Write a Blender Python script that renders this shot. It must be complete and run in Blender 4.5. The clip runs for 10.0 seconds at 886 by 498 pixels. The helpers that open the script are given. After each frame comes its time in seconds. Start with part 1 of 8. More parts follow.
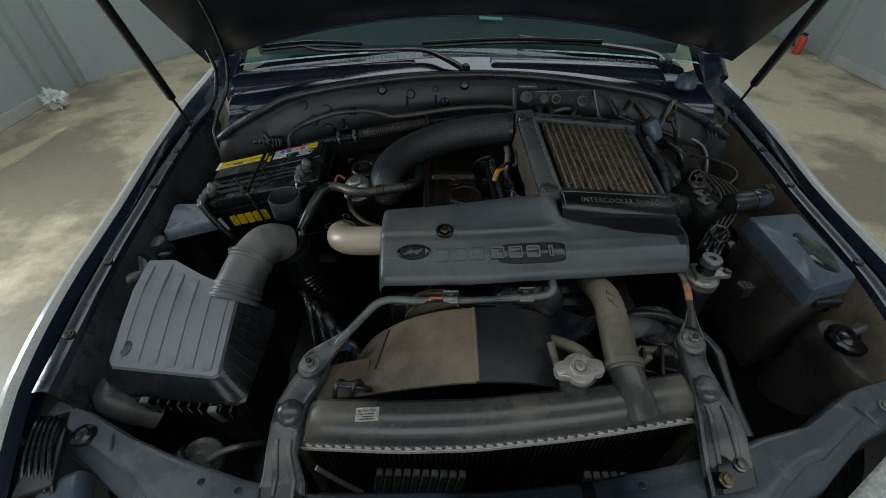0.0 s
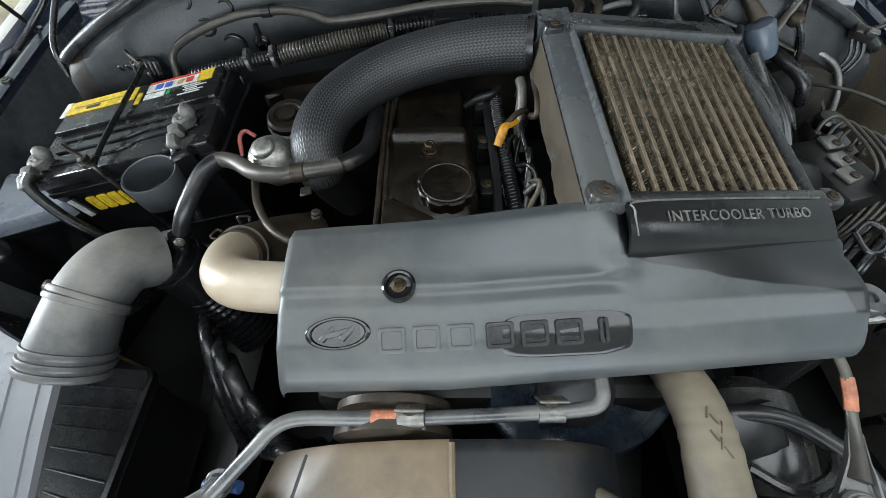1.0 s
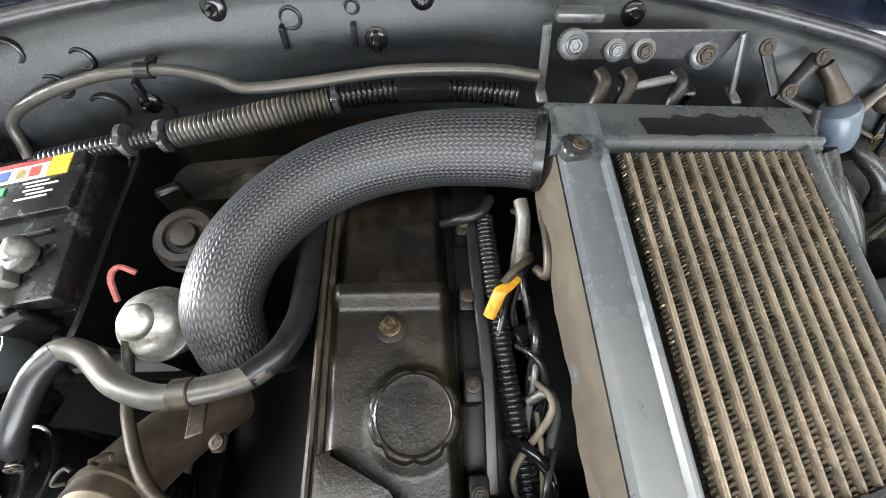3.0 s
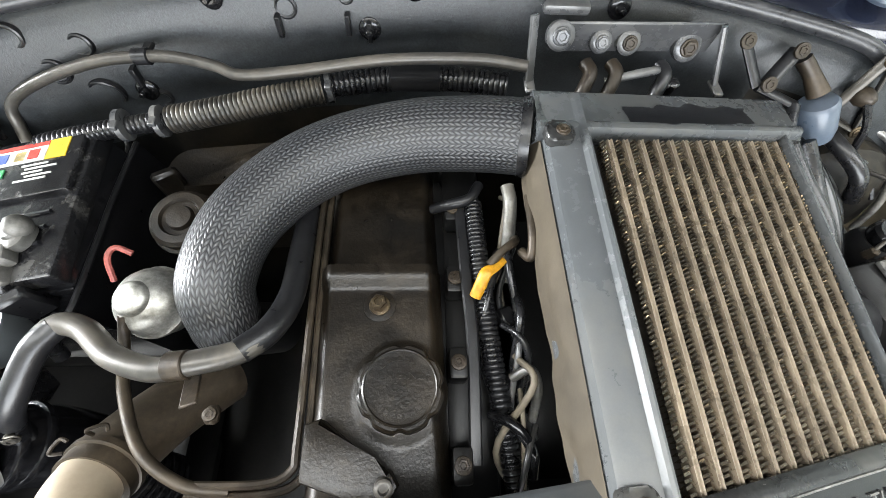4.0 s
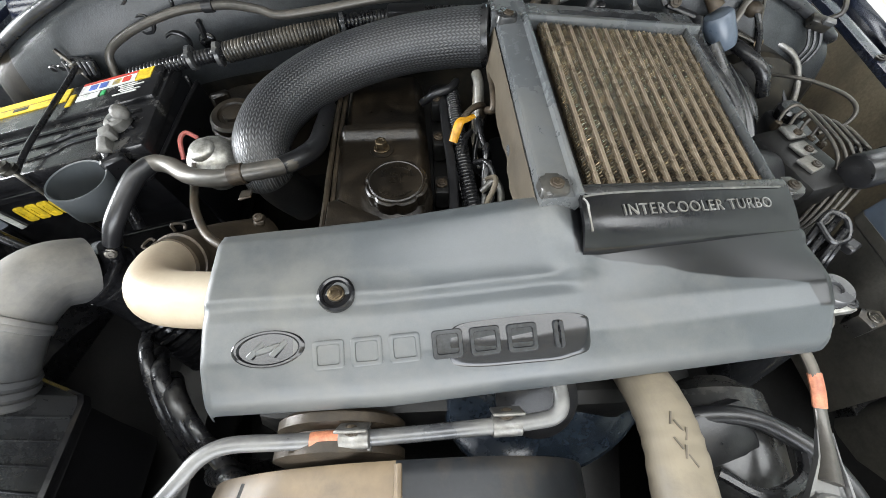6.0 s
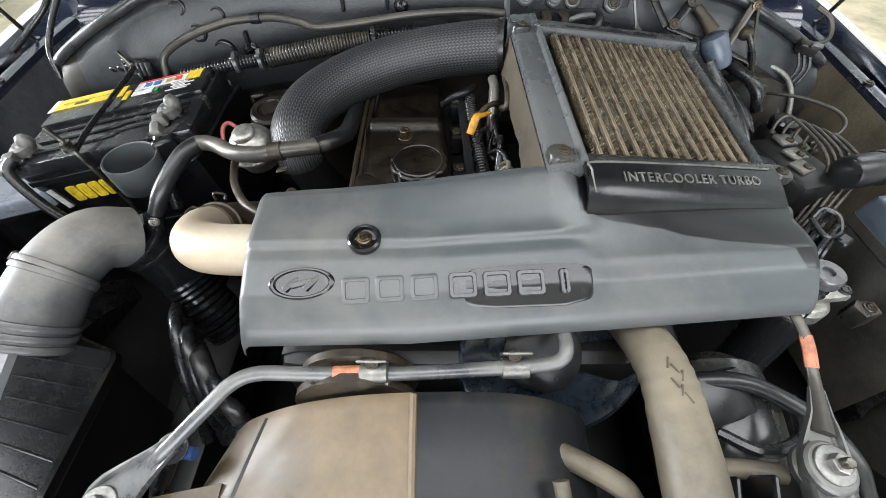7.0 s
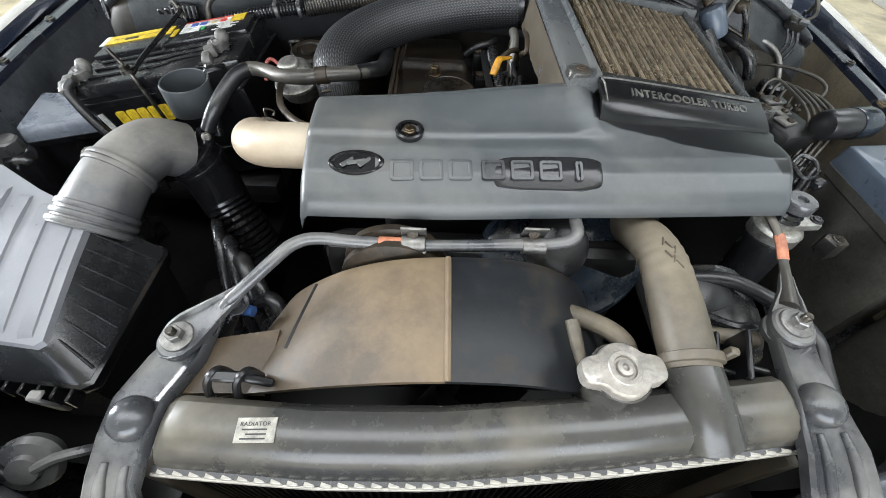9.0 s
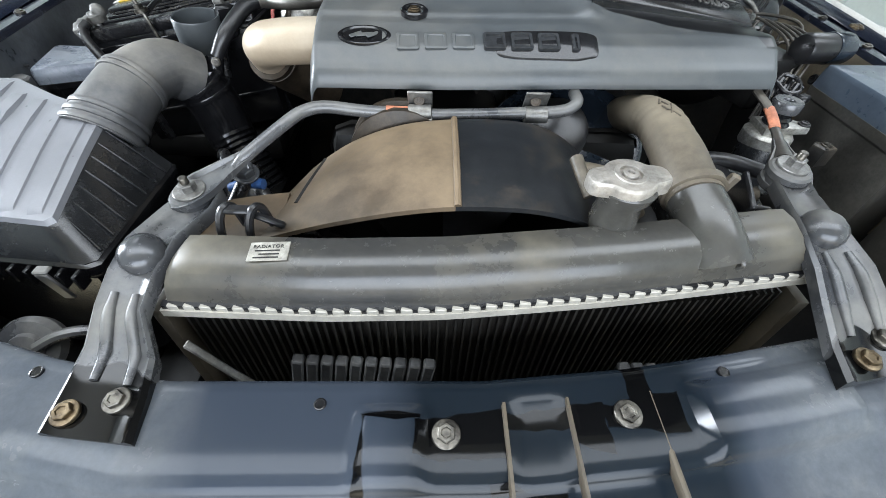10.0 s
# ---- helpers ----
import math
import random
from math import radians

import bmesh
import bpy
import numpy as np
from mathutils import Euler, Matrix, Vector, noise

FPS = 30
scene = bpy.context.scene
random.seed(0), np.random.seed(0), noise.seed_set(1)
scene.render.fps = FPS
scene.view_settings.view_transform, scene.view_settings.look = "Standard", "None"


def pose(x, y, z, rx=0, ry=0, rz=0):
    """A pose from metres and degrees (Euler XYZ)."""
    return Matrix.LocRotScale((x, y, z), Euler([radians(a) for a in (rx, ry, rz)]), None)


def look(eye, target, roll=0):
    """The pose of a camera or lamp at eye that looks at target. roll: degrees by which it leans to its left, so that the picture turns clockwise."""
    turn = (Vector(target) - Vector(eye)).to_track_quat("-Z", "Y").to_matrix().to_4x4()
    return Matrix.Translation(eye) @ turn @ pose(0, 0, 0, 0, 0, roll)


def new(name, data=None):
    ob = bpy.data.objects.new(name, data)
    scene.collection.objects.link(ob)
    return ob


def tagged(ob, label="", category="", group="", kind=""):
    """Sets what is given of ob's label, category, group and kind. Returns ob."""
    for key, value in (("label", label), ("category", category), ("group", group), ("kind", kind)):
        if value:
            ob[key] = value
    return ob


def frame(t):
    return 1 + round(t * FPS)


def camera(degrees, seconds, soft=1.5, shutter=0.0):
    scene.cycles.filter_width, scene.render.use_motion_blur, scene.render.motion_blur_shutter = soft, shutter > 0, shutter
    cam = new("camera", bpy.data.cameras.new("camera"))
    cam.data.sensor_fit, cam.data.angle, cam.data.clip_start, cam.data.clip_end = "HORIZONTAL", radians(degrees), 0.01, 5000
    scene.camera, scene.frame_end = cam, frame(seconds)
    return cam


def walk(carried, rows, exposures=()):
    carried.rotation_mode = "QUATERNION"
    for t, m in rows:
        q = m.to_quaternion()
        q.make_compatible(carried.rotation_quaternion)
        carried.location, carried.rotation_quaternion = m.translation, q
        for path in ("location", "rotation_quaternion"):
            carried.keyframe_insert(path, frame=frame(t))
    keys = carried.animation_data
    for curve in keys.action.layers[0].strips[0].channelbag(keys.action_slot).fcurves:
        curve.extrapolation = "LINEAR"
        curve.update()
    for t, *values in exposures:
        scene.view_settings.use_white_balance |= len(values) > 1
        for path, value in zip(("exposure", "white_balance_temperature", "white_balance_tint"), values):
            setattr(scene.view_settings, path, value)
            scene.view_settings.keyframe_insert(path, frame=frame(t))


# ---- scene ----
cam = camera(94.56, 10.0, soft=0.5)
ROWS = [
    (0.0, -0.0701, -0.2565, 1.5339, 47.59, 0.33, 0.36),
    (0.5, -0.0436, -0.0741, 1.4628, 39.06, 1.56, -0.40),
    (1.0, -0.0267, 0.1194, 1.3987, 33.74, 0.95, 0.21),
    (1.5, -0.0292, 0.2689, 1.4037, 31.91, -0.08, 0.50),
    (2.0, -0.0270, 0.3876, 1.4034, 29.83, -1.61, -0.75),
    (2.2, -0.0308, 0.4126, 1.3975, 29.04, -2.00, -1.64),
    (3.3, -0.0185, 0.4254, 1.3801, 27.40, -2.17, -1.74),
    (3.5, -0.0191, 0.4238, 1.3800, 27.39, -2.44, -1.88),
    (4.0, -0.0127, 0.4042, 1.3849, 27.43, -2.66, -1.45),
    (4.5, -0.0109, 0.3588, 1.3971, 28.14, -2.44, -1.58),
    (5.0, 0.0036, 0.2869, 1.3901, 30.41, -1.53, -1.90),
    (5.5, 0.0156, 0.2001, 1.3831, 32.24, -0.62, -3.03),
    (5.7, 0.0125, 0.1668, 1.3771, 33.35, -0.25, -2.99),
    (6.8, 0.0044, 0.0765, 1.3670, 37.57, 0.12, -0.27),
    (7.0, -0.0025, 0.0498, 1.3583, 39.47, -0.27, -0.21),
    (7.5, -0.0171, -0.0040, 1.3612, 39.93, -0.22, 0.06),
    (8.0, -0.0426, -0.0396, 1.3524, 40.28, -1.07, 0.88),
    (8.5, -0.0518, -0.0388, 1.3540, 38.23, -2.31, 1.42),
    (9.0, -0.0405, -0.0836, 1.3309, 39.82, -2.55, 1.19),
    (9.5, -0.0533, -0.1597, 1.2806, 43.57, -2.62, 0.64),
    (10.0, -0.0466, -0.2246, 1.2157, 44.51, -2.16, -0.12),
]
EXPOSURES = [(0.0, -1.68, 6300, 5), (0.5, -0.72, 6300, 5), (1.0, 0.02, 6400, 7), (1.5, 0.64, 6500, 9), (2.0, 1.02, 6700, 12), (3.5, 1.38, 6800, 11), (5.0, 1.10, 6800, 10), (7.0, 0.62, 6700, 11), (8.5, 0.42, 6700, 11), (10.0, 0.46, 6300, 10)]
walk(cam, [(t, pose(x, y, z, rx, ry, rz)) for t, x, y, z, rx, ry, rz in ROWS], EXPOSURES)

# ---- world, sun, large lights ----
world = bpy.data.worlds.new("world")
scene.world = world
world.use_nodes = True
wn = world.node_tree.nodes
sky = wn.new("ShaderNodeTexSky")
sky.sky_type, sky.sun_disc = "NISHITA", False
sky.sun_elevation, sky.sun_rotation = radians(55), radians(200)
wn["Background"].inputs["Strength"].default_value = 0.12
world.node_tree.links.new(sky.outputs[0], wn["Background"].inputs["Color"])


def sun_lamp():
    d = bpy.data.lights.new("sun", "SUN")
    d.energy, d.angle, d.color = 5.0, radians(0.5), (1.0, 0.95, 0.86)
    ob = new("sun", d)
    ob.matrix_world = look((0, 0, 0), (0.35, 0.94, -1.43))


def area_lamp(name, eye, target, w, h, watts, color):
    """An area lamp: sky light of the gate and doorway, and added fill under the ceiling."""
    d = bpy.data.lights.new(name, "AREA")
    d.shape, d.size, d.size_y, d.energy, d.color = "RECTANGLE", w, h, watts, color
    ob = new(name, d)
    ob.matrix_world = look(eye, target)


sun_lamp()
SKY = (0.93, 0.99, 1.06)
area_lamp("gate_daylight", (0.2, -4.2, 1.75), (0.1, 0.3, 1.0), 5.0, 2.6, 225, SKY)
# Two fill lamps added under the closed ceiling; no source is seen there.
area_lamp("roof_fill", (0.2, -0.35, 3.78), (0.2, -0.35, 0.0), 7.2, 1.3, 125, SKY)
area_lamp("roof_fill_rear", (0.2, 3.0, 3.78), (0.2, 3.0, 0.0), 6.6, 2.4, 290, SKY)
area_lamp("door_daylight", (-3.6, 0.85, 1.3), (0.0, 0.5, 1.0), 0.7, 2.2, 230, SKY)

# ---- materials ----
def mat(name, base, other=None, rough=0.5, metal=0.0, big=6.0, fine=180.0, mix=0.5, bump=0.15, rvar=0.12, dust=None, dust_amount=0.0,
        dust_scale=9.0, coat=0.0, spec=0.5, detail=6.0, rnd=0.0, gc=0.3, mid=0.3):
    """A surface with stains at one scale, grain at a finer one, uneven gloss, and if wanted a patchy film of dust."""
    m = bpy.data.materials.new(name)
    m.use_nodes = True
    nt = m.node_tree
    n, l = nt.nodes, nt.links
    b = n["Principled BSDF"]
    co = n.new("ShaderNodeTexCoord")

    def noise_tex(scale, det=detail, rgh=0.6):
        t = n.new("ShaderNodeTexNoise")
        t.inputs["Scale"].default_value, t.inputs["Detail"].default_value, t.inputs["Roughness"].default_value = scale, det, rgh
        l.new(co.outputs["Object"], t.inputs["Vector"])
        return t

    def ramp(src, lo, hi):
        r = n.new("ShaderNodeMapRange")
        r.inputs["From Min"].default_value, r.inputs["From Max"].default_value = lo, hi
        l.new(src, r.inputs["Value"])
        return r.outputs["Result"]

    def mixc(fac, a, c):
        x = n.new("ShaderNodeMix")
        x.data_type = "RGBA"
        if isinstance(fac, float):
            x.inputs[0].default_value = fac
        else:
            l.new(fac, x.inputs[0])
        for sock, v in ((x.inputs[6], a), (x.inputs[7], c)):
            if isinstance(v, tuple):
                sock.default_value = (*v, 1)
            else:
                l.new(v, sock)
        return x.outputs[2]

    other = other or tuple(min(1.0, c * 0.62) for c in base)
    stains = noise_tex(big)
    grain = noise_tex(fine, 3.0, 0.7)
    col = mixc(ramp(stains.outputs["Fac"], 0.5 - mix * 0.3, 0.5 + mix * 0.3), base, other)
    g = mixc(ramp(grain.outputs["Fac"], 0.3, 0.75), (1 - gc, 1 - gc, 1 - gc), (1 + gc, 1 + gc, 1 + gc))
    mul = n.new("ShaderNodeMix")
    mul.data_type, mul.blend_type = "RGBA", "MULTIPLY"
    mul.inputs[0].default_value = 1.0
    l.new(col, mul.inputs[6])
    l.new(g, mul.inputs[7])
    col = mul.outputs[2]
    blot = noise_tex(75.0, 4.0, 0.65)
    if mid:
        mm = n.new("ShaderNodeMix")
        mm.data_type, mm.blend_type = "RGBA", "MULTIPLY"
        mm.inputs[0].default_value = 1.0
        l.new(col, mm.inputs[6])
        l.new(mixc(ramp(blot.outputs["Fac"], 0.32, 0.68), (1 - mid, 1 - mid, 1 - mid), (1 + mid, 1 + mid, 1 + mid)), mm.inputs[7])
        col = mm.outputs[2]
    rsum = n.new("ShaderNodeMath")
    rsum.operation = "MULTIPLY_ADD"
    l.new((blot if mid else stains).outputs["Fac"], rsum.inputs[0])
    rsum.inputs[1].default_value, rsum.inputs[2].default_value = rvar * 2, rough - rvar
    rout = rsum.outputs[0]
    if dust:
        d = noise_tex(dust_scale, 8.0, 0.68)
        geo = n.new("ShaderNodeNewGeometry")
        sep = n.new("ShaderNodeSeparateXYZ")
        l.new(geo.outputs["True Normal"], sep.inputs[0])
        up = ramp(sep.outputs["Z"], -0.5, 0.9)
        prod = n.new("ShaderNodeMath")
        prod.operation = "MULTIPLY"
        l.new(ramp(d.outputs["Fac"], 0.62 - 0.45 * dust_amount, 0.9 - 0.5 * dust_amount), prod.inputs[0])
        l.new(up, prod.inputs[1])
        pr2 = n.new("ShaderNodeMath")
        pr2.operation = "MULTIPLY"
        l.new(prod.outputs[0], pr2.inputs[0])
        pr2.inputs[1].default_value = min(1.0, 0.35 + dust_amount)
        col = mixc(pr2.outputs[0], col, dust)
        mr = n.new("ShaderNodeMix")
        l.new(pr2.outputs[0], mr.inputs[0])
        l.new(rout, mr.inputs[2])
        mr.inputs[3].default_value = 0.85
        rout = mr.outputs[0]
    if rnd:
        oi = n.new("ShaderNodeObjectInfo")
        v = n.new("ShaderNodeHueSaturation")
        l.new(ramp(oi.outputs["Random"], 0.0, 1.0), v.inputs["Value"])
        mr2 = n.new("ShaderNodeMapRange")
        mr2.inputs["To Min"].default_value, mr2.inputs["To Max"].default_value = 1 - rnd, 1 + rnd
        l.new(oi.outputs["Random"], mr2.inputs["Value"])
        l.new(mr2.outputs["Result"], v.inputs["Value"])
        l.new(col, v.inputs["Color"])
        col = v.outputs["Color"]
    l.new(col, b.inputs["Base Color"])
    l.new(rout, b.inputs["Roughness"])
    b.inputs["Metallic"].default_value = metal
    b.inputs["Coat Weight"].default_value = coat
    b.inputs["Coat Roughness"].default_value = 0.08
    b.inputs["Specular IOR Level"].default_value = spec
    if bump:
        bp = n.new("ShaderNodeBump")
        bp.inputs["Strength"].default_value, bp.inputs["Distance"].default_value = bump, 0.002
        l.new(grain.outputs["Fac"], bp.inputs["Height"])
        l.new(bp.outputs["Normal"], b.inputs["Normal"])
    return m


M_floor = mat("wet_concrete", (0.53, 0.455, 0.31), (0.25, 0.215, 0.15), rough=0.40, big=0.8, fine=22, mix=0.14, bump=0.15, rvar=0.3, gc=0.10, detail=10.0, mid=0.0)
M_wall = mat("painted_panel", (0.36, 0.40, 0.385), (0.31, 0.345, 0.335), rough=0.4, big=0.8, fine=30, bump=0.03, gc=0.05, mid=0.0)
M_ceiling = mat("ceiling_paint", (0.45, 0.45, 0.43), (0.36, 0.36, 0.34), rough=0.7, big=1.0, mid=0.0)
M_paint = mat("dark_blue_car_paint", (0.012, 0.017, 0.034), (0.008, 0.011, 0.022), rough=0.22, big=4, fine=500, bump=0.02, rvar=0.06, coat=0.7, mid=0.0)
M_crest = mat("pale_wing_sheen", (0.62, 0.61, 0.57), (0.5, 0.49, 0.45), rough=0.25, big=4, fine=500, bump=0.02, rvar=0.06, coat=0.5, mid=0.0)
M_hood = mat("bonnet_underside", (0.012, 0.013, 0.015), (0.007, 0.008, 0.009), rough=0.34, big=5, bump=0.05)
M_bay = mat("dusty_bay_paint", (0.016, 0.020, 0.034), (0.008, 0.010, 0.018), rough=0.20, big=7, dust=(0.11, 0.112, 0.115), dust_amount=0.16, dust_scale=14, bump=0.08, coat=0.3)
M_front = mat("front_panel_paint", (0.102, 0.110, 0.121), (0.058, 0.068, 0.083), rough=0.17, big=5, mix=0.8, bump=0.02, coat=0.0, spec=0.24, gc=0.08, mid=0.05, dust=(0.19, 0.188, 0.175), dust_amount=0.26, dust_scale=7)
M_apron = mat("muddy_apron", (0.20, 0.165, 0.115), (0.045, 0.039, 0.032), rough=0.36, big=7, mix=0.35, mid=0.12, dust=(0.26, 0.215, 0.15), dust_amount=0.60, dust_scale=4, bump=0.15)
M_apron_grey = mat("dusty_blue_apron", (0.075, 0.081, 0.092), (0.022, 0.026, 0.032), rough=0.26, big=7, mix=0.4, dust=(0.20, 0.205, 0.20), dust_amount=0.42, dust_scale=6, bump=0.10, coat=0.2)
M_pad = mat("firewall_pad", (0.028, 0.031, 0.033), (0.014, 0.016, 0.018), rough=0.37, big=6, fine=420, dust=(0.075, 0.076, 0.072), dust_amount=0.26, dust_scale=7, bump=0.22, spec=0.42, gc=0.45, mid=0.22)
M_black = mat("black_plastic", (0.014, 0.014, 0.015), (0.008, 0.008, 0.009), rough=0.32, big=14, fine=400, bump=0.10, dust=(0.09, 0.085, 0.075), dust_amount=0.10)
M_gloss = mat("wet_black_plastic", (0.009, 0.009, 0.010), rough=0.17, big=20, fine=300, bump=0.06, rvar=0.1)
M_grey = mat("dusty_grey_plastic", (0.066, 0.073, 0.077), (0.050, 0.055, 0.058), rough=0.34, big=4, fine=700, bump=0.05, dust=(0.165, 0.156, 0.135), dust_amount=0.33, dust_scale=3.5, gc=0.06, mid=0.04)
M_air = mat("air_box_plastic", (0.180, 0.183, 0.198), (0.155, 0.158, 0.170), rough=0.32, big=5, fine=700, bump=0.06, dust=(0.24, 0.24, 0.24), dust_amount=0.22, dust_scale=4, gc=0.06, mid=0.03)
# Lid side: the lid's plastic with grime, its shade darkened into the colour.
M_skirt = mat("shade_dark_plastic", (0.018, 0.019, 0.021), (0.008, 0.0085, 0.009), rough=0.24, big=6, fine=500, bump=0.05, dust=(0.05, 0.05, 0.048), dust_amount=0.20, dust_scale=5, mid=0.1)
M_duct = mat("duct_rubber", (0.070, 0.071, 0.073), (0.046, 0.047, 0.049), rough=0.36, big=8, bump=0.06, dust=(0.25, 0.232, 0.20), dust_amount=0.46, dust_scale=6, gc=0.12, mid=0.08)
M_rubber = mat("rubber", (0.012, 0.012, 0.013), (0.007, 0.007, 0.008), rough=0.28, big=20, bump=0.1, dust=(0.10, 0.095, 0.085), dust_amount=0.20, dust_scale=20)
M_hose = mat("muddy_hose", (0.068, 0.056, 0.041), (0.026, 0.022, 0.017), rough=0.40, big=9, mix=0.4, bump=0.10, dust=(0.20, 0.168, 0.120), dust_amount=0.56, dust_scale=7, gc=0.15, mid=0.12)
M_tank = mat("radiator_tank_plastic", (0.055, 0.053, 0.047), (0.034, 0.034, 0.034), rough=0.24, big=5, dust=(0.20, 0.172, 0.118), dust_amount=0.33, dust_scale=4.5, bump=0.03, gc=0.1, mid=0.06)
M_shroud = mat("dusty_shroud", (0.105, 0.074, 0.044), (0.034, 0.028, 0.022), rough=0.42, big=5, mix=0.8, bump=0.05, dust=(0.25, 0.180, 0.106), dust_amount=0.46, dust_scale=4, gc=0.12, mid=0.08)
M_shroud2 = mat("dark_shroud", (0.016, 0.0175, 0.020), (0.008, 0.009, 0.010), rough=0.40, spec=0.28, big=6, mix=0.9, bump=0.05, dust=(0.10, 0.072, 0.042), dust_amount=0.30, dust_scale=4.5, gc=0.12, mid=0.08)
M_sidewall = mat("tan_dusted_plastic", (0.068, 0.055, 0.038), (0.042, 0.035, 0.026), rough=0.48, big=8, bump=0.08, dust=(0.155, 0.125, 0.086), dust_amount=0.45, dust_scale=6, gc=0.12, mid=0.10)
M_cast = mat("dirty_cast_metal", (0.0105, 0.0076, 0.0046), (0.0035, 0.0028, 0.0020), rough=0.32, metal=0.15, big=9, fine=260, bump=0.22, dust=(0.058, 0.041, 0.023), dust_amount=0.32, dust_scale=7)
M_block = mat("oily_shaded_metal", (0.008, 0.0075, 0.007), (0.005, 0.005, 0.005), rough=0.42, big=15, bump=0.10, spec=0.35)
M_steel = mat("dusty_steel", (0.24, 0.235, 0.225), (0.13, 0.127, 0.12), rough=0.40, metal=0.75, big=25, dust=(0.22, 0.205, 0.17), dust_amount=0.42, dust_scale=20)
M_bolt = mat("zinc_bolt", (0.15, 0.14, 0.12), (0.045, 0.041, 0.036), rough=0.34, metal=0.85, big=60, mix=0.3)
M_brass = mat("yellow_zinc", (0.17, 0.13, 0.08), (0.06, 0.045, 0.03), rough=0.35, metal=0.9, big=60)
M_cap = mat("radiator_cap_metal", (0.40, 0.375, 0.34), (0.30, 0.28, 0.25), rough=0.38, metal=0.55, big=30, dust=(0.33, 0.30, 0.26), dust_amount=0.5, dust_scale=25, mid=0.14)
M_bracket = mat("dusty_painted_steel", (0.105, 0.106, 0.110), (0.050, 0.052, 0.056), rough=0.24, metal=0.25, big=9, bump=0.06, dust=(0.24, 0.232, 0.21), dust_amount=0.42, dust_scale=8, gc=0.12, mid=0.10)
M_alu = mat("cast_aluminium", (0.30, 0.295, 0.28), (0.14, 0.137, 0.13), rough=0.42, metal=0.8, big=22, bump=0.2, dust=(0.20, 0.18, 0.15), dust_amount=0.35)
M_fin = mat("intercooler_fin", (0.78, 0.68, 0.52), (0.08, 0.06, 0.045), rough=0.14, metal=0.9, big=90, mix=0.7, bump=0.2, spec=0.7)
M_bar = mat("intercooler_tube", (0.44, 0.365, 0.275), (0.20, 0.165, 0.124), rough=0.28, metal=0.22, big=16, mix=0.8, dust=(0.36, 0.295, 0.215), dust_amount=0.30, dust_scale=10, bump=0.06, gc=0.12, mid=0.12)
M_core = mat("radiator_core", (0.020, 0.0175, 0.014), (0.011, 0.010, 0.0085), rough=0.5, metal=0.2, big=20)
M_cond = mat("condenser_fin", (0.085, 0.085, 0.084), (0.045, 0.045, 0.045), rough=0.45, metal=0.4, big=20)
M_crimp = mat("crimped_aluminium", (0.44, 0.42, 0.37), (0.30, 0.285, 0.25), rough=0.40, metal=0.3, big=14, dust=(0.42, 0.395, 0.34), dust_amount=0.45, gc=0.12, mid=0.08)
M_beige = mat("heat_stained_pipe", (0.42, 0.345, 0.255), (0.32, 0.25, 0.175), rough=0.38, metal=0.2, big=3.5, mix=0.9, bump=0.04, dust=(0.46, 0.41, 0.325), dust_amount=0.4, dust_scale=3, gc=0.06, mid=0.03)
M_silver = mat("zinc_diaphragm", (0.42, 0.415, 0.39), (0.28, 0.27, 0.24), rough=0.42, metal=0.8, big=30, bump=0.12)
M_yellow = mat("yellow_plastic", (0.62, 0.30, 0.015), (0.42, 0.19, 0.015), rough=0.4, big=40, mix=0.8, mid=0.14)
M_stick_y = mat("yellow_print", (0.70, 0.50, 0.03), (0.58, 0.40, 0.03), rough=0.35, big=60)
M_stick_w = mat("white_print", (0.66, 0.66, 0.63), (0.52, 0.52, 0.49), rough=0.35, big=60)
M_stick_r = mat("red_print", (0.55, 0.05, 0.03), (0.42, 0.04, 0.03), rough=0.35, big=60)
M_stick_g = mat("green_print", (0.03, 0.30, 0.10), rough=0.35, big=60)
M_stick_b = mat("blue_print", (0.06, 0.12, 0.42), rough=0.35, big=60)
M_orange = mat("faded_orange_paint", (0.50, 0.19, 0.10), (0.38, 0.14, 0.08), rough=0.55, big=60)
M_red = mat("red_paint", (0.55, 0.05, 0.025), (0.40, 0.03, 0.02), rough=0.35, big=20)
M_pink = mat("pink_red_wire", (0.42, 0.11, 0.09), (0.30, 0.08, 0.07), rough=0.5, big=60)
M_blue = mat("blue_rubber", (0.030, 0.085, 0.24), rough=0.45, big=60)
M_corr = mat("corroded_lead", (0.19, 0.183, 0.168), (0.065, 0.063, 0.058), rough=0.55, metal=0.3, big=45, mix=0.8, bump=0.4)
M_rust = mat("brown_metal", (0.048, 0.035, 0.023), (0.018, 0.014, 0.010), rough=0.42, metal=0.3, big=20, dust=(0.10, 0.077, 0.050), dust_amount=0.36)
M_conduit = mat("conduit_plastic", (0.026, 0.024, 0.021), (0.010, 0.010, 0.010), rough=0.30, big=25, dust=(0.15, 0.125, 0.092), dust_amount=0.42, dust_scale=18)
M_can = mat("pale_blue_can", (0.085, 0.108, 0.140), (0.060, 0.078, 0.104), rough=0.30, big=12, bump=0.05, dust=(0.15, 0.162, 0.178), dust_amount=0.26, gc=0.1, mid=0.06)
M_lid = mat("blue_grey_lid", (0.185, 0.205, 0.240), (0.145, 0.162, 0.195), rough=0.26, big=8, bump=0.05, dust=(0.25, 0.255, 0.26), dust_amount=0.25, gc=0.1, mid=0.05)
M_line = mat("dusty_pipe_steel", (0.080, 0.074, 0.066), (0.045, 0.042, 0.037), rough=0.32, metal=0.35, big=10, dust=(0.165, 0.144, 0.114), dust_amount=0.38, dust_scale=9, bump=0.06, gc=0.12, mid=0.1)
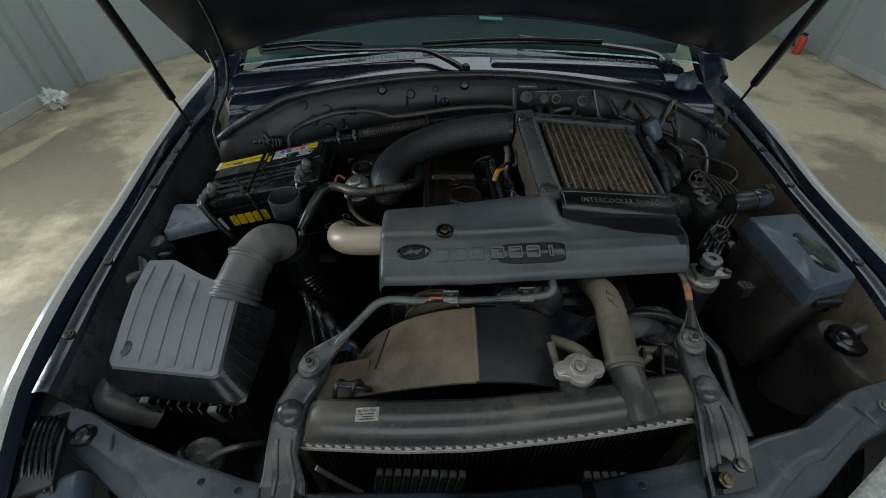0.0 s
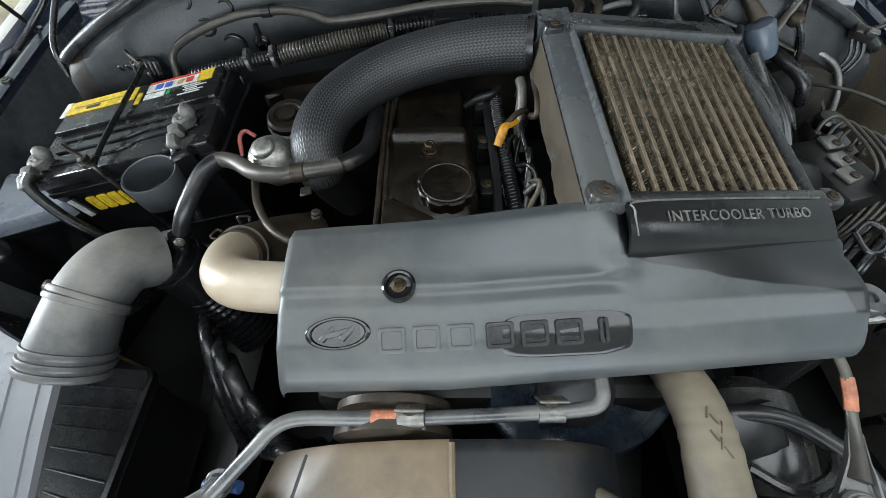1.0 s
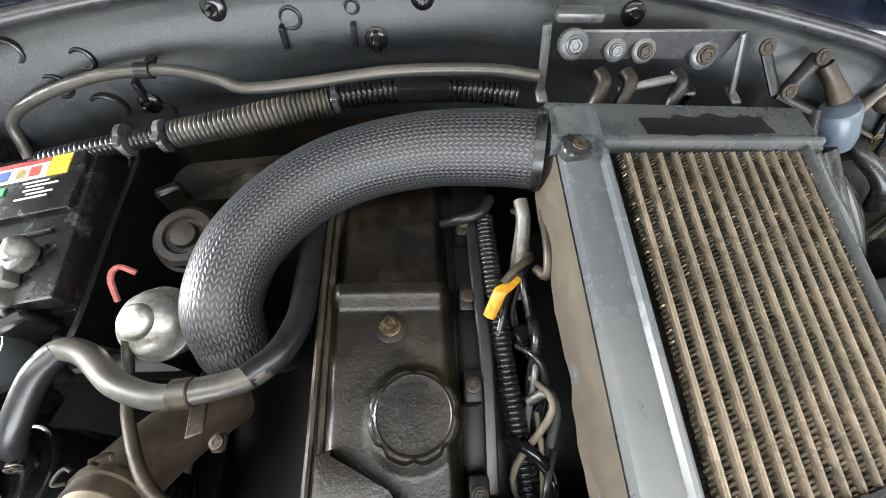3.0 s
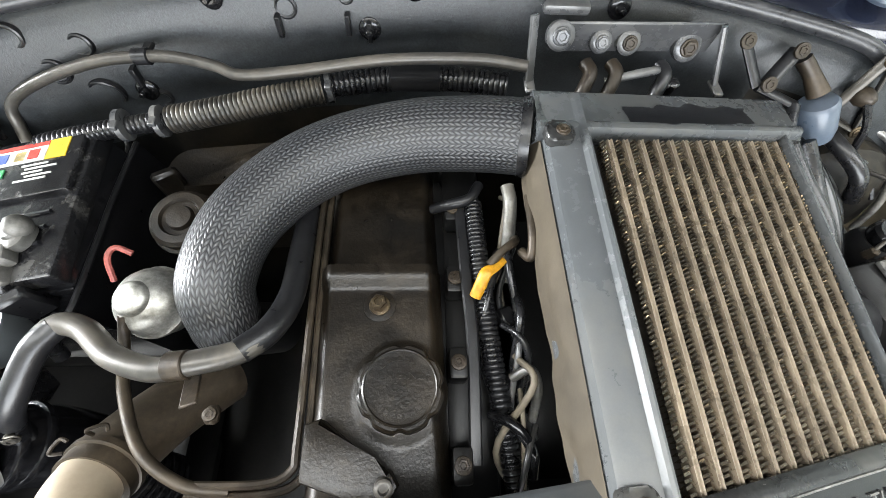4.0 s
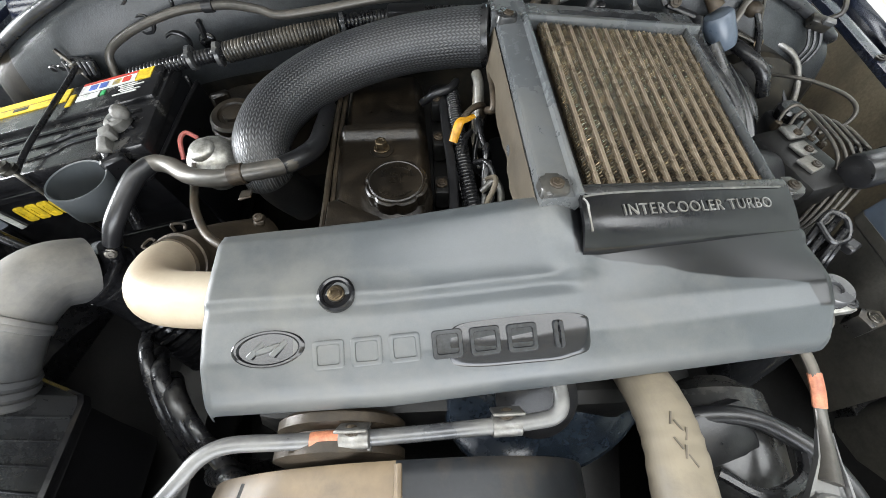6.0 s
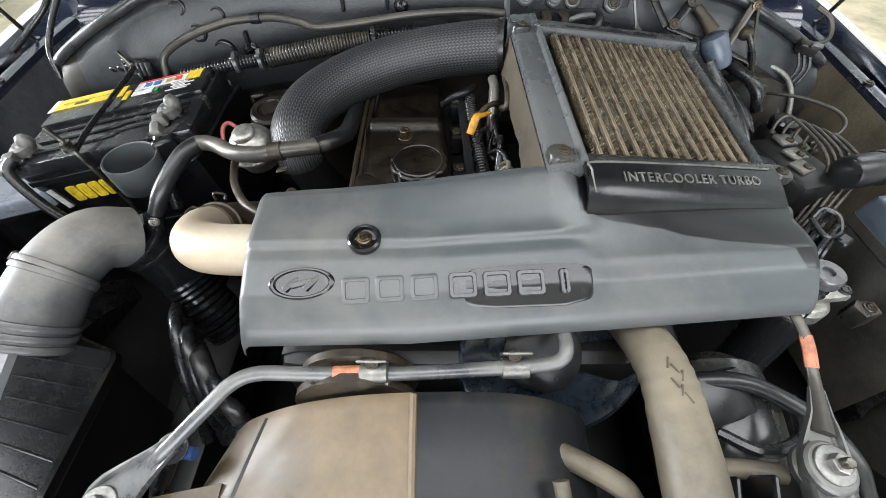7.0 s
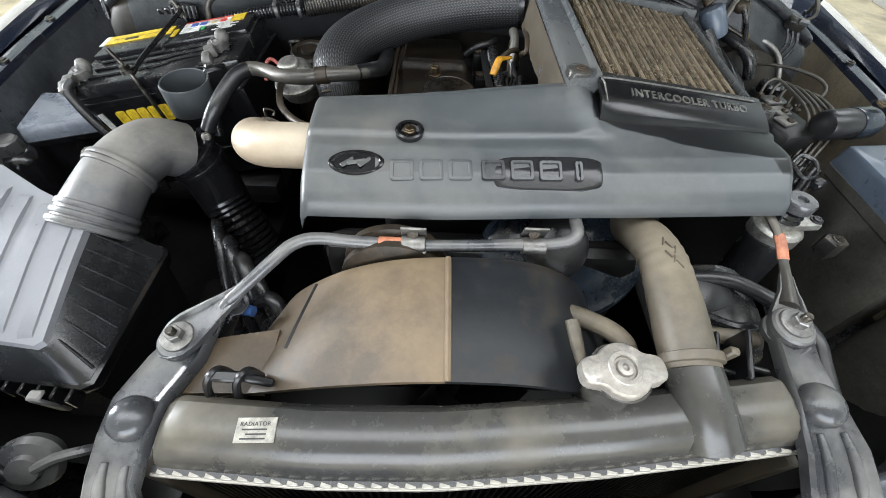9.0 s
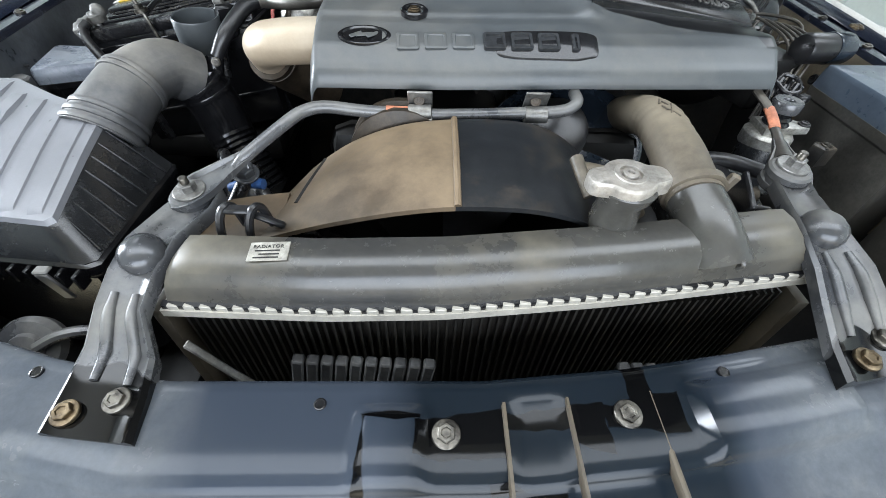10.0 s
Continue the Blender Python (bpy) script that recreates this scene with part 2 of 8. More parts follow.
M_dark_mud = mat("dark_muddy_paint", (0.010, 0.0095, 0.0085), (0.004, 0.004, 0.004), rough=0.5, big=9, dust=(0.09, 0.073, 0.048), dust_amount=0.35, dust_scale=8, bump=0.15, spec=0.2)
M_slate = mat("slate_plastic", (0.014, 0.020, 0.028), (0.009, 0.013, 0.019), rough=0.18, big=10, bump=0.03, mid=0.08, dust=(0.06, 0.068, 0.08), dust_amount=0.14)
M_bottle = mat("cloudy_bottle_plastic", (0.05, 0.048, 0.043), (0.024, 0.023, 0.021), rough=0.42, big=10, dust=(0.17, 0.155, 0.125), dust_amount=0.42)
M_head = mat("printed_label", (0.36, 0.345, 0.30), (0.27, 0.255, 0.22), rough=0.55, big=40)
M_ink = mat("dark_ink", (0.02, 0.02, 0.02), rough=0.4, big=60)
M_lamp = mat("clouded_lamp_plastic", (0.42, 0.42, 0.39), (0.34, 0.34, 0.31), rough=0.25, big=15)
M_seal = mat("seal_rubber", (0.03, 0.031, 0.034), rough=0.3, big=20, dust=(0.2, 0.2, 0.2), dust_amount=0.2)
M_cowl = mat("cowl_plastic", (0.018, 0.022, 0.042), (0.010, 0.013, 0.026), rough=0.18, big=8, bump=0.02, coat=0.6, mid=0.1)
M_boss = mat("damp_ear_plastic", (0.034, 0.034, 0.033), (0.018, 0.018, 0.018), rough=0.24, big=16, dust=(0.12, 0.108, 0.085), dust_amount=0.28, dust_scale=12, bump=0.04, mid=0.1)
M_wetmark = mat("wet_mark_plastic", (0.030, 0.032, 0.034), (0.022, 0.023, 0.025), rough=0.16, big=20, bump=0.02, rvar=0.05, mid=0.0)
M_wet = mat("wet_film", (0.010, 0.010, 0.011), (0.016, 0.016, 0.017), rough=0.12, big=30, bump=0.02, rvar=0.05)
M_damp = mat("damp_plastic", (0.012, 0.0125, 0.0135), (0.008, 0.008, 0.009), rough=0.20, big=18, fine=300, bump=0.02, rvar=0.06, mid=0.0)
M_batt = mat("battery_lid_plastic", (0.013, 0.013, 0.014), (0.008, 0.008, 0.009), rough=0.20, big=14, fine=300, bump=0.15, dust=(0.20, 0.192, 0.175), dust_amount=0.20, dust_scale=30)
M_frame = mat("frame_plastic", (0.082, 0.087, 0.090), (0.060, 0.065, 0.068), rough=0.25, big=5, fine=700, bump=0.04, dust=(0.16, 0.148, 0.122), dust_amount=0.28, dust_scale=4, gc=0.06, mid=0.04)
M_cabin = mat("cabin_trim", (0.034, 0.042, 0.044), (0.022, 0.028, 0.030), rough=0.6, big=6, mid=0.05)
M_paper = mat("pale_paper", (0.30, 0.48, 0.44), (0.2, 0.4, 0.38), rough=0.6, big=12)


def wetted(src, name, groups, soft=0.006, wander=0.012, scale=24.0, color=(0.012, 0.0125, 0.014), rough=0.26):
    """A copy of a surface with water, and on the front panel broad tints, lying on it. groups: patches, each bounded by
    lines (a, b, c): laid where a * x + b * y + c > 0.
    """
    m = src.copy()
    m.name = name
    n, l = m.node_tree.nodes, m.node_tree.links
    b = n["Principled BSDF"]
    co = n.new("ShaderNodeTexCoord")
    sep = n.new("ShaderNodeSeparateXYZ")
    l.new(co.outputs["Object"], sep.inputs[0])
    ns = n.new("ShaderNodeTexNoise")
    ns.inputs["Scale"].default_value, ns.inputs["Detail"].default_value = scale, 1.0
    l.new(co.outputs["Object"], ns.inputs["Vector"])

    def op(kind, a, c, d=None):
        x = n.new("ShaderNodeMath")
        x.operation = kind
        for s, v in zip(x.inputs, (a, c, d)):
            if v is None:
                continue
            if isinstance(v, (int, float)):
                s.default_value = v
            else:
                l.new(v, s)
        return x.outputs[0]

    shift = op("MULTIPLY_ADD", ns.outputs["Fac"], wander * 2, -wander)
    total = None
    for lines in groups:
        low = None
        for ax, ay, c in lines:
            v = op("ADD", op("MULTIPLY_ADD", sep.outputs["Y"], ay, c), op("MULTIPLY", sep.outputs["X"], ax))
            low = v if low is None else op("MINIMUM", low, v)
        total = low if total is None else op("MAXIMUM", total, low)
    mr = n.new("ShaderNodeMapRange")
    mr.inputs["From Min"].default_value, mr.inputs["From Max"].default_value = 0.0, soft
    l.new(op("ADD", total, shift), mr.inputs["Value"])
    for key, v in (("Base Color", (*color, 1)), ("Roughness", rough)):
        old = b.inputs[key].links[0].from_socket
        x = n.new("ShaderNodeMix")
        x.data_type = "RGBA" if key == "Base Color" else "FLOAT"
        i, j, k = (6, 7, 2) if key == "Base Color" else (2, 3, 0)
        l.new(mr.outputs["Result"], x.inputs[0])
        l.new(old, x.inputs[i])
        x.inputs[j].default_value = v
        l.new(x.outputs[k], b.inputs[key])
    if b.inputs["Normal"].links:
        bump = b.inputs["Normal"].links[0].from_node
        while bump.inputs["Strength"].links:
            l.remove(bump.inputs["Strength"].links[0])
        dry = op("MULTIPLY_ADD", mr.outputs["Result"], -bump.inputs["Strength"].default_value, bump.inputs["Strength"].default_value)
        l.new(dry, bump.inputs["Strength"])
    return m


M_cover = wetted(M_grey, "cover_plastic", [[(0.12, 1.0, -0.338), (1.0, 0.0, -0.13)], [(1.0, 0.12, -0.372), (0.0, 1.0, -0.276)]], 0.0018, 0.007, 20.0, (0.008, 0.0085, 0.0095), 0.28)
M_rear_frame = wetted(M_frame, "rear_frame_plastic", [[(-0.18, 1.0, -0.657), (0.18, -1.0, 0.690), (0.8, 0.0, -0.150), (-0.8, 0.0, 0.285)]], 0.003, 0.014, 26.0)
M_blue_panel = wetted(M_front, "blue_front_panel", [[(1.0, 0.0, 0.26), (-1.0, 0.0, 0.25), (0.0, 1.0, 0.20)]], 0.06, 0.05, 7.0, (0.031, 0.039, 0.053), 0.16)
# Damp middle; the dark bonnet's reflection is put into this colour.
M_damp_tint = wetted(M_blue_panel, "damp_front_panel", [[(1.0, 0.0, 0.080), (-1.0, 0.0, 0.205), (0.0, 1.0, 0.185)]], 0.03, 0.02, 9.0, (0.0075, 0.0115, 0.0165), 0.17)
M_panel = wetted(M_damp_tint, "wet_front_panel", [
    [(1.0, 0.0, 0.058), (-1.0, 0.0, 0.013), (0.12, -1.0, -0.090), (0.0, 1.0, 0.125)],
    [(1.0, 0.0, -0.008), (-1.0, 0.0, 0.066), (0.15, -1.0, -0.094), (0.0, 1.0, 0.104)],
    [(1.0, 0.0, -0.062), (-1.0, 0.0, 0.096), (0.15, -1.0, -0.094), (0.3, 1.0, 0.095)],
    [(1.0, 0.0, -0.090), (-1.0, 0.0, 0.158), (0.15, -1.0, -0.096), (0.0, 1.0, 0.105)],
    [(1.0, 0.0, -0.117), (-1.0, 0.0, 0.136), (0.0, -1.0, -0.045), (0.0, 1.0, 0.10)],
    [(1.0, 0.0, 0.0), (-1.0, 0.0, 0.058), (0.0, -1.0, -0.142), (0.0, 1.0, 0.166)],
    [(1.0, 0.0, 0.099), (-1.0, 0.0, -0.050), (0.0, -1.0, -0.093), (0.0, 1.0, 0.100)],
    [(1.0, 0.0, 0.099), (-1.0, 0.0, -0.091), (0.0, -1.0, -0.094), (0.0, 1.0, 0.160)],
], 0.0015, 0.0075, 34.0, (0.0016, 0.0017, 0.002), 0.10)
M_stay = wetted(M_bracket, "wet_bracket_steel", [[(0.0, -1.0, -0.066), (-1.0, 0.0, 0.0)], [(0.0, -1.0, -0.040), (1.0, 0.0, 0.0)]], 0.002, 0.030, 24.0, (0.005, 0.005, 0.005), 0.10)


def glass_mat():
    m = bpy.data.materials.new("windshield_glass")
    m.use_nodes = True
    b = m.node_tree.nodes["Principled BSDF"]
    b.inputs["Base Color"].default_value = (0.45, 0.66, 0.66, 1)
    b.inputs["Roughness"].default_value, b.inputs["Transmission Weight"].default_value, b.inputs["IOR"].default_value = 0.02, 1.0, 1.45
    return m


M_glass = glass_mat()


def braid_mat():
    """Woven sleeve: two families of diagonal strands on the hose's own length and turn coordinates."""
    m = bpy.data.materials.new("braided_sleeve")
    m.use_nodes = True
    nt = m.node_tree
    n, l = nt.nodes, nt.links
    b = n["Principled BSDF"]
    uv = n.new("ShaderNodeUVMap")
    sep = n.new("ShaderNodeSeparateXYZ")
    l.new(uv.outputs[0], sep.inputs[0])

    def op(kind, a, c):
        x = n.new("ShaderNodeMath")
        x.operation = kind
        for s, v in zip(x.inputs, (a, c)):
            if isinstance(v, (int, float)):
                s.default_value = v
            else:
                l.new(v, s)
        return x.outputs[0]

    # chevrons: v counts strands round the hose, u along it
    tri = op("PINGPONG", sep.outputs["Y"], 1.0)
    z = op("ADD", sep.outputs["X"], op("MULTIPLY", tri, 0.85))
    strand = op("PINGPONG", op("MULTIPLY", z, 1.0), 0.5)
    edge = op("PINGPONG", sep.outputs["Y"], 0.5)
    h = op("MULTIPLY", op("SMOOTH_MIN", strand, 0.34), op("ADD", op("MULTIPLY", edge, 1.5), 0.12))
    mr = n.new("ShaderNodeMapRange")
    mr.inputs["From Min"].default_value, mr.inputs["From Max"].default_value = 0.03, 0.20
    l.new(h, mr.inputs["Value"])
    co = n.new("ShaderNodeTexCoord")
    ns = n.new("ShaderNodeTexNoise")
    ns.inputs["Scale"].default_value, ns.inputs["Detail"].default_value = 14.0, 6.0
    l.new(co.outputs["Object"], ns.inputs["Vector"])
    ctop = n.new("ShaderNodeMix")
    ctop.data_type = "RGBA"
    ctop.inputs[6].default_value, ctop.inputs[7].default_value = (0.034, 0.041, 0.050, 1), (0.098, 0.096, 0.092, 1)
    l.new(ns.outputs["Fac"], ctop.inputs[0])
    c = n.new("ShaderNodeMix")
    c.data_type = "RGBA"
    c.inputs[6].default_value = (0.005, 0.005, 0.006, 1)
    l.new(mr.outputs[0], c.inputs[0])
    l.new(ctop.outputs[2], c.inputs[7])
    l.new(c.outputs[2], b.inputs["Base Color"])
    b.inputs["Roughness"].default_value = 0.40
    bp = n.new("ShaderNodeBump")
    bp.inputs["Strength"].default_value, bp.inputs["Distance"].default_value = 0.6, 0.003
    l.new(h, bp.inputs["Height"])
    l.new(bp.outputs["Normal"], b.inputs["Normal"])
    return m


M_braid = braid_mat()

# ---- mesh helpers ----
V = Vector


def thing(name, label, category, base=(0, 0, 0), group="", kind=""):
    ob = new(name)
    ob.empty_display_size = 0.02
    ob.location = base
    ob["base"] = base
    return tagged(ob, label, category, group, kind)


def finish(ob, smooth):
    me = ob.data
    if smooth:
        me.polygons.foreach_set("use_smooth", [True] * len(me.polygons))
        me.set_sharp_from_angle(angle=radians(smooth))
    me.update()


def origin_of(ob):
    """Where a thing's empty stands; parts carry their vertices in world metres."""
    return V(ob["base"]) if "base" in ob else V((0, 0, 0))


def part(name, bm, material, parent=None, label="", smooth=38):
    """One mesh object; its vertices are given in world metres."""
    me = bpy.data.meshes.new(name)
    bmesh.ops.recalc_face_normals(bm, faces=bm.faces[:])
    bm.to_mesh(me)
    bm.free()
    ob = new(name, me)
    for m in material if isinstance(material, (list, tuple)) else (material,):
        me.materials.append(m)
    finish(ob, smooth)
    if parent:
        ob.parent = parent
        ob.matrix_parent_inverse = Matrix.Translation(-origin_of(parent))
    return tagged(ob, label)


def solo(name, bm, material, label, category, group="", kind="", smooth=38):
    return tagged(part(name, bm, material, None, label, smooth), label, category, group, kind)


def curve(pts, n=8):
    """A smooth line (centripetal enough) through the points."""
    p = [V(q) for q in pts]
    p = [p[0] * 2 - p[1]] + p + [p[-1] * 2 - p[-2]]
    out = []
    for i in range(1, len(p) - 2):
        for k in range(n):
            t = k / n
            a, b, c, d = p[i - 1], p[i], p[i + 1], p[i + 2]
            out.append(0.5 * ((2 * b) + (c - a) * t + (2 * a - 5 * b + 4 * c - d) * t * t + (3 * b - a - 3 * c + d) * t ** 3))
    out.append(p[-2])
    return out


def tube(bm, pts, r, n=12, steps=8, ridges=0.0, pitch=0.006, caps=True, uv=None, flat=1.0):
    """A pipe along a smooth line. r: a radius, or one for each point. ridges: depth of corrugation rings, one per pitch."""
    line = curve(pts, steps) if steps else [V(q) for q in pts]
    if ridges:
        length = sum((b - a).length for a, b in zip(line, line[1:]))
        want = max(8, int(length / pitch) * 4)
        cum = [0.0]
        for a, b in zip(line, line[1:]):
            cum.append(cum[-1] + (b - a).length)
        res, j = [], 0
        for k in range(want + 1):
            s = length * k / want
            while j < len(cum) - 2 and cum[j + 1] < s:
                j += 1
            f = (s - cum[j]) / max(1e-9, cum[j + 1] - cum[j])
            res.append(line[j].lerp(line[j + 1], min(1, f)))
        line = res
    radii = r if isinstance(r, (list, tuple)) else [r] * len(pts)
    m = len(line)
    rings, dist = [], 0.0
    tan = (line[1] - line[0]).normalized()
    side = tan.cross(V((0, 0, 1)))
    if side.length < 0.1:
        side = tan.cross(V((1, 0, 0)))
    side.normalize()
    layer = bm.loops.layers.uv.verify() if uv else None
    marks = []
    for i, q in enumerate(line):
        t2 = (line[min(i + 1, m - 1)] - line[max(i - 1, 0)]).normalized()
        side = (side - t2 * side.dot(t2)).normalized()
        up = side.cross(t2)
        f = i / (m - 1) * (len(radii) - 1)
        k = min(int(f), len(radii) - 2) if len(radii) > 1 else 0
        rad = radii[k] + (radii[min(k + 1, len(radii) - 1)] - radii[k]) * (f - k)
        if ridges and i % 4 == 2:
            rad -= ridges
        if i:
            dist += (q - line[i - 1]).length
        marks.append(dist)
        rings.append([bm.verts.new(q + (side * math.cos(a) + up * math.sin(a) * flat) * rad) for a in (2 * math.pi * j / n for j in range(n))])
    for i in range(m - 1):
        for j in range(n):
            f = bm.faces.new((rings[i][j], rings[i][(j + 1) % n], rings[i + 1][(j + 1) % n], rings[i + 1][j]))
            if uv:
                su, sv = uv
                for lp, (a, b) in zip(f.loops, ((i, j), (i, j + 1), (i + 1, j + 1), (i + 1, j))):
                    lp[layer].uv = (marks[a] * su, b / n * sv)
    if caps:
        bm.faces.new(rings[0][::-1])
        bm.faces.new(rings[-1])
    return bm


def box(bm, c, s, bev=0.003, seg=2, rot=None, taper=1.0):
    """A bevelled block: centre, size, turn in degrees; taper: the top's size against the bottom's."""
    g = bmesh.ops.create_cube(bm, size=1.0)
    vs = g["verts"]
    for v in vs:
        k = taper if v.co.z > 0 else 1.0
        v.co = V((v.co.x * s[0] * k, v.co.y * s[1] * k, v.co.z * s[2]))
    es = list({e for v in vs for e in v.link_edges})
    if bev:
        g2 = bmesh.ops.bevel(bm, geom=es, offset=bev, segments=seg, profile=0.5, affect="EDGES")
        vs = list({v for f in g2["faces"] for v in f.verts} | {v for v in vs if v.is_valid})
    mtx = pose(*c, *(rot or (0, 0, 0)))
    bmesh.ops.transform(bm, matrix=mtx, verts=vs)
    return bm


def lathe(bm, prof, m=None, n=24, lobes=0, depth=0.0):
    """A turned body from (radius, height) pairs, closed at both ends, laid out by the matrix m. lobes: grip waves round the rim."""
    m = m or Matrix()
    rings = []
    for r, z in prof:
        ring = []
        for j in range(n):
            a = 2 * math.pi * j / n
            rr = r * (1 - depth * max(0.0, math.cos(a * lobes)) ** 2) if lobes else r
            ring.append(bm.verts.new(m @ V((rr * math.cos(a), rr * math.sin(a), z))))
        rings.append(ring)
    for a, b in zip(rings, rings[1:]):
        for j in range(n):
            bm.faces.new((a[j], a[(j + 1) % n], b[(j + 1) % n], b[j]))
    bm.faces.new(rings[0][::-1])
    bm.faces.new(rings[-1])
    return bm


def axis(at, way, spin=0.0):
    """A matrix whose z runs along way, at a place."""
    return Matrix.Translation(at) @ V(way).to_track_quat("Z", "Y").to_matrix().to_4x4() @ pose(0, 0, 0, 0, 0, spin)


def prism(bm, outline, depth, m=None, bev=0.0, seg=2):
    """An outline in x, y pulled down by depth below z = 0, with its upper rim rounded."""
    m = m or Matrix()
    top = [bm.verts.new(V((x, y, 0))) for x, y in outline]
    bot = [bm.verts.new(V((x, y, -depth))) for x, y in outline]
    n = len(top)
    ft = bm.faces.new(top)
    bm.faces.new(bot[::-1])
    for i in range(n):
        bm.faces.new((top[i], bot[i], bot[(i + 1) % n], top[(i + 1) % n]))
    vs = top + bot
    if bev:
        g = bmesh.ops.bevel(bm, geom=list(ft.edges), offset=bev, segments=seg, profile=0.5, affect="EDGES")
        vs = [v for v in vs if v.is_valid] + [v for f in g["faces"] for v in f.verts]
    bmesh.ops.transform(bm, matrix=m, verts=list(set(vs)))
    return bm


def sheet(bm, nu, nv, f, thick=0.0):
    """A surface f(u, v) over the unit square, with a second skin thick below it and closed rims."""
    top = [[bm.verts.new(V(f(i / nu, j / nv))) for j in range(nv + 1)] for i in range(nu + 1)]
    for i in range(nu):
        for j in range(nv):
            bm.faces.new((top[i][j], top[i + 1][j], top[i + 1][j + 1], top[i][j + 1]))
    if thick:
        bot = [[bm.verts.new(v.co - V((0, 0, thick))) for v in row] for row in top]
        for i in range(nu):
            for j in range(nv):
                bm.faces.new((bot[i][j], bot[i][j + 1], bot[i + 1][j + 1], bot[i + 1][j]))
        for i in range(nu):
            bm.faces.new((top[i][0], bot[i][0], bot[i + 1][0], top[i + 1][0]))
            bm.faces.new((top[i][nv], top[i + 1][nv], bot[i + 1][nv], bot[i][nv]))
        for j in range(nv):
            bm.faces.new((top[0][j], top[0][j + 1], bot[0][j + 1], bot[0][j]))
            bm.faces.new((top[nu][j], bot[nu][j], bot[nu][j + 1], top[nu][j + 1]))
    return bm


def loft(bm, rings, caps=True):
    """A skin over rings of equally many points."""
    vs = [[bm.verts.new(V(q)) for q in r] for r in rings]
    n = len(vs[0])
    for a, b in zip(vs, vs[1:]):
        for j in range(n):
            bm.faces.new((a[j], a[(j + 1) % n], b[(j + 1) % n], b[j]))
    if caps:
        bm.faces.new(vs[0][::-1])
        bm.faces.new(vs[-1])
    return bm


def rounded(w, d, r, n=5):
    """Corner points of a rounded rectangle round the origin."""
    out = []
    for cx, cy, a0 in ((w / 2 - r, d / 2 - r, 0), (-w / 2 + r, d / 2 - r, 90), (-w / 2 + r, -d / 2 + r, 180), (w / 2 - r, -d / 2 + r, 270)):
        for k in range(n + 1):
            a = radians(a0 + 90 * k / n)
            out.append((cx + r * math.cos(a), cy + r * math.sin(a)))
    return out


def lerp_path(pairs, x):
    """Straight-line interpolation in a table of (x, value)."""
    if x <= pairs[0][0]:
        return pairs[0][1]
    for (a, va), (b, vb) in zip(pairs, pairs[1:]):
        if x <= b:
            f = (x - a) / (b - a)
            f = f * f * (3 - 2 * f)
            return va + (vb - va) * f
    return pairs[-1][1]


def hexbolt(parent, at, way=(0, 0, 1), r=0.0075, washer=0.0125, material=None, name="bolt", tall=0.7):
    """A flanged hexagon bolt head on its washer."""
    bm = bmesh.new()
    m = axis(at, way, random.uniform(0, 60))
    lathe(bm, [(washer * 0.96, -0.002), (washer, -0.001), (washer, 0.0012), (washer * 0.95, 0.0018), (r * 1.1, 0.0022)], m, 24)
    lathe(bm, [(r * 1.04, 0.001), (r * 1.06, r * tall * 0.9), (r * 0.94, r * tall), (r * 0.6, r * tall), (r * 0.5, r * tall - 0.001)], m, 6)
    return part(name, bm, material or M_bolt, parent, smooth=25)


def letters(name, text, m, size, material, parent, depth=0.0012, label=""):
    cu = bpy.data.curves.new(name, "FONT")
    cu.body, cu.size, cu.extrude, cu.align_x, cu.align_y, cu.space_character = text, size, depth, "CENTER", "CENTER", 1.12
    tmp = new("lettering_source", cu)
    dg = bpy.context.evaluated_depsgraph_get()
    dg.update()
    me = bpy.data.meshes.new_from_object(tmp.evaluated_get(dg))
    bpy.data.objects.remove(tmp)
    me.transform(m)
    me.materials.clear()
    me.materials.append(material)
    ob = new(name, me)
    if parent:
        ob.parent = parent
        ob.matrix_parent_inverse = Matrix.Translation(-origin_of(parent))
    return tagged(ob, label)

# ---- garage ----
bm = bmesh.new()
box(bm, (0.4, 0.6, -0.05), (40.0, 40.0, 0.1), 0)
solo("ground", bm, M_floor, "wet stained grey concrete garage floor", "floor", kind="structure")


def wall_block(name, spans, label):
    """A wall from upright blocks: (corner a, corner b, low, high), 0.14 m thick."""
    bm = bmesh.new()
    for (ax, ay), (bx, by), lo, hi in spans:
        d = V((bx - ax, by - ay, 0))
        box(bm, ((ax + bx) / 2, (ay + by) / 2, (lo + hi) / 2), (d.length, 0.14, hi - lo), 0.004, 1, (0, 0, math.degrees(math.atan2(d.y, d.x))))
    return solo(name, bm, M_wall, label, "wall", kind="structure")


wall_left = wall_block("wall_left", [((-3.82, -4.5), (-3.82, 0.60), 0, 3.6), ((-3.82, 0.60), (-3.82, 1.60), 2.7, 3.6), ((-3.82, 1.60), (-3.82, 3.86), 0, 3.6)], "grey painted panel wall with a doorway")
wall_corner = wall_block("wall_corner", [((-3.80, 3.9), (-2.7, 5.6), 0, 3.6)], "pale grey painted panel wall")
wall_back = wall_block("wall_back", [((-2.75, 5.66), (4.2, 5.66), 0, 3.6)], "grey painted panel wall")
wall_right = wall_block("wall_right", [((4.2, 5.6), (4.2, -4.5), 0, 3.6)], "grey painted panel wall")
wall_front = wall_block("wall_front", [((-3.75, -4.5), (-3.3, -4.5), 0, 3.6), ((3.3, -4.5), (4.13, -4.5), 0, 3.6), ((-3.3, -4.5), (3.3, -4.5), 3.7, 3.95)], "grey wall on both sides of the open gate")
bm = bmesh.new()
box(bm, (0.2, 0.6, 3.9), (8.2, 10.4, 0.12), 0)
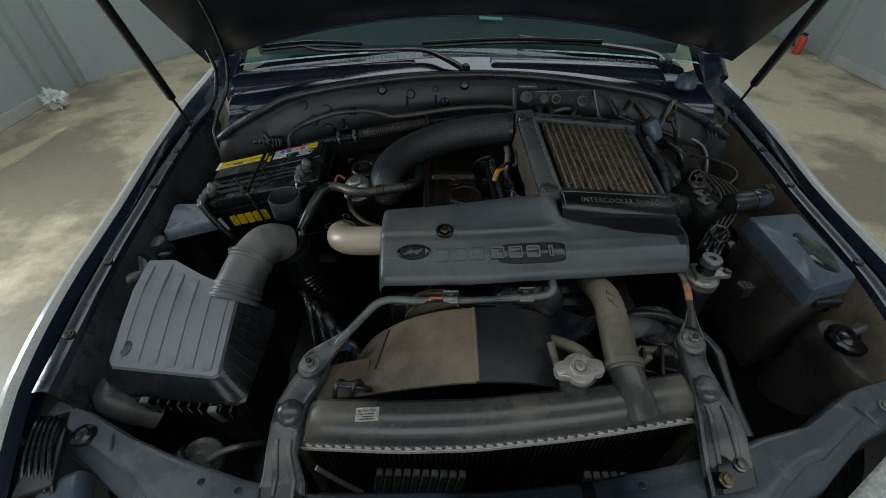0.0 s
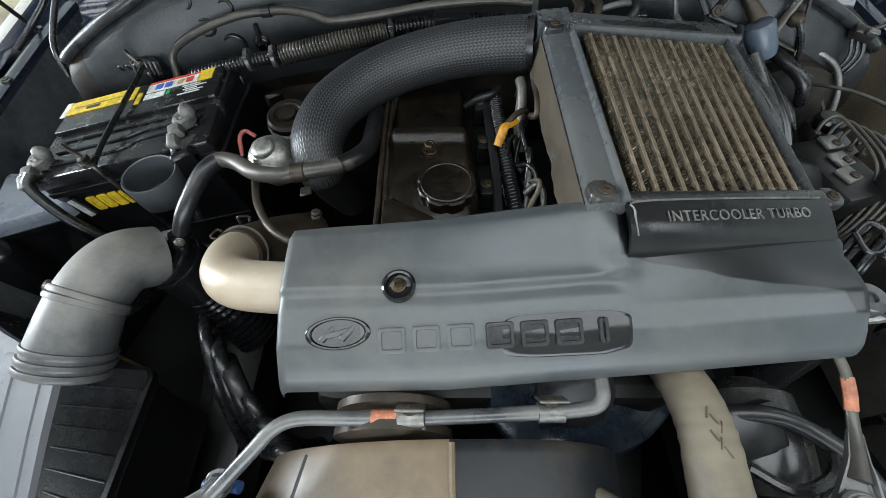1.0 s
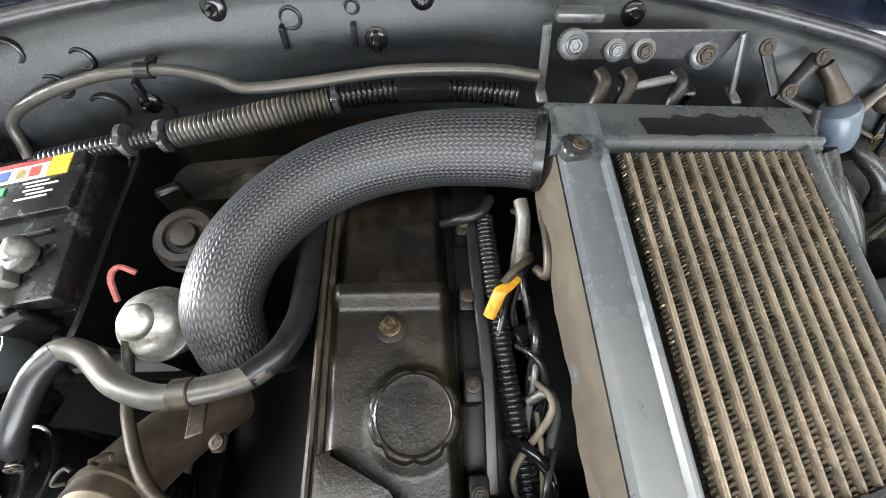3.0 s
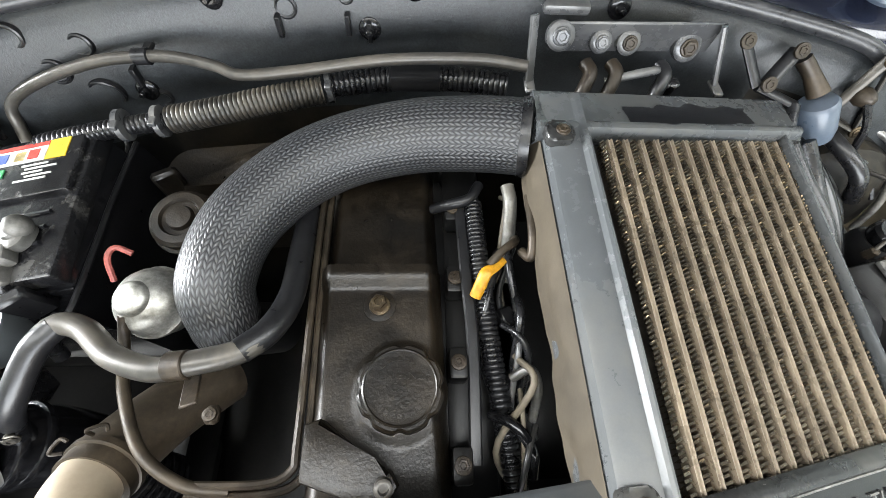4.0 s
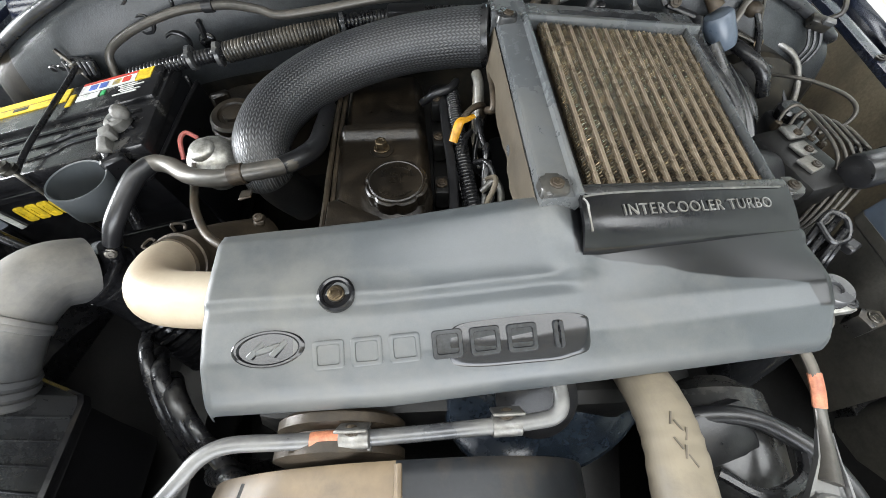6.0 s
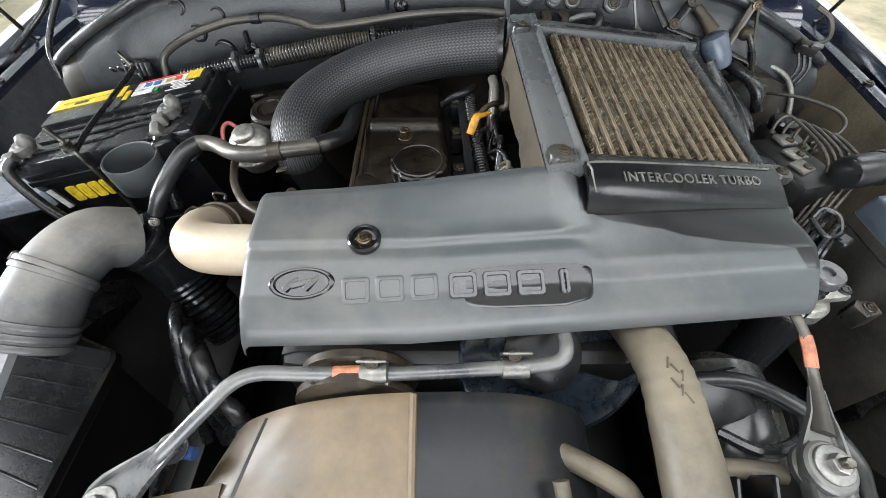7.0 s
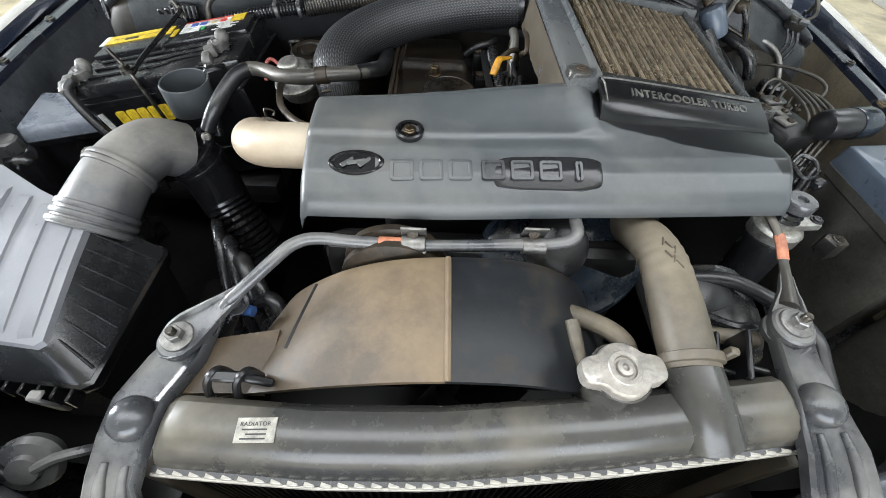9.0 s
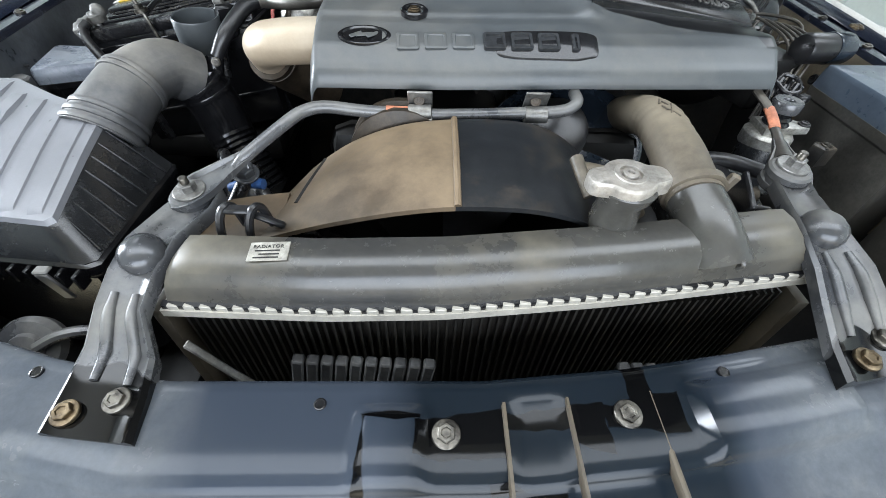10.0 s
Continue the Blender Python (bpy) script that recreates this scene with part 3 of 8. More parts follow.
ceiling = solo("ceiling", bm, M_ceiling, "plain pale ceiling", "ceiling", kind="structure")


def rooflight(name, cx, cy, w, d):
    """An added, unseen kerb and white sheet under the closed ceiling, over a fill lamp."""
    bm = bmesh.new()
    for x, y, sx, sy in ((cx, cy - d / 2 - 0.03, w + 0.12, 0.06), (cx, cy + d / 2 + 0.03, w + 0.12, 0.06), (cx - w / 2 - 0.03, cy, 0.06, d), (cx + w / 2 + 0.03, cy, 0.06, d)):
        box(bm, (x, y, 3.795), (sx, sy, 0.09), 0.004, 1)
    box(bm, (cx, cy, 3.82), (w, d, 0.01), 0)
    solo(name, bm, M_stick_w, "added unseen white sheet in a pale kerb under the ceiling", "rooflight", kind="structure")


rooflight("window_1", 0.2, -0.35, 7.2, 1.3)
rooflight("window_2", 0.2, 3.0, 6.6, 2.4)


def post(at, ob, wide=0.09):
    bm = bmesh.new()
    box(bm, (at[0], at[1], 1.8), (wide, wide, 3.6), 0.008)
    part("post", bm, M_wall, ob)


for xy, ob in (((-3.74, 3.86), wall_left), ((-3.73, 3.45), wall_left), ((4.12, 4.55), wall_right), ((4.12, 5.5), wall_right), ((3.2, 5.58), wall_back)):
    post(xy, ob)


def kerb(name, a, b, ob):
    """Skirting along a wall's foot."""
    bm = bmesh.new()
    d = V((b[0] - a[0], b[1] - a[1], 0))
    box(bm, ((a[0] + b[0]) / 2, (a[1] + b[1]) / 2, 0.05), (d.length, 0.03, 0.1), 0.005, 1, (0, 0, math.degrees(math.atan2(d.y, d.x))))
    part(name, bm, M_ceiling, ob)


kerb("skirting", (-3.735, 1.2), (-3.735, 3.4), wall_left)
kerb("skirting", (4.115, 4.4), (4.115, -2.0), wall_right)


def fire_extinguisher():
    t = thing("fire_extinguisher", "small red fire extinguisher standing by the grey wall", "fire extinguisher", (3.93, 4.74, 0))
    bm = bmesh.new()
    lathe(bm, [(0.036, 0.0), (0.042, 0.006), (0.042, 0.15), (0.034, 0.175), (0.016, 0.19)], Matrix.Translation((3.93, 4.74, 0)))
    part("cylinder", bm, M_red, t)
    bm = bmesh.new()
    box(bm, (3.93, 4.74, 0.205), (0.02, 0.06, 0.025), 0.005)
    part("valve_handle", bm, M_black, t)
    bm = bmesh.new()
    tube(bm, [(3.93, 4.78, 0.205), (3.91, 4.82, 0.15), (3.91, 4.81, 0.06)], 0.01, 8)
    part("discharge_hose", bm, M_rubber, t)


fire_extinguisher()


def plastic_bag():
    bm = bmesh.new()
    bmesh.ops.create_icosphere(bm, subdivisions=3, radius=0.11)
    for v in bm.verts:
        k = 0.6 + 0.7 * noise.noise(v.co * 22)
        v.co = V((v.co.x * k * 1.2, v.co.y * k, max(-0.08, v.co.z * k * 1.2)))
    zlow = min(v.co.z for v in bm.verts)
    bmesh.ops.transform(bm, matrix=Matrix.Translation((-3.55, 3.3, -zlow)), verts=bm.verts[:])
    solo("plastic_bag", bm, M_stick_w, "crumpled white plastic bag lying by the wall", "bag")


plastic_bag()

# ---- the car's body ----
car = thing("car", "dark blue off-road car with its bonnet propped open", "car", (0, 1.0, 0))
RAIL = [(-0.05, 0.665), (0.06, 0.70), (0.26, 0.752), (0.40, 0.783), (0.52, 0.805), (0.70, 0.84), (0.95, 0.878), (1.1, 0.89), (1.6, 0.90)]
CREST = [(-0.1, 0.70), (0.06, 0.75), (0.19, 0.778), (0.31, 0.807), (0.5, 0.843), (0.77, 0.903), (1.1, 0.968), (1.6, 1.03)]


def lin(pairs, x):
    for (a, va), (b, vb) in zip(pairs, pairs[1:]):
        if x <= b:
            return va + (vb - va) * (x - a) / (b - a)
    return pairs[-1][1]


def tuck(s, y):
    """The wing beside the brake servo stands a little nearer to the bay."""
    return 0.02 * min(1, max(0, (y - 0.3) / 0.3)) if s > 0 else 0.0


def fender(s):
    """Outer wing: gutter under the bonnet's edge, shoulder, side with a wheel arch."""
    ys = [-0.16 + 1.64 * i / 52 for i in range(53)]
    bm = bmesh.new()
    rows = []
    for y in ys:
        r, c = lin(RAIL, y) - tuck(s, y), lin(CREST, y) - tuck(s, y)
        drop = 0.03 * max(0, (0.25 - y) / 0.25) ** 2
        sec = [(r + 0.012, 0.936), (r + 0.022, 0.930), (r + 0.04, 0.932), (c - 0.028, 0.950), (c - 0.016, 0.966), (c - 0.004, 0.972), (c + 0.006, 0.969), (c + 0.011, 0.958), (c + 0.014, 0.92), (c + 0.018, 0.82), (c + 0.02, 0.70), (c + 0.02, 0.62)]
        rows.append([bm.verts.new(V((s * x, y, z - drop))) for x, z in sec])
    for a, b in zip(rows, rows[1:]):
        for j in range(len(a) - 1):
            bm.faces.new((a[j], a[j + 1], b[j + 1], b[j]))
    ob = part("fender", bm, [M_paint, M_crest], car, "front wing with a dark gutter and sky sheen coloured onto its shoulder")
    # Sky reflection along the shoulder, put in as a pale colour.
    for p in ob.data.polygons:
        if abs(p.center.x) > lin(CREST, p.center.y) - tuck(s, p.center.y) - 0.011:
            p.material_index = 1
    return ob


def apron(s):
    """Inner wing: flanged rail with dents and holes, wall down into the bay, shelf towards the chassis."""
    bm = bmesh.new()
    rows = []
    for i in range(61):
        y = 0.055 + 1.045 * i / 60
        r = lin(RAIL, y) - tuck(s, y)
        w = 0.006 * math.sin(y * 31) + 0.010 * math.sin(y * 11 + 1)
        sec = [(r + 0.014, 0.937), (r + 0.010, 0.950), (r - 0.004, 0.953), (r - 0.016, 0.951), (r - 0.021, 0.940), (r - 0.024, 0.90), (r - 0.036 + w, 0.84), (r - 0.05 + w, 0.76), (r - 0.08, 0.66), (r - 0.16, 0.58), (r - 0.26, 0.54), (r - 0.34, 0.42), (r - 0.36, 0.30)]
        rows.append([bm.verts.new(V((s * x, y, z))) for x, z in sec])
    for a, b in zip(rows, rows[1:]):
        for j in range(len(a) - 1):
            bm.faces.new((a[j], a[j + 1], b[j + 1], b[j]))
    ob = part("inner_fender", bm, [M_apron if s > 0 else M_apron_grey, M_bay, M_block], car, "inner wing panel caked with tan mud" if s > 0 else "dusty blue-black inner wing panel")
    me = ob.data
    # Low faces take near-black: the shade deep in the bay, as colour.
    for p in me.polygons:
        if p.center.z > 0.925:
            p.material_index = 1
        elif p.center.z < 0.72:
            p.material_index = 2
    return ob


for s in (-1, 1):
    fender(s)
    ap = apron(s)
    for y in (0.16, 0.34, 0.62, 0.8):
        r = lin(RAIL, y) - tuck(s, y)
        hexbolt(ap, (s * (r - 0.006), y, 0.954), (0, 0, 1), 0.006, 0.009)
    for y, z in ((0.3, 0.86), (0.66, 0.87), (0.74, 0.80)):
        r = lin(RAIL, y) - tuck(s, y)
        bm = bmesh.new()
        lathe(bm, [(0.011, -0.004), (0.011, 0.002), (0.007, 0.003), (0.004, 0.001)], axis((s * (r - 0.038), y, z), (-s, 0, 0.3)), 16)
        part("grommet", bm, M_rubber, ap)

XM_REAR = [(-0.73, 0.078), (-0.645, 0.050), (-0.559, 0.012), (-0.484, -0.014), (-0.365, -0.047), (-0.26, -0.066), (0.0, -0.062), (0.124, -0.05), (0.225, -0.034), (0.33, -0.014), (0.407, 0.012), (0.487, 0.03), (0.595, 0.088), (0.70, 0.118)]


def front_panel():
    """Lock carrier across the bay's front: flat top, rolled rear lip, stepped front."""
    bm = bmesh.new()
    rows = []
    for i in range(201):
        x = -0.712 + 1.402 * i / 200
        y = lin(XM_REAR, x)
        narrow = lin([(-0.75, 0.34), (-0.66, 0.37), (-0.53, 0.47), (-0.42, 1.0), (0.35, 1.0), (0.455, 0.52), (0.553, 0.45), (0.7, 0.36)], x)
        z = 0.897 + 0.012 * (x > 0) * min(1, x / 0.3) * 0.6
        mid = abs(x) < 0.36
        bump = 0.0
        if 0.018 < x < 0.060:
            bump = -0.005
        if -0.098 < x < -0.052:
            bump = 0.007
        if 0.165 < x < 0.30:
            bump = 0.010
        d = 0.075 if mid else 0.085
        sec = [(0.004, -0.09), (0.003, -0.012), (-0.001, -0.003), (-0.006, 0.0), (-0.02, 0.0), (-0.026, bump * 0.5), (-0.034, bump), (-d + 0.006, bump), (-d - 0.004, -0.004 + bump * 0.5), (-d - 0.012, -0.016), (-d - 0.05, -0.028), (-d - 0.066, -0.034), (-d - 0.078, -0.055), (-d - 0.083, -0.11), (-d - 0.083, -0.22)]
        fine = [(p[0] + (q[0] - p[0]) * k / 2, p[1] + (q[1] - p[1]) * k / 2) for p, q in zip(sec[3:11], sec[4:12]) for k in range(2)]
        rows.append([bm.verts.new(V((x, y + (a * narrow if a < 0 else a), z + b))) for a, b in sec[:3] + fine + sec[11:]])
    for a, b in zip(rows, rows[1:]):
        for j in range(len(a) - 1):
            bm.faces.new((a[j], a[j + 1], b[j + 1], b[j]))
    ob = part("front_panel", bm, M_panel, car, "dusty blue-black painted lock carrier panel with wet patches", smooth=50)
    for at in ((-0.032, -0.108, 0.898), (0.111, -0.092, 0.901)):
        hexbolt(ob, at, (0, -0.1, 1), 0.0072, 0.0112)
    for at in ((-0.131, -0.086, 0.8975), (0.204, -0.056, 0.904), (-0.363, -0.063, 0.8985), (-0.42, -0.052, 0.8985)):
        bm = bmesh.new()
        lathe(bm, [(0.0050, -0.004), (0.0050, 0.0004), (0.0040, 0.0006), (0.0035, 0.0002), (0.0008, 0.0002)], axis(at, (0, 0, 1)), 14)
        part("drain_hole", bm, M_gloss, ob)
    for x, w in ((0.014, 0.0022), (0.066, 0.0026), (0.136, 0.0036)):
        bm = bmesh.new()
        box(bm, (x, lin(XM_REAR, x) - 0.064, 0.8945), (w * 1.6, 0.085, 0.012), 0.003)
        part("stiffener_ridge", bm, M_sidewall, ob, "tan dusted pressed ridge")
    hexbolt(ob, (0.63, 0.06, 0.905), (0, 0, 1), 0.007, 0.011, M_bracket)
    bm = bmesh.new()
    lathe(bm, [(0.017, -0.003), (0.018, 0.001), (0.016, 0.006), (0.010, 0.009), (0.009, 0.006), (0.003, 0.005)], axis((-0.630, 0.012, 0.898), (0, 0, 1)), 22)
    part("rubber_plug", bm, M_gloss, ob, "black rubber plug")
    for a, b in (((-0.587, 0.014, 0.898), (-0.576, -0.010, 0.898)), ((0.580, 0.060, 0.907), (0.592, 0.032, 0.906))):
        bm = bmesh.new()
        tube(bm, [a, V(a).lerp(V(b), 0.5) + V((0, 0, 0.0015)), b], [0.002, 0.0036, 0.003], 8, 4)
        part("pressed_bead", bm, M_front, ob)
    return ob


front_panel()


def headlight(s):
    cx, cy, turn = (0.592, -0.072, radians(30)) if s > 0 else (-0.800, -0.055, radians(-32))
    bm = bmesh.new()
    rings = []
    for g, dz, dy in ((0.80, 0.002, 0.0), (0.95, -0.003, -0.004), (1.0, -0.012, -0.012), (1.0, -0.10, -0.05), (0.9, -0.14, -0.05)):
        ring = []
        for x, y in rounded(0.25, 0.12, 0.03):
            px, py = x * g, y * g + dy
            ring.append((cx + px * math.cos(turn) - py * math.sin(turn), cy + px * math.sin(turn) + py * math.cos(turn), 0.872 + dz))
        rings.append(ring)
    loft(bm, rings)
    ob = part("headlight", bm, M_lamp, car, "clouded plastic headlight housing")
    for off in (-0.05, 0.03):
        bm = bmesh.new()
        box(bm, (cx + off * math.cos(turn), cy + off * math.sin(turn), 0.876), (0.035, 0.008, 0.006), 0.002, 1, (0, 0, math.degrees(turn) + 70))
        part("moulded_rib", bm, M_lamp, ob)


for s in (-1, 1):
    headlight(s)


def seal_y(x):
    a = abs(x)
    return 0.893 - 0.30 * min(a, 0.56) ** 2 - 0.06 * max(0.0, a - 0.56) + 2.4 * max(0.0, a - 0.72)


def cowl_z(x):
    a = abs(x)
    return 1.128 - 0.13 * min(a, 0.6) ** 2 - 0.06 * max(0.0, a - 0.6)


def seal_z(x):
    """The bulkhead's top edge falls away towards the wings."""
    return lin([(0.5, cowl_z(min(abs(x), 0.5))), (0.55, 1.076), (0.60, 1.054), (0.65, 1.028), (0.70, 0.998), (0.74, 0.968), (0.83, 0.94)], max(0.5, abs(x)))


def pad_y(x, z):
    """The bulkhead pad's face at a height."""
    return seal_y(x) + lin([(0.6, -0.05), (0.7, -0.05), (0.85, -0.02), (0.94, -0.012), (1.0, -0.022), (1.06, -0.016), (1.10, -0.006), (1.112, 0.002), (1.2, 0.012)], z - seal_z(x) + 1.128)


def firewall():
    bm = bmesh.new()
    rows = []
    for i in range(81):
        x = -0.83 + 1.66 * i / 80
        y, dz = seal_y(x), seal_z(x) - 1.128
        w = 0.004 * noise.noise(V((x * 9, 0, 0)))
        sec = [(0.035, 1.118), (0.012, 1.120), (0.002, 1.112), (-0.006, 1.10), (-0.016 + w, 1.06), (-0.022 - w, 1.0), (-0.012 + w, 0.94), (-0.02, 0.85), (-0.05, 0.7), (-0.05, 0.3)]
        rows.append([bm.verts.new(V((x, y + a, z + dz))) for a, z in sec])
    for a, b in zip(rows, rows[1:]):
        for j in range(len(a) - 1):
            bm.faces.new((a[j], a[j + 1], b[j + 1], b[j]))
    ob = part("firewall", bm, [M_pad, M_dark_mud], car, "dusty black insulated bulkhead")
    # Ends and foot: tan mud over a colour darkened for the shade there.
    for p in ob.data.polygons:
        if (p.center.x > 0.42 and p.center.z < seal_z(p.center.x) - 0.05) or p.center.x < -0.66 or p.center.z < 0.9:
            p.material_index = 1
    for x, z in ((-0.248, 1.098), (-0.02, 1.104), (0.221, 1.098), (-0.36, 1.0), (-0.075, 1.062)):
        y = pad_y(x, z) - 0.002
        bm = bmesh.new()
        m = axis((x, y, z), (0, -1, 0.25))
        lathe(bm, [(0.0135, -0.004), (0.0135, 0.001), (0.011, 0.003), (0.0065, 0.0035), (0.006, 0.007)], m, 18)
        lathe(bm, [(0.0035, 0.004), (0.0035, 0.016), (0.0025, 0.017)], m, 8)
        part("stud_clip", bm, M_gloss, ob, "black push clip on a threaded stud")
    for x, z, r in ((-0.44, 1.035, 0.014), (-0.405, 1.0, 0.019), (-0.35, 0.985, 0.012), (-0.46, 1.075, 0.012), (-0.17, 1.085, 0.012), (-0.10, 1.095, 0.008), (-0.40, 1.06, 0.012)):
        y = pad_y(x, z)
        bm = bmesh.new()
        m = axis((x, y - 0.0012, z), (0, -1, -0.1 if z < 1.03 else 0.2))
        ring = [[m @ V(((r + a) * math.cos(t), (r + a) * math.sin(t), h)) for t in (2 * math.pi * k / 22 for k in range(22))] for a, h in ((0.0020, -0.006), (0.0012, -0.0008), (-0.0008, 0.0002), (-0.0028, -0.0006), (-0.0038, -0.006))]
        loft(bm, ring, False)
        part("pressed_ring", bm, M_black, ob)
    # seal and its carrier lip
    bm = bmesh.new()
    tube(bm, [(x, seal_y(x) + 0.008, seal_z(x)) for x in (-0.738, -0.70, -0.65, -0.6, -0.55, -0.5, -0.4, -0.3, -0.2, -0.1, 0, 0.1, 0.2, 0.3, 0.4, 0.5, 0.55, 0.6, 0.65, 0.70, 0.738)], 0.009, 10, 4)
    part("bonnet_seal", bm, M_seal, car, "glossy black rubber bonnet seal", smooth=60)
    bm = bmesh.new()
    tube(bm, [(x, seal_y(x) + 0.032, seal_z(x) - 0.006) for x in (-0.735, -0.70, -0.65, -0.6, -0.5, -0.4, -0.2, 0, 0.2, 0.4, 0.5, 0.6, 0.65, 0.70, 0.735)], 0.006, 8, 6)
    part("seal_carrier", bm, M_paint, car, smooth=60)
    return ob


firewall()


def cowl():
    bm = bmesh.new()

    def f(u, v):
        x = -0.715 + 1.43 * u
        y0 = seal_y(x) + 0.02
        y = y0 + (1.205 - 0.22 * x * x - y0) * v
        z = seal_z(x) + (cowl_z(x) - seal_z(x)) * min(1.0, v / 0.3) - 0.03 + lin([(0.0, 0.0), (0.08, -0.025), (0.26, -0.040), (0.34, -0.036), (0.38, -0.014), (0.43, -0.006), (0.7, 0.012), (0.9, 0.016), (1.0, 0.006)], v)
        return x, y, z

    sheet(bm, 48, 30, f, 0.010)
    ob = part("cowl_panel", bm, M_cowl, car, "glossy blue-black moulded cowl panel below the windscreen", smooth=50)
    for x0, x1, y0 in ((-0.735, -0.16, 1.050), (0.06, 0.60, 1.036)):
        bm = bmesh.new()

        def g(u, v, x0=x0, x1=x1, y0=y0):
            x = x0 + (x1 - x0) * u
            e = min(u, 1 - u) * (x1 - x0)
            return x, y0 + 0.095 * v - 0.10 * x * x + (0.06 * (x + 0.16) if x < 0 else 0), 1.076 + 0.036 * (1 - (1 - v) ** 4) - 0.05 * x * x - 0.012 * max(0, 1 - e / 0.012) ** 2

        sheet(bm, 40, 10, g, 0.008)
        tray = part("cowl_tray", bm, M_cowl, car, "glossy cowl cover tray", smooth=50)
        for k in range(14):
            x = x0 + (x1 - x0) * (0.60 + 0.022 * k)
            q = g((x - x0) / (x1 - x0), 0.78)
            bm = bmesh.new()
            box(bm, (q[0], q[1], q[2] + 0.001), (0.003, 0.018, 0.003), 0.0008, 1, (16, 0, 0))
            part("vent_slat", bm, M_black, tray)


cowl()


def windscreen():
    bm = bmesh.new()
    sheet(bm, 20, 10, lambda u, v: (-0.74 + 1.48 * u + (0.5 - u) * 0.18 * v, 1.20 - 0.13 * ((u - 0.5) * 1.6) ** 2 + 0.60 * v, 1.108 + 0.50 * v - 0.02 * ((u - 0.5) * 2) ** 2), 0.005)
    ob = part("windshield", bm, M_glass, car, "tinted curved windscreen glass")
    ob.visible_shadow = False
    bm = bmesh.new()
    sheet(bm, 10, 10, lambda u, v: (-0.72 + 1.44 * u, 1.25 + 0.42 * v, 1.105 + 0.035 * math.sin(v * 2.6) + 0.022 * math.exp(-((u - 0.72) * 9) ** 2) * v), 0.03)
    part("dashboard", bm, M_cabin, car, "grey dashboard top behind the windscreen")
    bm = bmesh.new()
    box(bm, (0.085, 1.45, 1.160), (0.09, 0.10, 0.006), 0.002, 1, (18, 6, 12))
    box(bm, (0.13, 1.47, 1.166), (0.07, 0.07, 0.006), 0.002, 1, (24, -4, 30))
    solo("paper_sheets", bm, M_paper, "pale papers lying on the dashboard", "paper")
    for s in (-1, 1):
        for line, r in (([(0.80, 1.10, 1.03), (0.765, 1.26, 1.17), (0.72, 1.54, 1.41), (0.67, 1.82, 1.63)], 0.042), ([(0.79, 2.55, 1.06), (0.74, 2.58, 1.35), (0.68, 2.60, 1.64)], 0.045), ([(0.78, 3.85, 1.06), (0.73, 3.75, 1.35), (0.66, 3.60, 1.64)], 0.05)):
            bm = bmesh.new()
            tube(bm, [(s * x, y, z) for x, y, z in line], r, 14, 5)
            part("windscreen_pillar" if r < 0.043 else "door_pillar", bm, M_paint, car)
    # body below the side windows, and the roof over them
    bm = bmesh.new()
    rings = []
    for y, w, zl, zh in ((1.26, 0.80, 0.40, 1.06), (1.75, 0.82, 0.40, 1.06), (3.6, 0.82, 0.40, 1.06), (4.2, 0.78, 0.5, 1.0)):
        rings.append([(x * w / 0.5, y, zl + (zh - zl) * (zz + 0.5)) for x, zz in rounded(1.0, 1.0, 0.12, 3)])
    loft(bm, rings)
    part("cabin_shell", bm, M_paint, car)
    bm = bmesh.new()
    sheet(bm, 14, 14, lambda u, v: (-0.69 + 1.38 * u, 1.79 + 1.85 * v, 1.62 + 0.05 * math.sin(u * math.pi) + 0.05 * math.sin(v * math.pi)), 0.03)
    part("roof", bm, M_paint, car, "dark painted car roof")
    for s in (-1, 1):
        bm = bmesh.new()
        rings = [[(s * 0.36 + x * g, 2.28 + y * g * 0.5 + lean, z) for x, y in rounded(0.46, 0.24, 0.06)] for g, z, lean in ((1.0, 1.0, 0.0), (1.0, 1.22, 0.04), (0.85, 1.34, 0.06), (0.55, 1.38, 0.07), (0.52, 1.52, 0.09), (0.3, 1.56, 0.09))]
        loft(bm, rings)
        part("front_seat", bm, M_cabin, car, "grey cloth front seat back")


windscreen()


def wiper(arm, a, b):
    bm = bmesh.new()
    n = len(arm)
    tube(bm, arm, [0.013, 0.012, 0.010] + [0.007] * (n - 4) + [0.005], 8, 6, flat=0.6)
    ob = part("wiper_arm", bm, M_gloss, car, "black wiper arm")
    bm = bmesh.new()
    a, b = V(a), V(b)
    tube(bm, [a, a.lerp(b, 0.5) + V((0, 0.006, 0.008)), b], 0.0055, 6, 6)
    tube(bm, [a + V((0, 0, -0.012)), a.lerp(b, 0.5) + V((0, 0.006, -0.004)), b + V((0, 0, -0.012))], 0.0028, 6, 6)
    part("wiper_blade", bm, M_gloss, ob)
    bm = bmesh.new()
    lathe(bm, [(0.014, -0.02), (0.014, 0.010), (0.009, 0.016)], axis(arm[0], (0, -0.2, 1)), 14)
    part("wiper_pivot", bm, M_black, ob)


wiper([(-0.013, 1.015, 1.102), (-0.08, 1.065, 1.122), (-0.15, 1.105, 1.132), (-0.30, 1.098, 1.134), (-0.445, 1.088, 1.136), (-0.53, 1.125, 1.140)], (-0.66, 1.140, 1.133), (-0.34, 1.150, 1.138))
wiper([(0.616, 1.075, 1.094), (0.585, 1.13, 1.112), (0.42, 1.165, 1.128), (0.275, 1.180, 1.136), (0.17, 1.215, 1.142)], (-0.15, 1.175, 1.132), (0.43, 1.165, 1.138))


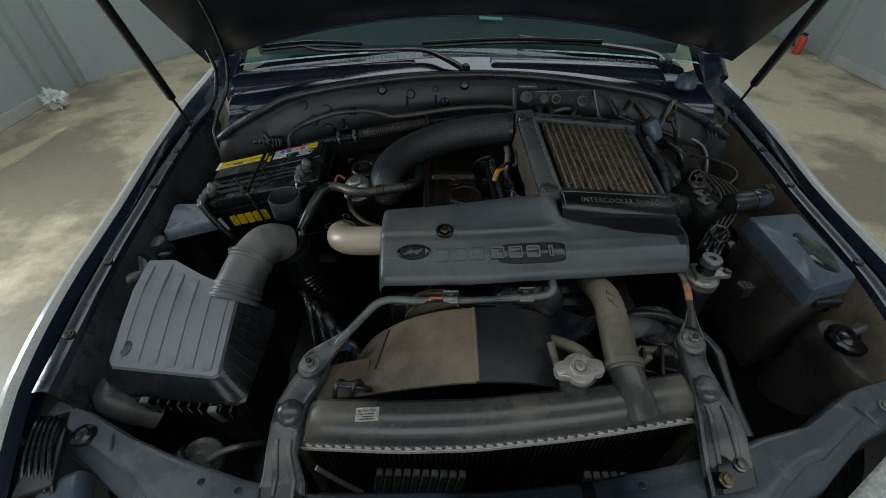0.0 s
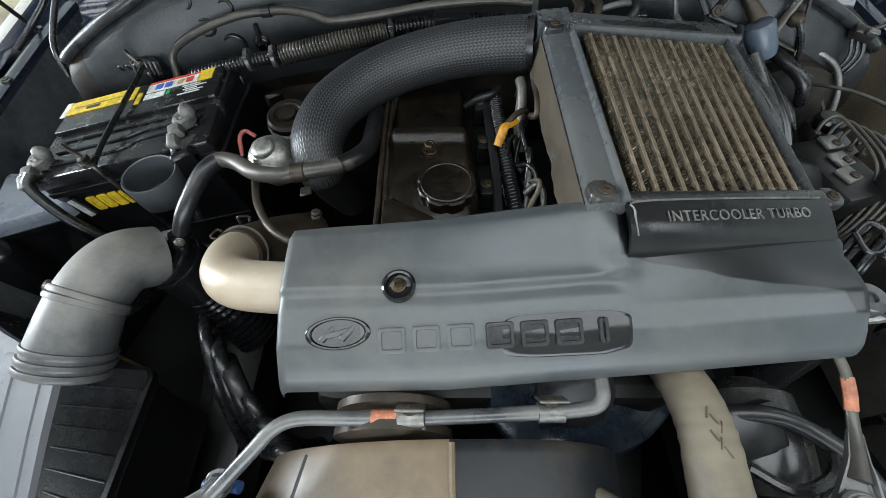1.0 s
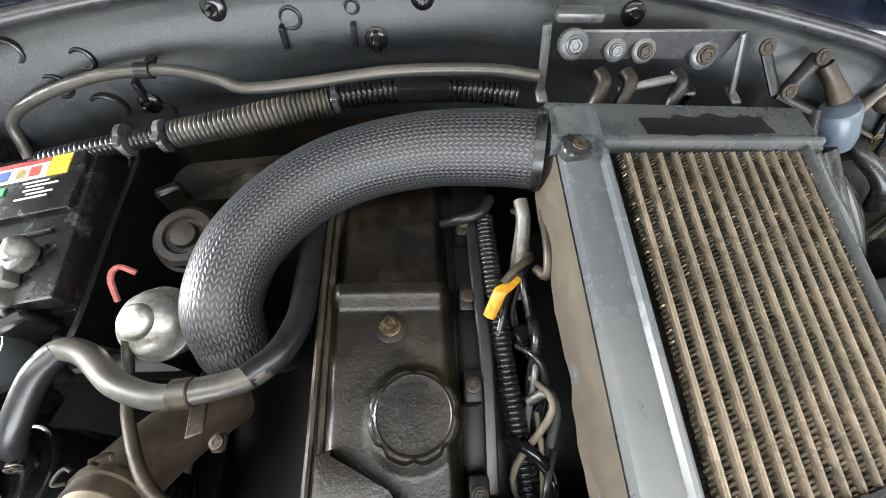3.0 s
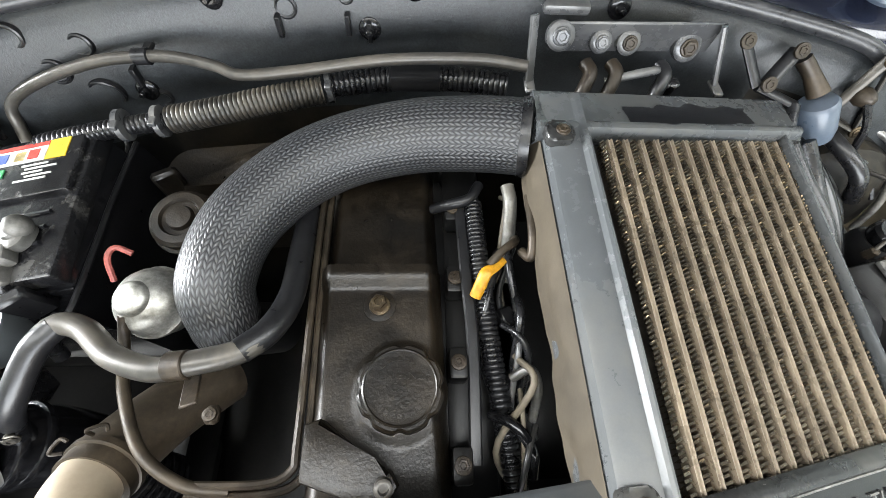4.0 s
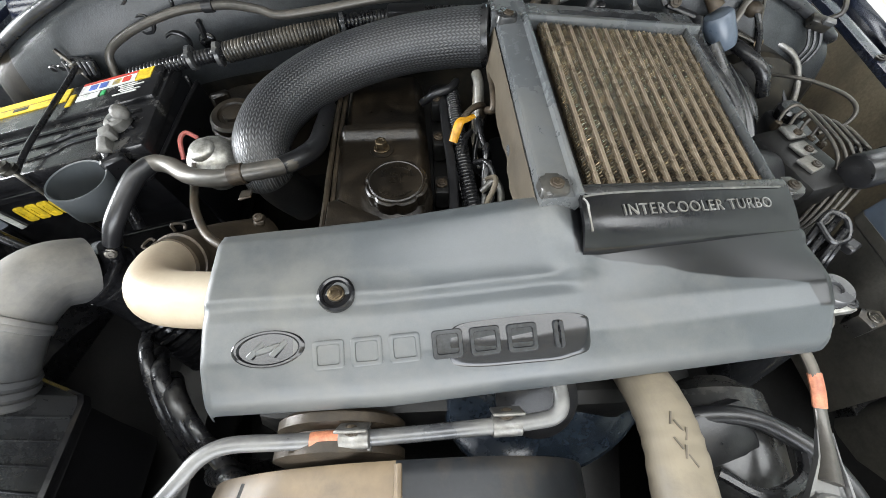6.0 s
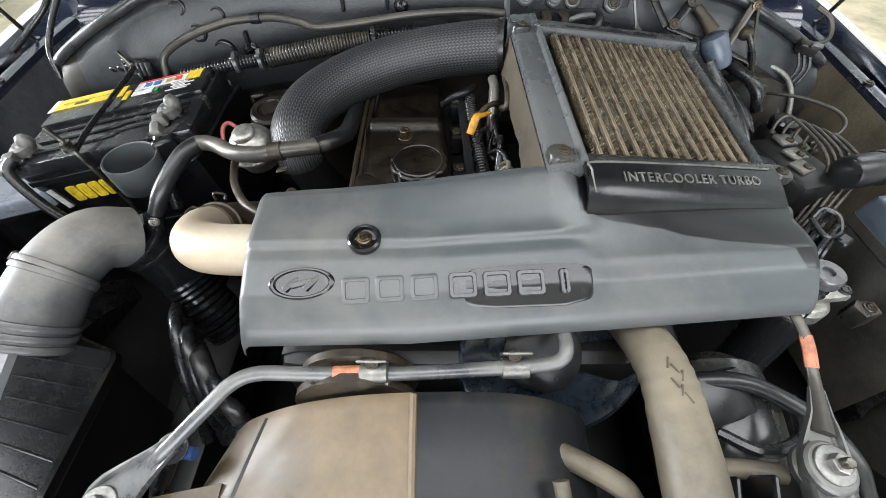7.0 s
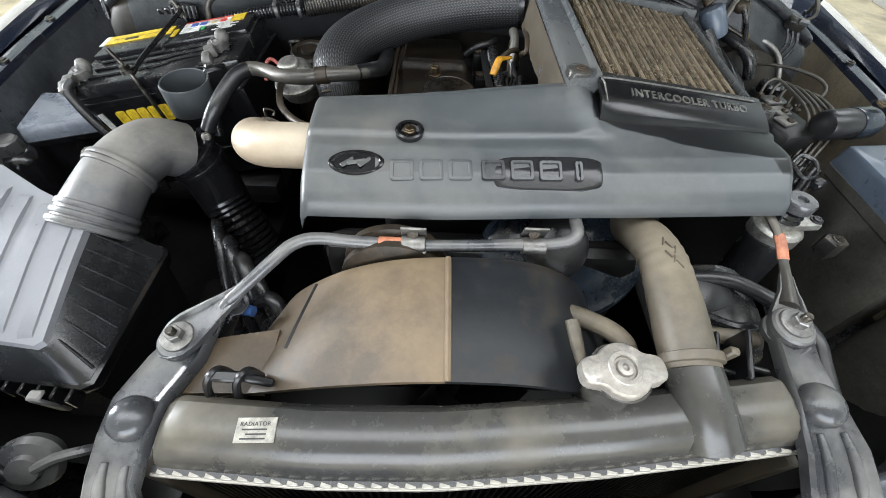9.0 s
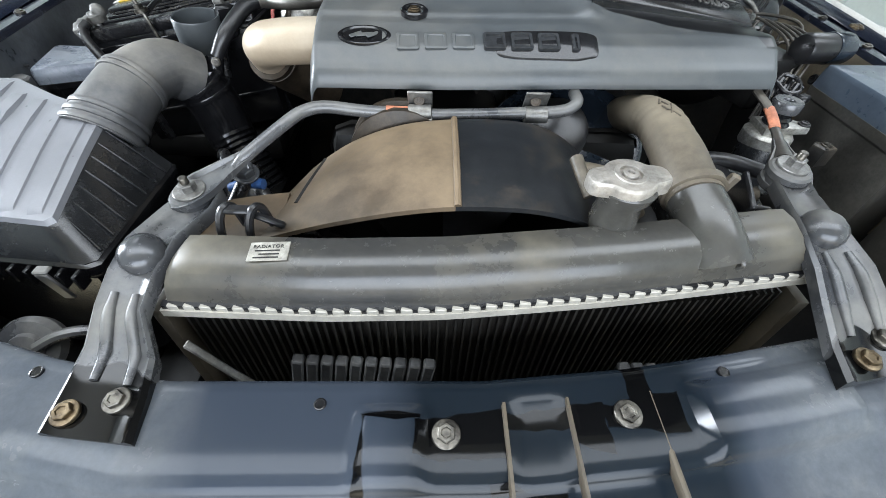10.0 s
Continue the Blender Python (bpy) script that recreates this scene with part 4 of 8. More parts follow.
def bonnet():
    """Raised bonnet: outer skin, inner frame with ribs, rounded rim."""
    length, tilt = 1.30, radians(50)
    cy, cz = -math.cos(tilt), math.sin(tilt)

    def skin(u, v, off):
        k = u * 2 - 1
        x = k * (0.83 + 0.03 * math.sin(v * math.pi) - 0.06 * v * v)
        s = length * v
        lift = 0.125 * (1 - k * k) * (1 - 0.6 * v)
        return V((x, 1.105 + 0.02 * (1 - k * k) + cy * s + cz * off, 1.10 + lift + cz * s - cy * off))

    bm = bmesh.new()
    sheet(bm, 28, 20, lambda u, v: skin(u, v, 0.02), 0.0)
    sheet(bm, 28, 20, lambda u, v: skin(u, v, -0.006 - 0.022 * (math.sin(u * math.pi * 5) ** 2 * math.sin(v * math.pi * 4) ** 2) ** 0.5), 0.0)
    bmesh.ops.remove_doubles(bm, verts=bm.verts[:], dist=0.0001)
    ob = part("bonnet", bm, M_hood, car, "raised bonnet with a black pressed inner frame")
    bm = bmesh.new()
    for u in (0.02, 0.98):
        tube(bm, [skin(u, k / 10, 0.006) for k in range(11)], 0.013, 10, 2)
    for v in (0.012, 0.985):
        tube(bm, [skin(0.02 + 0.96 * k / 12, v, 0.006) for k in range(13)], 0.016, 10, 2)
    part("bonnet_rim", bm, M_paint, ob)
    for s in (-1, 1):
        a = V((-0.895, 0.985, 0.942)) if s < 0 else V((0.90, 1.09, 0.942))
        b = skin(0.03, 0.553, -0.03) if s < 0 else skin(0.93, 0.553, -0.03)
        d = b - a
        bm = bmesh.new()
        tube(bm, [a, a + d * 0.30], 0.0046, 10, 1)
        st = part("strut_rod", bm, M_bolt, car, "polished gas strut rod")
        bm = bmesh.new()
        tube(bm, [a + d * 0.20, a + d * 0.205, a + d * 0.22, a + d * 0.98, b], [0.008, 0.0125, 0.0125, 0.0125, 0.0125], 14, 2)
        part("strut_cylinder", bm, M_black, st, "black gas strut cylinder")
        bm = bmesh.new()
        lathe(bm, [(0.009, -0.01), (0.011, 0), (0.009, 0.012)], axis(a, (0, 0, 1)), 12)
        box(bm, tuple(a + V((s * 0.004, 0.01, -0.012))), (0.03, 0.045, 0.008), 0.002)
        part("strut_mount", bm, M_bay, st)
    return ob


bonnet()


def wheel(s):
    t = bmesh.new()
    m = axis((s * 0.78, 0.30, 0.37), (s, 0, 0))
    lathe(t, [(0.22, -0.11), (0.33, -0.12), (0.37, -0.09), (0.37, 0.09), (0.33, 0.12), (0.22, 0.11)], m, 36)
    w = part("tyre", t, M_rubber, car)
    t = bmesh.new()
    lathe(t, [(0.215, -0.1), (0.225, 0.10), (0.19, 0.09), (0.06, 0.06), (0.05, 0.075)], m, 30)
    part("rim", t, M_alu, w)


for s in (-1, 1):
    wheel(s)


def underbody():
    """Chassis rails and the dark tray that closes the bay below."""
    bm = bmesh.new()
    box(bm, (0, 0.42, 0.36), (1.5, 1.0, 0.02), 0.004)
    part("undertray", bm, M_block, car, "dark undertray")
    for s in (-1, 1):
        bm = bmesh.new()
        box(bm, (s * 0.44, 0.42, 0.55), (0.08, 1.0, 0.12), 0.01)
        part("chassis_rail", bm, M_block, car)
    bm = bmesh.new()
    box(bm, (0, -0.11, 0.6), (1.36, 0.02, 0.46), 0.004)
    part("grille_backing", bm, M_block, car)


underbody()

# ---- engine and its large parts ----
COVER_FRONT = [(-0.2, 0.218), (-0.03, 0.220), (0.15, 0.233), (0.35, 0.250), (0.42, 0.275)]


def cover_z(x, d):
    """Height of the engine cover at x, d metres behind its front edge."""
    z = lin([(-1, 1.019), (0.0, 1.019), (0.004, 1.030), (0.012, 1.038), (0.03, 1.052), (0.06, 1.0635), (0.072, 1.0655), (0.078, 1.070), (0.10, 1.0715), (0.135, 1.072), (0.148, 1.066), (0.16, 1.05), (0.3, 1.05)], d)
    k = lerp_path([(0.10, 0), (0.145, 1)], x)
    z += 0.024 * lin([(-1, 0), (-0.19, 0.0), (-0.10, 0.25), (0.03, 0.8), (0.085, 0.98), (0.116, 1.0), (0.142, 0.62), (0.24, 0.25), (0.34, 0), (1, 0)], x) * lerp_path([(0.078 - 0.022 * k, 0), (0.150 - 0.045 * k, 1), (0.3, 1)], d)
    z -= lerp_path([(0.13, 0), (0.16, 0.006), (0.36, 0.014)], x) * lerp_path([(0.03, 0), (0.08, 1)], d)
    z += 0.006 * (x + 0.19) / 0.55
    shelf = lin([(-1, 1.022), (0.0, 1.022), (0.004, 1.033), (0.012, 1.041), (0.03, 1.054), (0.05, 1.060)], d) if d < 0.05 else 1.060
    shelf += (1.086 - 0.165 * (x - 0.14) - shelf) * lerp_path([(0.040, 0), (0.118, 1), (0.3, 1)], d)
    return z + (shelf - z) * lerp_path([(0.118, 0), (0.165, 1), (1.0, 1)], x)


def cover_pt(u, v):
    x = -0.186 - 0.006 * v + (0.546 + 0.006 * v) * u
    bend = lerp_path([(0.0, 0), (0.5, 0.012), (0.62, 0.022), (0.75, 0.012), (1, 0.02)], v) * max(0, (u - 0.8) / 0.2)
    d = (0.145 + 0.03 * u) * v
    y = lin(COVER_FRONT, x) + d
    edge = min(u, 1 - u) * 0.546
    z = cover_z(x, d) - 0.020 * max(0.0, 1 - edge / 0.010) ** 2
    return V((x + bend, y, z))


def engine_cover():
    t = thing("engine_cover", "dusty grey plastic engine cover with raised emblem and wet patches", "engine cover", (0.08, 0.3, 1.0))
    bm = bmesh.new()
    sheet(bm, 120, 60, cover_pt, 0.005)
    body = part("cover_shell", bm, M_cover, t, smooth=50)
    x, y = -0.073, 0.298
    z = cover_z(x, y - lin(COVER_FRONT, x))
    bm = bmesh.new()
    lathe(bm, [(0.0155, -0.004), (0.0155, 0.001), (0.0135, 0.0025), (0.0115, 0.002), (0.0105, -0.001), (0.004, -0.0015)], axis((x, y, z + 0.001), (0, -0.12, 1)), 28)
    part("grommet", bm, M_gloss, t, "wet black rubber grommet round the cover screw")
    hexbolt(t, (x, y, z + 0.001), (0, -0.1, 1), 0.0055, 0.0072, M_brass)
    # emblem: oval badge and seven blocky marks, no letters
    def at(x, y):
        d = y - lin(COVER_FRONT, x)
        s = (cover_z(x, d + 0.006) - cover_z(x, d - 0.006)) / 0.012
        return Matrix.Translation((x, y, cover_z(x, d))) @ pose(0, 0, 0, math.degrees(math.atan(s)), 0.0, 4.0)
    bm = bmesh.new()
    m = at(-0.126, 0.2585)
    ring = [(0.029 * math.cos(a), 0.0145 * math.sin(a)) for a in (2 * math.pi * k / 36 for k in range(36))]
    loft(bm, [[m @ V((px * k, py * k, z)) for px, py in ring] for k, z in ((1.0, -0.002), (1.0, 0.0012), (0.95, 0.0022), (0.86, 0.0022), (0.80, 0.0006))])
    part("oval_badge", bm, M_gloss, t, "oval raised badge")
    bm = bmesh.new()
    tilt = m.to_euler()
    for dx, turn, long in ((-0.009, 50, 0.018), (0.009, 50, 0.018), (0.0, 18, 0.020)):
        box(bm, m @ V((dx, 0.0, 0.0016)), (long, 0.0048, 0.002), 0.0008, 1, (math.degrees(tilt.x), 0, turn))
    part("badge_bar", bm, M_grey, t)
    n = 7
    for k in range(n):
        x = -0.078 + 0.0305 * k + (0.004 if k > 2 else 0)
        y = 0.2525 + 0.0015 * k
        m = at(x, y)
        bm = bmesh.new()
        w, h = (0.025, 0.023) if k < 6 else (0.009, 0.023)
        up = 0.0014 if k < 3 else 0.0032
        out, inn = rounded(w, h, 0.003, 3), rounded(w - 0.008, h - 0.008, 0.002, 3)
        loft(bm, [[m @ V((px, py, z)) for px, py in q] for q, z in ((out, -0.002), (out, up * 0.6), (rounded(w - 0.0012, h - 0.0012, 0.003, 3), up), (rounded(w - 0.0068, h - 0.0068, 0.002, 3), up), (inn, up * 0.3))])
        part("raised_mark", bm, M_grey if k < 3 else M_wetmark, t)
    # water lying round the marks and on the far shoulder
    for cx, cy, w, h, seed in ((0.0775, 0.2590, 0.118, 0.034, 1),):
        bm = bmesh.new()
        c = []
        for k in range(40):
            a = 2 * math.pi * k / 40
            q = 1 + 0.05 * noise.noise(V((math.cos(a) * 2, math.sin(a) * 2, seed * 7.3)))
            e = 0.5 * abs(math.cos(a)) ** 0.5 * (1 if math.cos(a) > 0 else -1), 0.5 * abs(math.sin(a)) ** 0.5 * (1 if math.sin(a) > 0 else -1)
            c.append((cx + e[0] * w * q, cy + e[1] * h * q + (cx and (e[0] * w) * 0.06)))
        rings = []
        for sc in (1.0, 0.97, 0.88, 0.76, 0.62, 0.48, 0.34, 0.2, 0.06):
            ring = []
            for px, py in c:
                x, y = cx + (px - cx) * sc, cy + (py - cy) * sc
                ring.append((x, y, cover_z(x, y - lin(COVER_FRONT, x)) + (0.0003 if sc == 1.0 else 0.0013)))
            rings.append(ring)
        loft(bm, rings)
        part("water_film", bm, M_damp, t, "dark wet patch")
    for x in (-0.063, 0.066):
        bm = bmesh.new()
        y = lin(COVER_FRONT, x) - 0.004
        box(bm, (x, y - 0.010, 1.010), (0.027, 0.003, 0.026), 0.001, 1, (24, 0, 0))
        box(bm, (x, y - 0.019, 0.997), (0.028, 0.016, 0.003), 0.001, 1, (30, 0, 0))
        lathe(bm, [(0.0075, -0.013), (0.0092, -0.012), (0.0092, 0.012), (0.0075, 0.013)], axis((x, lin([(-0.12, 0.199), (-0.04, 0.2), (0.06, 0.204), (0.12, 0.206)], x), 0.998), (1, 0.02, 0.02)), 16)
        tb = part("mounting_tab", bm, M_steel, t, "dusty steel mounting tab")
        hexbolt(tb, (x - 0.001, y - 0.0125, 1.011), (0, -1, 0.42), 0.004, 0.006, M_rust)


engine_cover()


def ic_z(x):
    return 1.108 - 0.2 * (x - 0.14)


def intercooler():
    t = thing("intercooler", "top-mounted intercooler with dusty fins in a grey plastic frame", "intercooler", (0.24, 0.55, 1.0))
    # fin field corners, front to back
    fl, fr, bl, br = V((0.142, 0.371)), V((0.350, 0.408)), V((0.143, 0.664)), V((0.382, 0.708))

    def fin(u, v, dz=0.0):
        u = 0.040 + 0.960 * u if 0.0 <= u <= 1.0 else u
        q = (fl * (1 - u) + fr * u) * (1 - v) + (bl * (1 - u) + br * u) * v
        return V((q.x, q.y, ic_z(q.x) + dz))

    bm = bmesh.new()
    n = 13
    for k in range(n):
        u = (k + 0.62) / n
        w = 0.172 / n
        rings = []
        for v in (0.0, 0.25, 0.5, 0.75, 1.0):
            a, b = fin(u - w, v), fin(u + w, v)
            rings.append([a + V((0, 0, -0.030)), a + V((0, 0, -0.0045)), a.lerp(b, 0.10) + V((0, 0, -0.0028)), a.lerp(b, 0.26) + V((0, 0, -0.0034)), a.lerp(b, 0.38) + V((0, 0, -0.0048)), a.lerp(b, 0.62) + V((0, 0, -0.0048)), a.lerp(b, 0.74) + V((0, 0, -0.0034)), a.lerp(b, 0.90) + V((0, 0, -0.0028)), b + V((0, 0, -0.0045)), b + V((0, 0, -0.030))])
        bm2 = bmesh.new()
        loft(bm2, rings)
        part("cooling_tube", bm2, M_bar, t)
    core = bmesh.new()
    rng = random.Random(4)
    for k in range(n + 1):
        u0, u1 = (k - 0.5 + 0.12 + 0.20) / n + 0.0, (k + 0.62 - 0.20) / n
        u0 = max(u0 - 0.0, 0.002)
        u1 = min(u1, 0.998)
        if u1 <= u0:
            continue
        m = 78
        for j in range(m):
            v0 = j / m
            h = 0.0018 + rng.uniform(-0.0012, 0.0016)
            bent = rng.uniform(-0.35, 0.35)
            pts = []
            for row, (du, dv, dz) in enumerate(((0.0, 0.0, -h - 0.003), (0.5, 0.35 + bent * 0.4, -h), (1.0, 0.0 + bent * 0.3, -h - 0.003))):
                pts.append(fin(u0 + (u1 - u0) * du, min(1, v0 + dv / m), dz))
            lo = [p + V((0, 0, -0.010)) for p in pts]
            a = [core.verts.new(p) for p in pts]
            c = [core.verts.new(p) for p in lo]
            th = [core.verts.new(p + V((0, 0.0018, -0.0006))) for p in pts]
            for q in (0, 1):
                core.faces.new((a[q], a[q + 1], c[q + 1], c[q]))
                core.faces.new((a[q], th[q], th[q + 1], a[q + 1]))
    part("fin_packing", core, M_fin, t, "wet bent aluminium fins between the tubes", smooth=0)["kind"] = "stuff"
    b2 = bmesh.new()
    loft(b2, [[fin(u, v, dz) for u, v in ((-0.02, -0.01), (1.02, -0.01), (1.02, 1.01), (-0.02, 1.01))] for dz in (-0.05, -0.016)])
    part("core_body", b2, M_core, t)
    # frame: rim strips swept round the field
    def strip(name, a, b, wa, wb, down, skirt, label=""):
        """A flat rim from a to b; wa, wb: outer offsets; then a skirt that falls down on the outside."""
        bm = bmesh.new()
        rings = []
        for f in [i / 40 for i in range(41)]:
            p = V(a).lerp(V(b), f)
            o = V(wa).lerp(V(wb), f)
            e = 1.0 if "rear" in name or p.y < 0.666 + 0.18 * (p.x - 0.14) else 0.0
            rings.append([p + V((0, 0, -0.012)), p + V((0, 0, 0.0)), p + o * 0.03 + V((0, 0, 0.0042 * e)), p + o * 0.09 + V((0, 0, 0.0055 * e)), p + o * 0.16 + V((0, 0, 0.0042 * e)), p + o * 0.22 + V((0, 0, -0.001)), p + o * 0.26 + V((0, 0, -0.001)), p + o * 0.84 + V((0, 0, -0.002)), p + o * 0.95 + V((0, 0, -0.004)), p + o + V((0, 0, -0.012)), p + o * 1.02 + V((0, 0, -down)) + o.normalized() * skirt, p + o * 0.6 + V((0, 0, -down))])
        loft(bm, rings)
        return part(name, bm, M_rear_frame if "rear" in name else M_frame, t, label, smooth=40)
    A, B, C, D = fin(-0.012, -0.012, 0.001), fin(1.012, -0.012, 0.001), fin(1.012, 1.012, 0.001), fin(-0.012, 1.012, 0.001)
    strip("frame_side", A + V((0, -0.004, 0)), D + V((0, 0.05, 0)), (-0.036, 0, 0), (-0.040, 0, 0), 0.060, 0.005, "dusty grey frame with a deep side wall")
    bm = bmesh.new()
    sheet(bm, 60, 8, lambda u, v: (A.x - 0.0375 - 0.004 * u - 0.0062 * v + (0.0015 * math.sin(u * 22) + 0.002 * noise.noise(V((u * 14, v * 3, 0)))) * v, A.y - 0.004 + (D.y + 0.054 - A.y) * u, ic_z(A.x) - 0.0125 - (0.052 + 0.003 * noise.noise(V((u * 20, 4, 0)))) * v), 0.0)
    part("side_wall", bm, M_sidewall, t, "side wall coated with tan dust")
    strip("frame_side", C + V((0.0, 0.05, 0)), B + V((0, -0.004, 0)), (0.022, 0, -0.004), (0.016, 0, -0.004), 0.05, 0.004)
    strip("frame_rear", D + V((-0.046, 0, 0.001)), C + V((0.02, 0, 0.001)), (0.004, 0.066, -0.006), (0.008, 0.068, -0.006), 0.07, 0.010, "sloping rear frame with a wet patch")
    bm = bmesh.new()
    rings = []
    for k in range(21):
        q = (A + V((-0.004, 0, 0))).lerp(B + V((0.012, 0, 0)), k / 20)
        rings.append([q + V((0, a, z)) for a, z in ((0.010, -0.016), (0.010, -0.001), (0.006, 0.003), (0.0, 0.004), (-0.004, 0.002), (-0.004, -0.016))])
    loft(bm, rings)
    part("frame_front", bm, M_boss, t, "damp dark front lip")
    # lettered front panel
    bm = bmesh.new()
    def pan(u, v):
        a, b = A + V((-0.004, 0, 0)), B + V((0.014, 0, 0))
        p = a.lerp(b, u)
        y = p.y - 0.047 * v
        low = cover_z(p.x, y - lin(COVER_FRONT, p.x)) + 0.0035
        return V((p.x, y, p.z + 0.002 + (low - p.z - 0.002) * (0.62 * v + 0.38 * v ** 4) - (0.004 if v > 0.97 else 0)))
    sheet(bm, 20, 20, pan, 0.006)
    fp = part("front_plate", bm, M_gloss, t, "wet dark plate with raised silver lettering")
    mid = pan(0.52, 0.42)
    ux = (pan(0.9, 0.42) - pan(0.14, 0.42)).normalized()
    uz = ux.cross(pan(0.52, 0.30) - pan(0.52, 0.54)).normalized()
    m = Matrix.Translation(mid + uz * 0.0004) @ Matrix((ux, uz.cross(ux), uz)).transposed().to_4x4()
    letters("lettering", "INTERCOOLER TURBO", m, 0.0150, M_steel, fp, 0.0010, "raised worn lettering")
    bm = bmesh.new()
    tube(bm, [pan(0.03, 0.75) + V((0, 0, 0.001)), pan(0.025, 0.3) + V((0, 0, 0.001)), pan(0.05, 0.1) + V((0, 0, 0.001)), pan(0.5, 0.06) + V((0, 0, 0.001)), pan(0.95, 0.08) + V((0, 0, 0.001))], 0.0011, 6, 4)
    part("raised_line", bm, M_steel, fp)
    for at in ((0.114, 0.664, ic_z(0.114) - 0.002), (0.118, 0.376, ic_z(0.118) - 0.004), (0.388, 0.414, ic_z(0.388) - 0.006), (0.404, 0.722, ic_z(0.404) - 0.004)):
        bm = bmesh.new()
        prism(bm, rounded(0.026, 0.024, 0.007), 0.010, pose(at[0] - 0.002, at[1], at[2] + 0.0035, 0, 6, 4), 0.003)
        part("screw_boss", bm, M_boss, t, "dark moulded ear round the screw")
        hexbolt(t, (at[0], at[1], at[2] + 0.0035), (0, 0, 1), 0.0045, 0.0065, M_rust)


intercooler()


def radiator():
    t = thing("radiator", "radiator with a dusty dark plastic top tank and crimped edge", "radiator", (0.01, 0.03, 0.45))
    bm = bmesh.new()
    rings = []
    for k in range(41):
        f = k / 40
        x = -0.277 + 0.572 * f
        end = min(f, 1 - f) * 0.572
        c = 1 - max(0.0, 1 - end / 0.02) ** 2 * 0.35
        y0 = lin([(-0.28, -0.004), (-0.14, -0.012), (-0.03, -0.011), (0.12, 0.002), (0.3, 0.026)], x)
        zb = 0.912 + 0.028 * (x + 0.28) / 0.58
        h = 0.042 * c
        rings.append([(x, y0 - 0.001, zb), (x, y0 - 0.001, zb + 0.006), (x, y0 + 0.002, zb + 0.55 * h), (x, y0 + 0.008, zb + 0.82 * h), (x, y0 + 0.017, zb + h), (x, y0 + 0.03, zb + 1.08 * h), (x, y0 + 0.046, zb + 1.04 * h), (x, y0 + 0.054, zb + 0.85 * h), (x, y0 + 0.057, zb + 0.4 * h), (x, y0 + 0.057, zb)])
    loft(bm, rings)
    part("top_tank", bm, M_tank, t, "dusty dark plastic top tank")
    bm = bmesh.new()
    n = 40
    for k in range(n):
        f = (k + 0.5) / n
        x = -0.279 + 0.586 * f
        y0 = lin([(-0.28, -0.006), (-0.14, -0.014), (-0.03, -0.013), (0.12, 0.0), (0.3, 0.024)], x)
        zb = 0.908 + 0.028 * (x + 0.28) / 0.58
        tb = bmesh.new()
        box(tb, (x, y0 - 0.0015, zb + 0.0068), (0.0102, 0.0045, 0.0066), 0.0008, 1)
        part("crimp_tab", tb, M_crimp, t)
    rings = []
    for k in range(21):
        x = -0.284 + 0.597 * k / 20
        y0 = lin([(-0.29, -0.006), (-0.14, -0.014), (-0.03, -0.013), (0.12, 0.0), (0.3, 0.024), (0.33, 0.027)], x)
        zb = 0.908 + 0.028 * (x + 0.28) / 0.58
        rings.append([(x, y0 - 0.0042, zb - 0.004), (x, y0 - 0.0046, zb + 0.0045), (x, y0 + 0.002, zb + 0.0052), (x, y0 + 0.06, zb + 0.004), (x, y0 + 0.06, zb - 0.005)])
    loft(bm, rings)
    part("header_plate", bm, M_crimp, t, "dull aluminium header plate")
    # Black strip added behind the tabs as the shade in their gaps.
    bm = bmesh.new()
    rings = []
    for k in range(21):
        x = -0.282 + 0.590 * k / 20
        y0 = lin([(-0.29, -0.006), (-0.14, -0.014), (-0.03, -0.013), (0.12, 0.0), (0.3, 0.024), (0.33, 0.027)], x)
        zb = 0.908 + 0.028 * (x + 0.28) / 0.58
        rings.append([(x, y0 + a, zb + b) for a, b in ((-0.0026, 0.0046), (-0.0026, 0.0098), (0.003, 0.0108), (0.006, 0.0046))])
    loft(bm, rings)
    part("tank_gasket", bm, M_rubber, t, "added black strip for the shade in the gaps between the tabs")
    bm = bmesh.new()
    for k in range(72):
        x = -0.272 + 0.572 * k / 71
        y0 = lin([(-0.28, -0.002), (-0.14, -0.010), (-0.03, -0.009), (0.12, 0.004), (0.3, 0.028)], x)
        box(bm, (x, y0 + 0.022, 0.68), (0.0022, 0.045, 0.46), 0, 0)
    part("core_packing", bm, M_core, t, "dark vertical core tubes", smooth=0)["kind"] = "stuff"
    bm = bmesh.new()
    loft(bm, [[(-0.275, 0.002, z), (-0.03, -0.004, z), (0.303, 0.034, z), (0.303, 0.07, z), (-0.275, 0.055, z)] for z in (0.45, 0.908)])
    part("core_block", bm, M_core, t)
    for x, y in ((-0.289, 0.02), (0.316, 0.045)):
        bm = bmesh.new()
        box(bm, (x, y, 0.68), (0.012, 0.06, 0.46), 0.002)
        part("side_frame", bm, M_sidewall, t)
    # filler neck and cap
    c = V((0.119, 0.059, 0.965))
    bm = bmesh.new()
    lathe(bm, [(0.022, -0.02), (0.021, 0.01), (0.019, 0.030), (0.024, 0.038), (0.026, 0.046), (0.024, 0.050)], Matrix.Translation(c), 28)
    part("filler_neck", bm, M_tank, t)
    bm = bmesh.new()
    rad = []
    for k in range(72):
        a = 2 * math.pi * k / 72
        rad.append(max(0.0252, min(0.0385 / max(0.05, abs(math.cos(a))), 0.0125 / max(0.05, abs(math.sin(a))))))
    for _ in range(3):
        rad = [(rad[k - 1] + 2 * rad[k] + rad[(k + 1) % 72]) / 4 for k in range(72)]
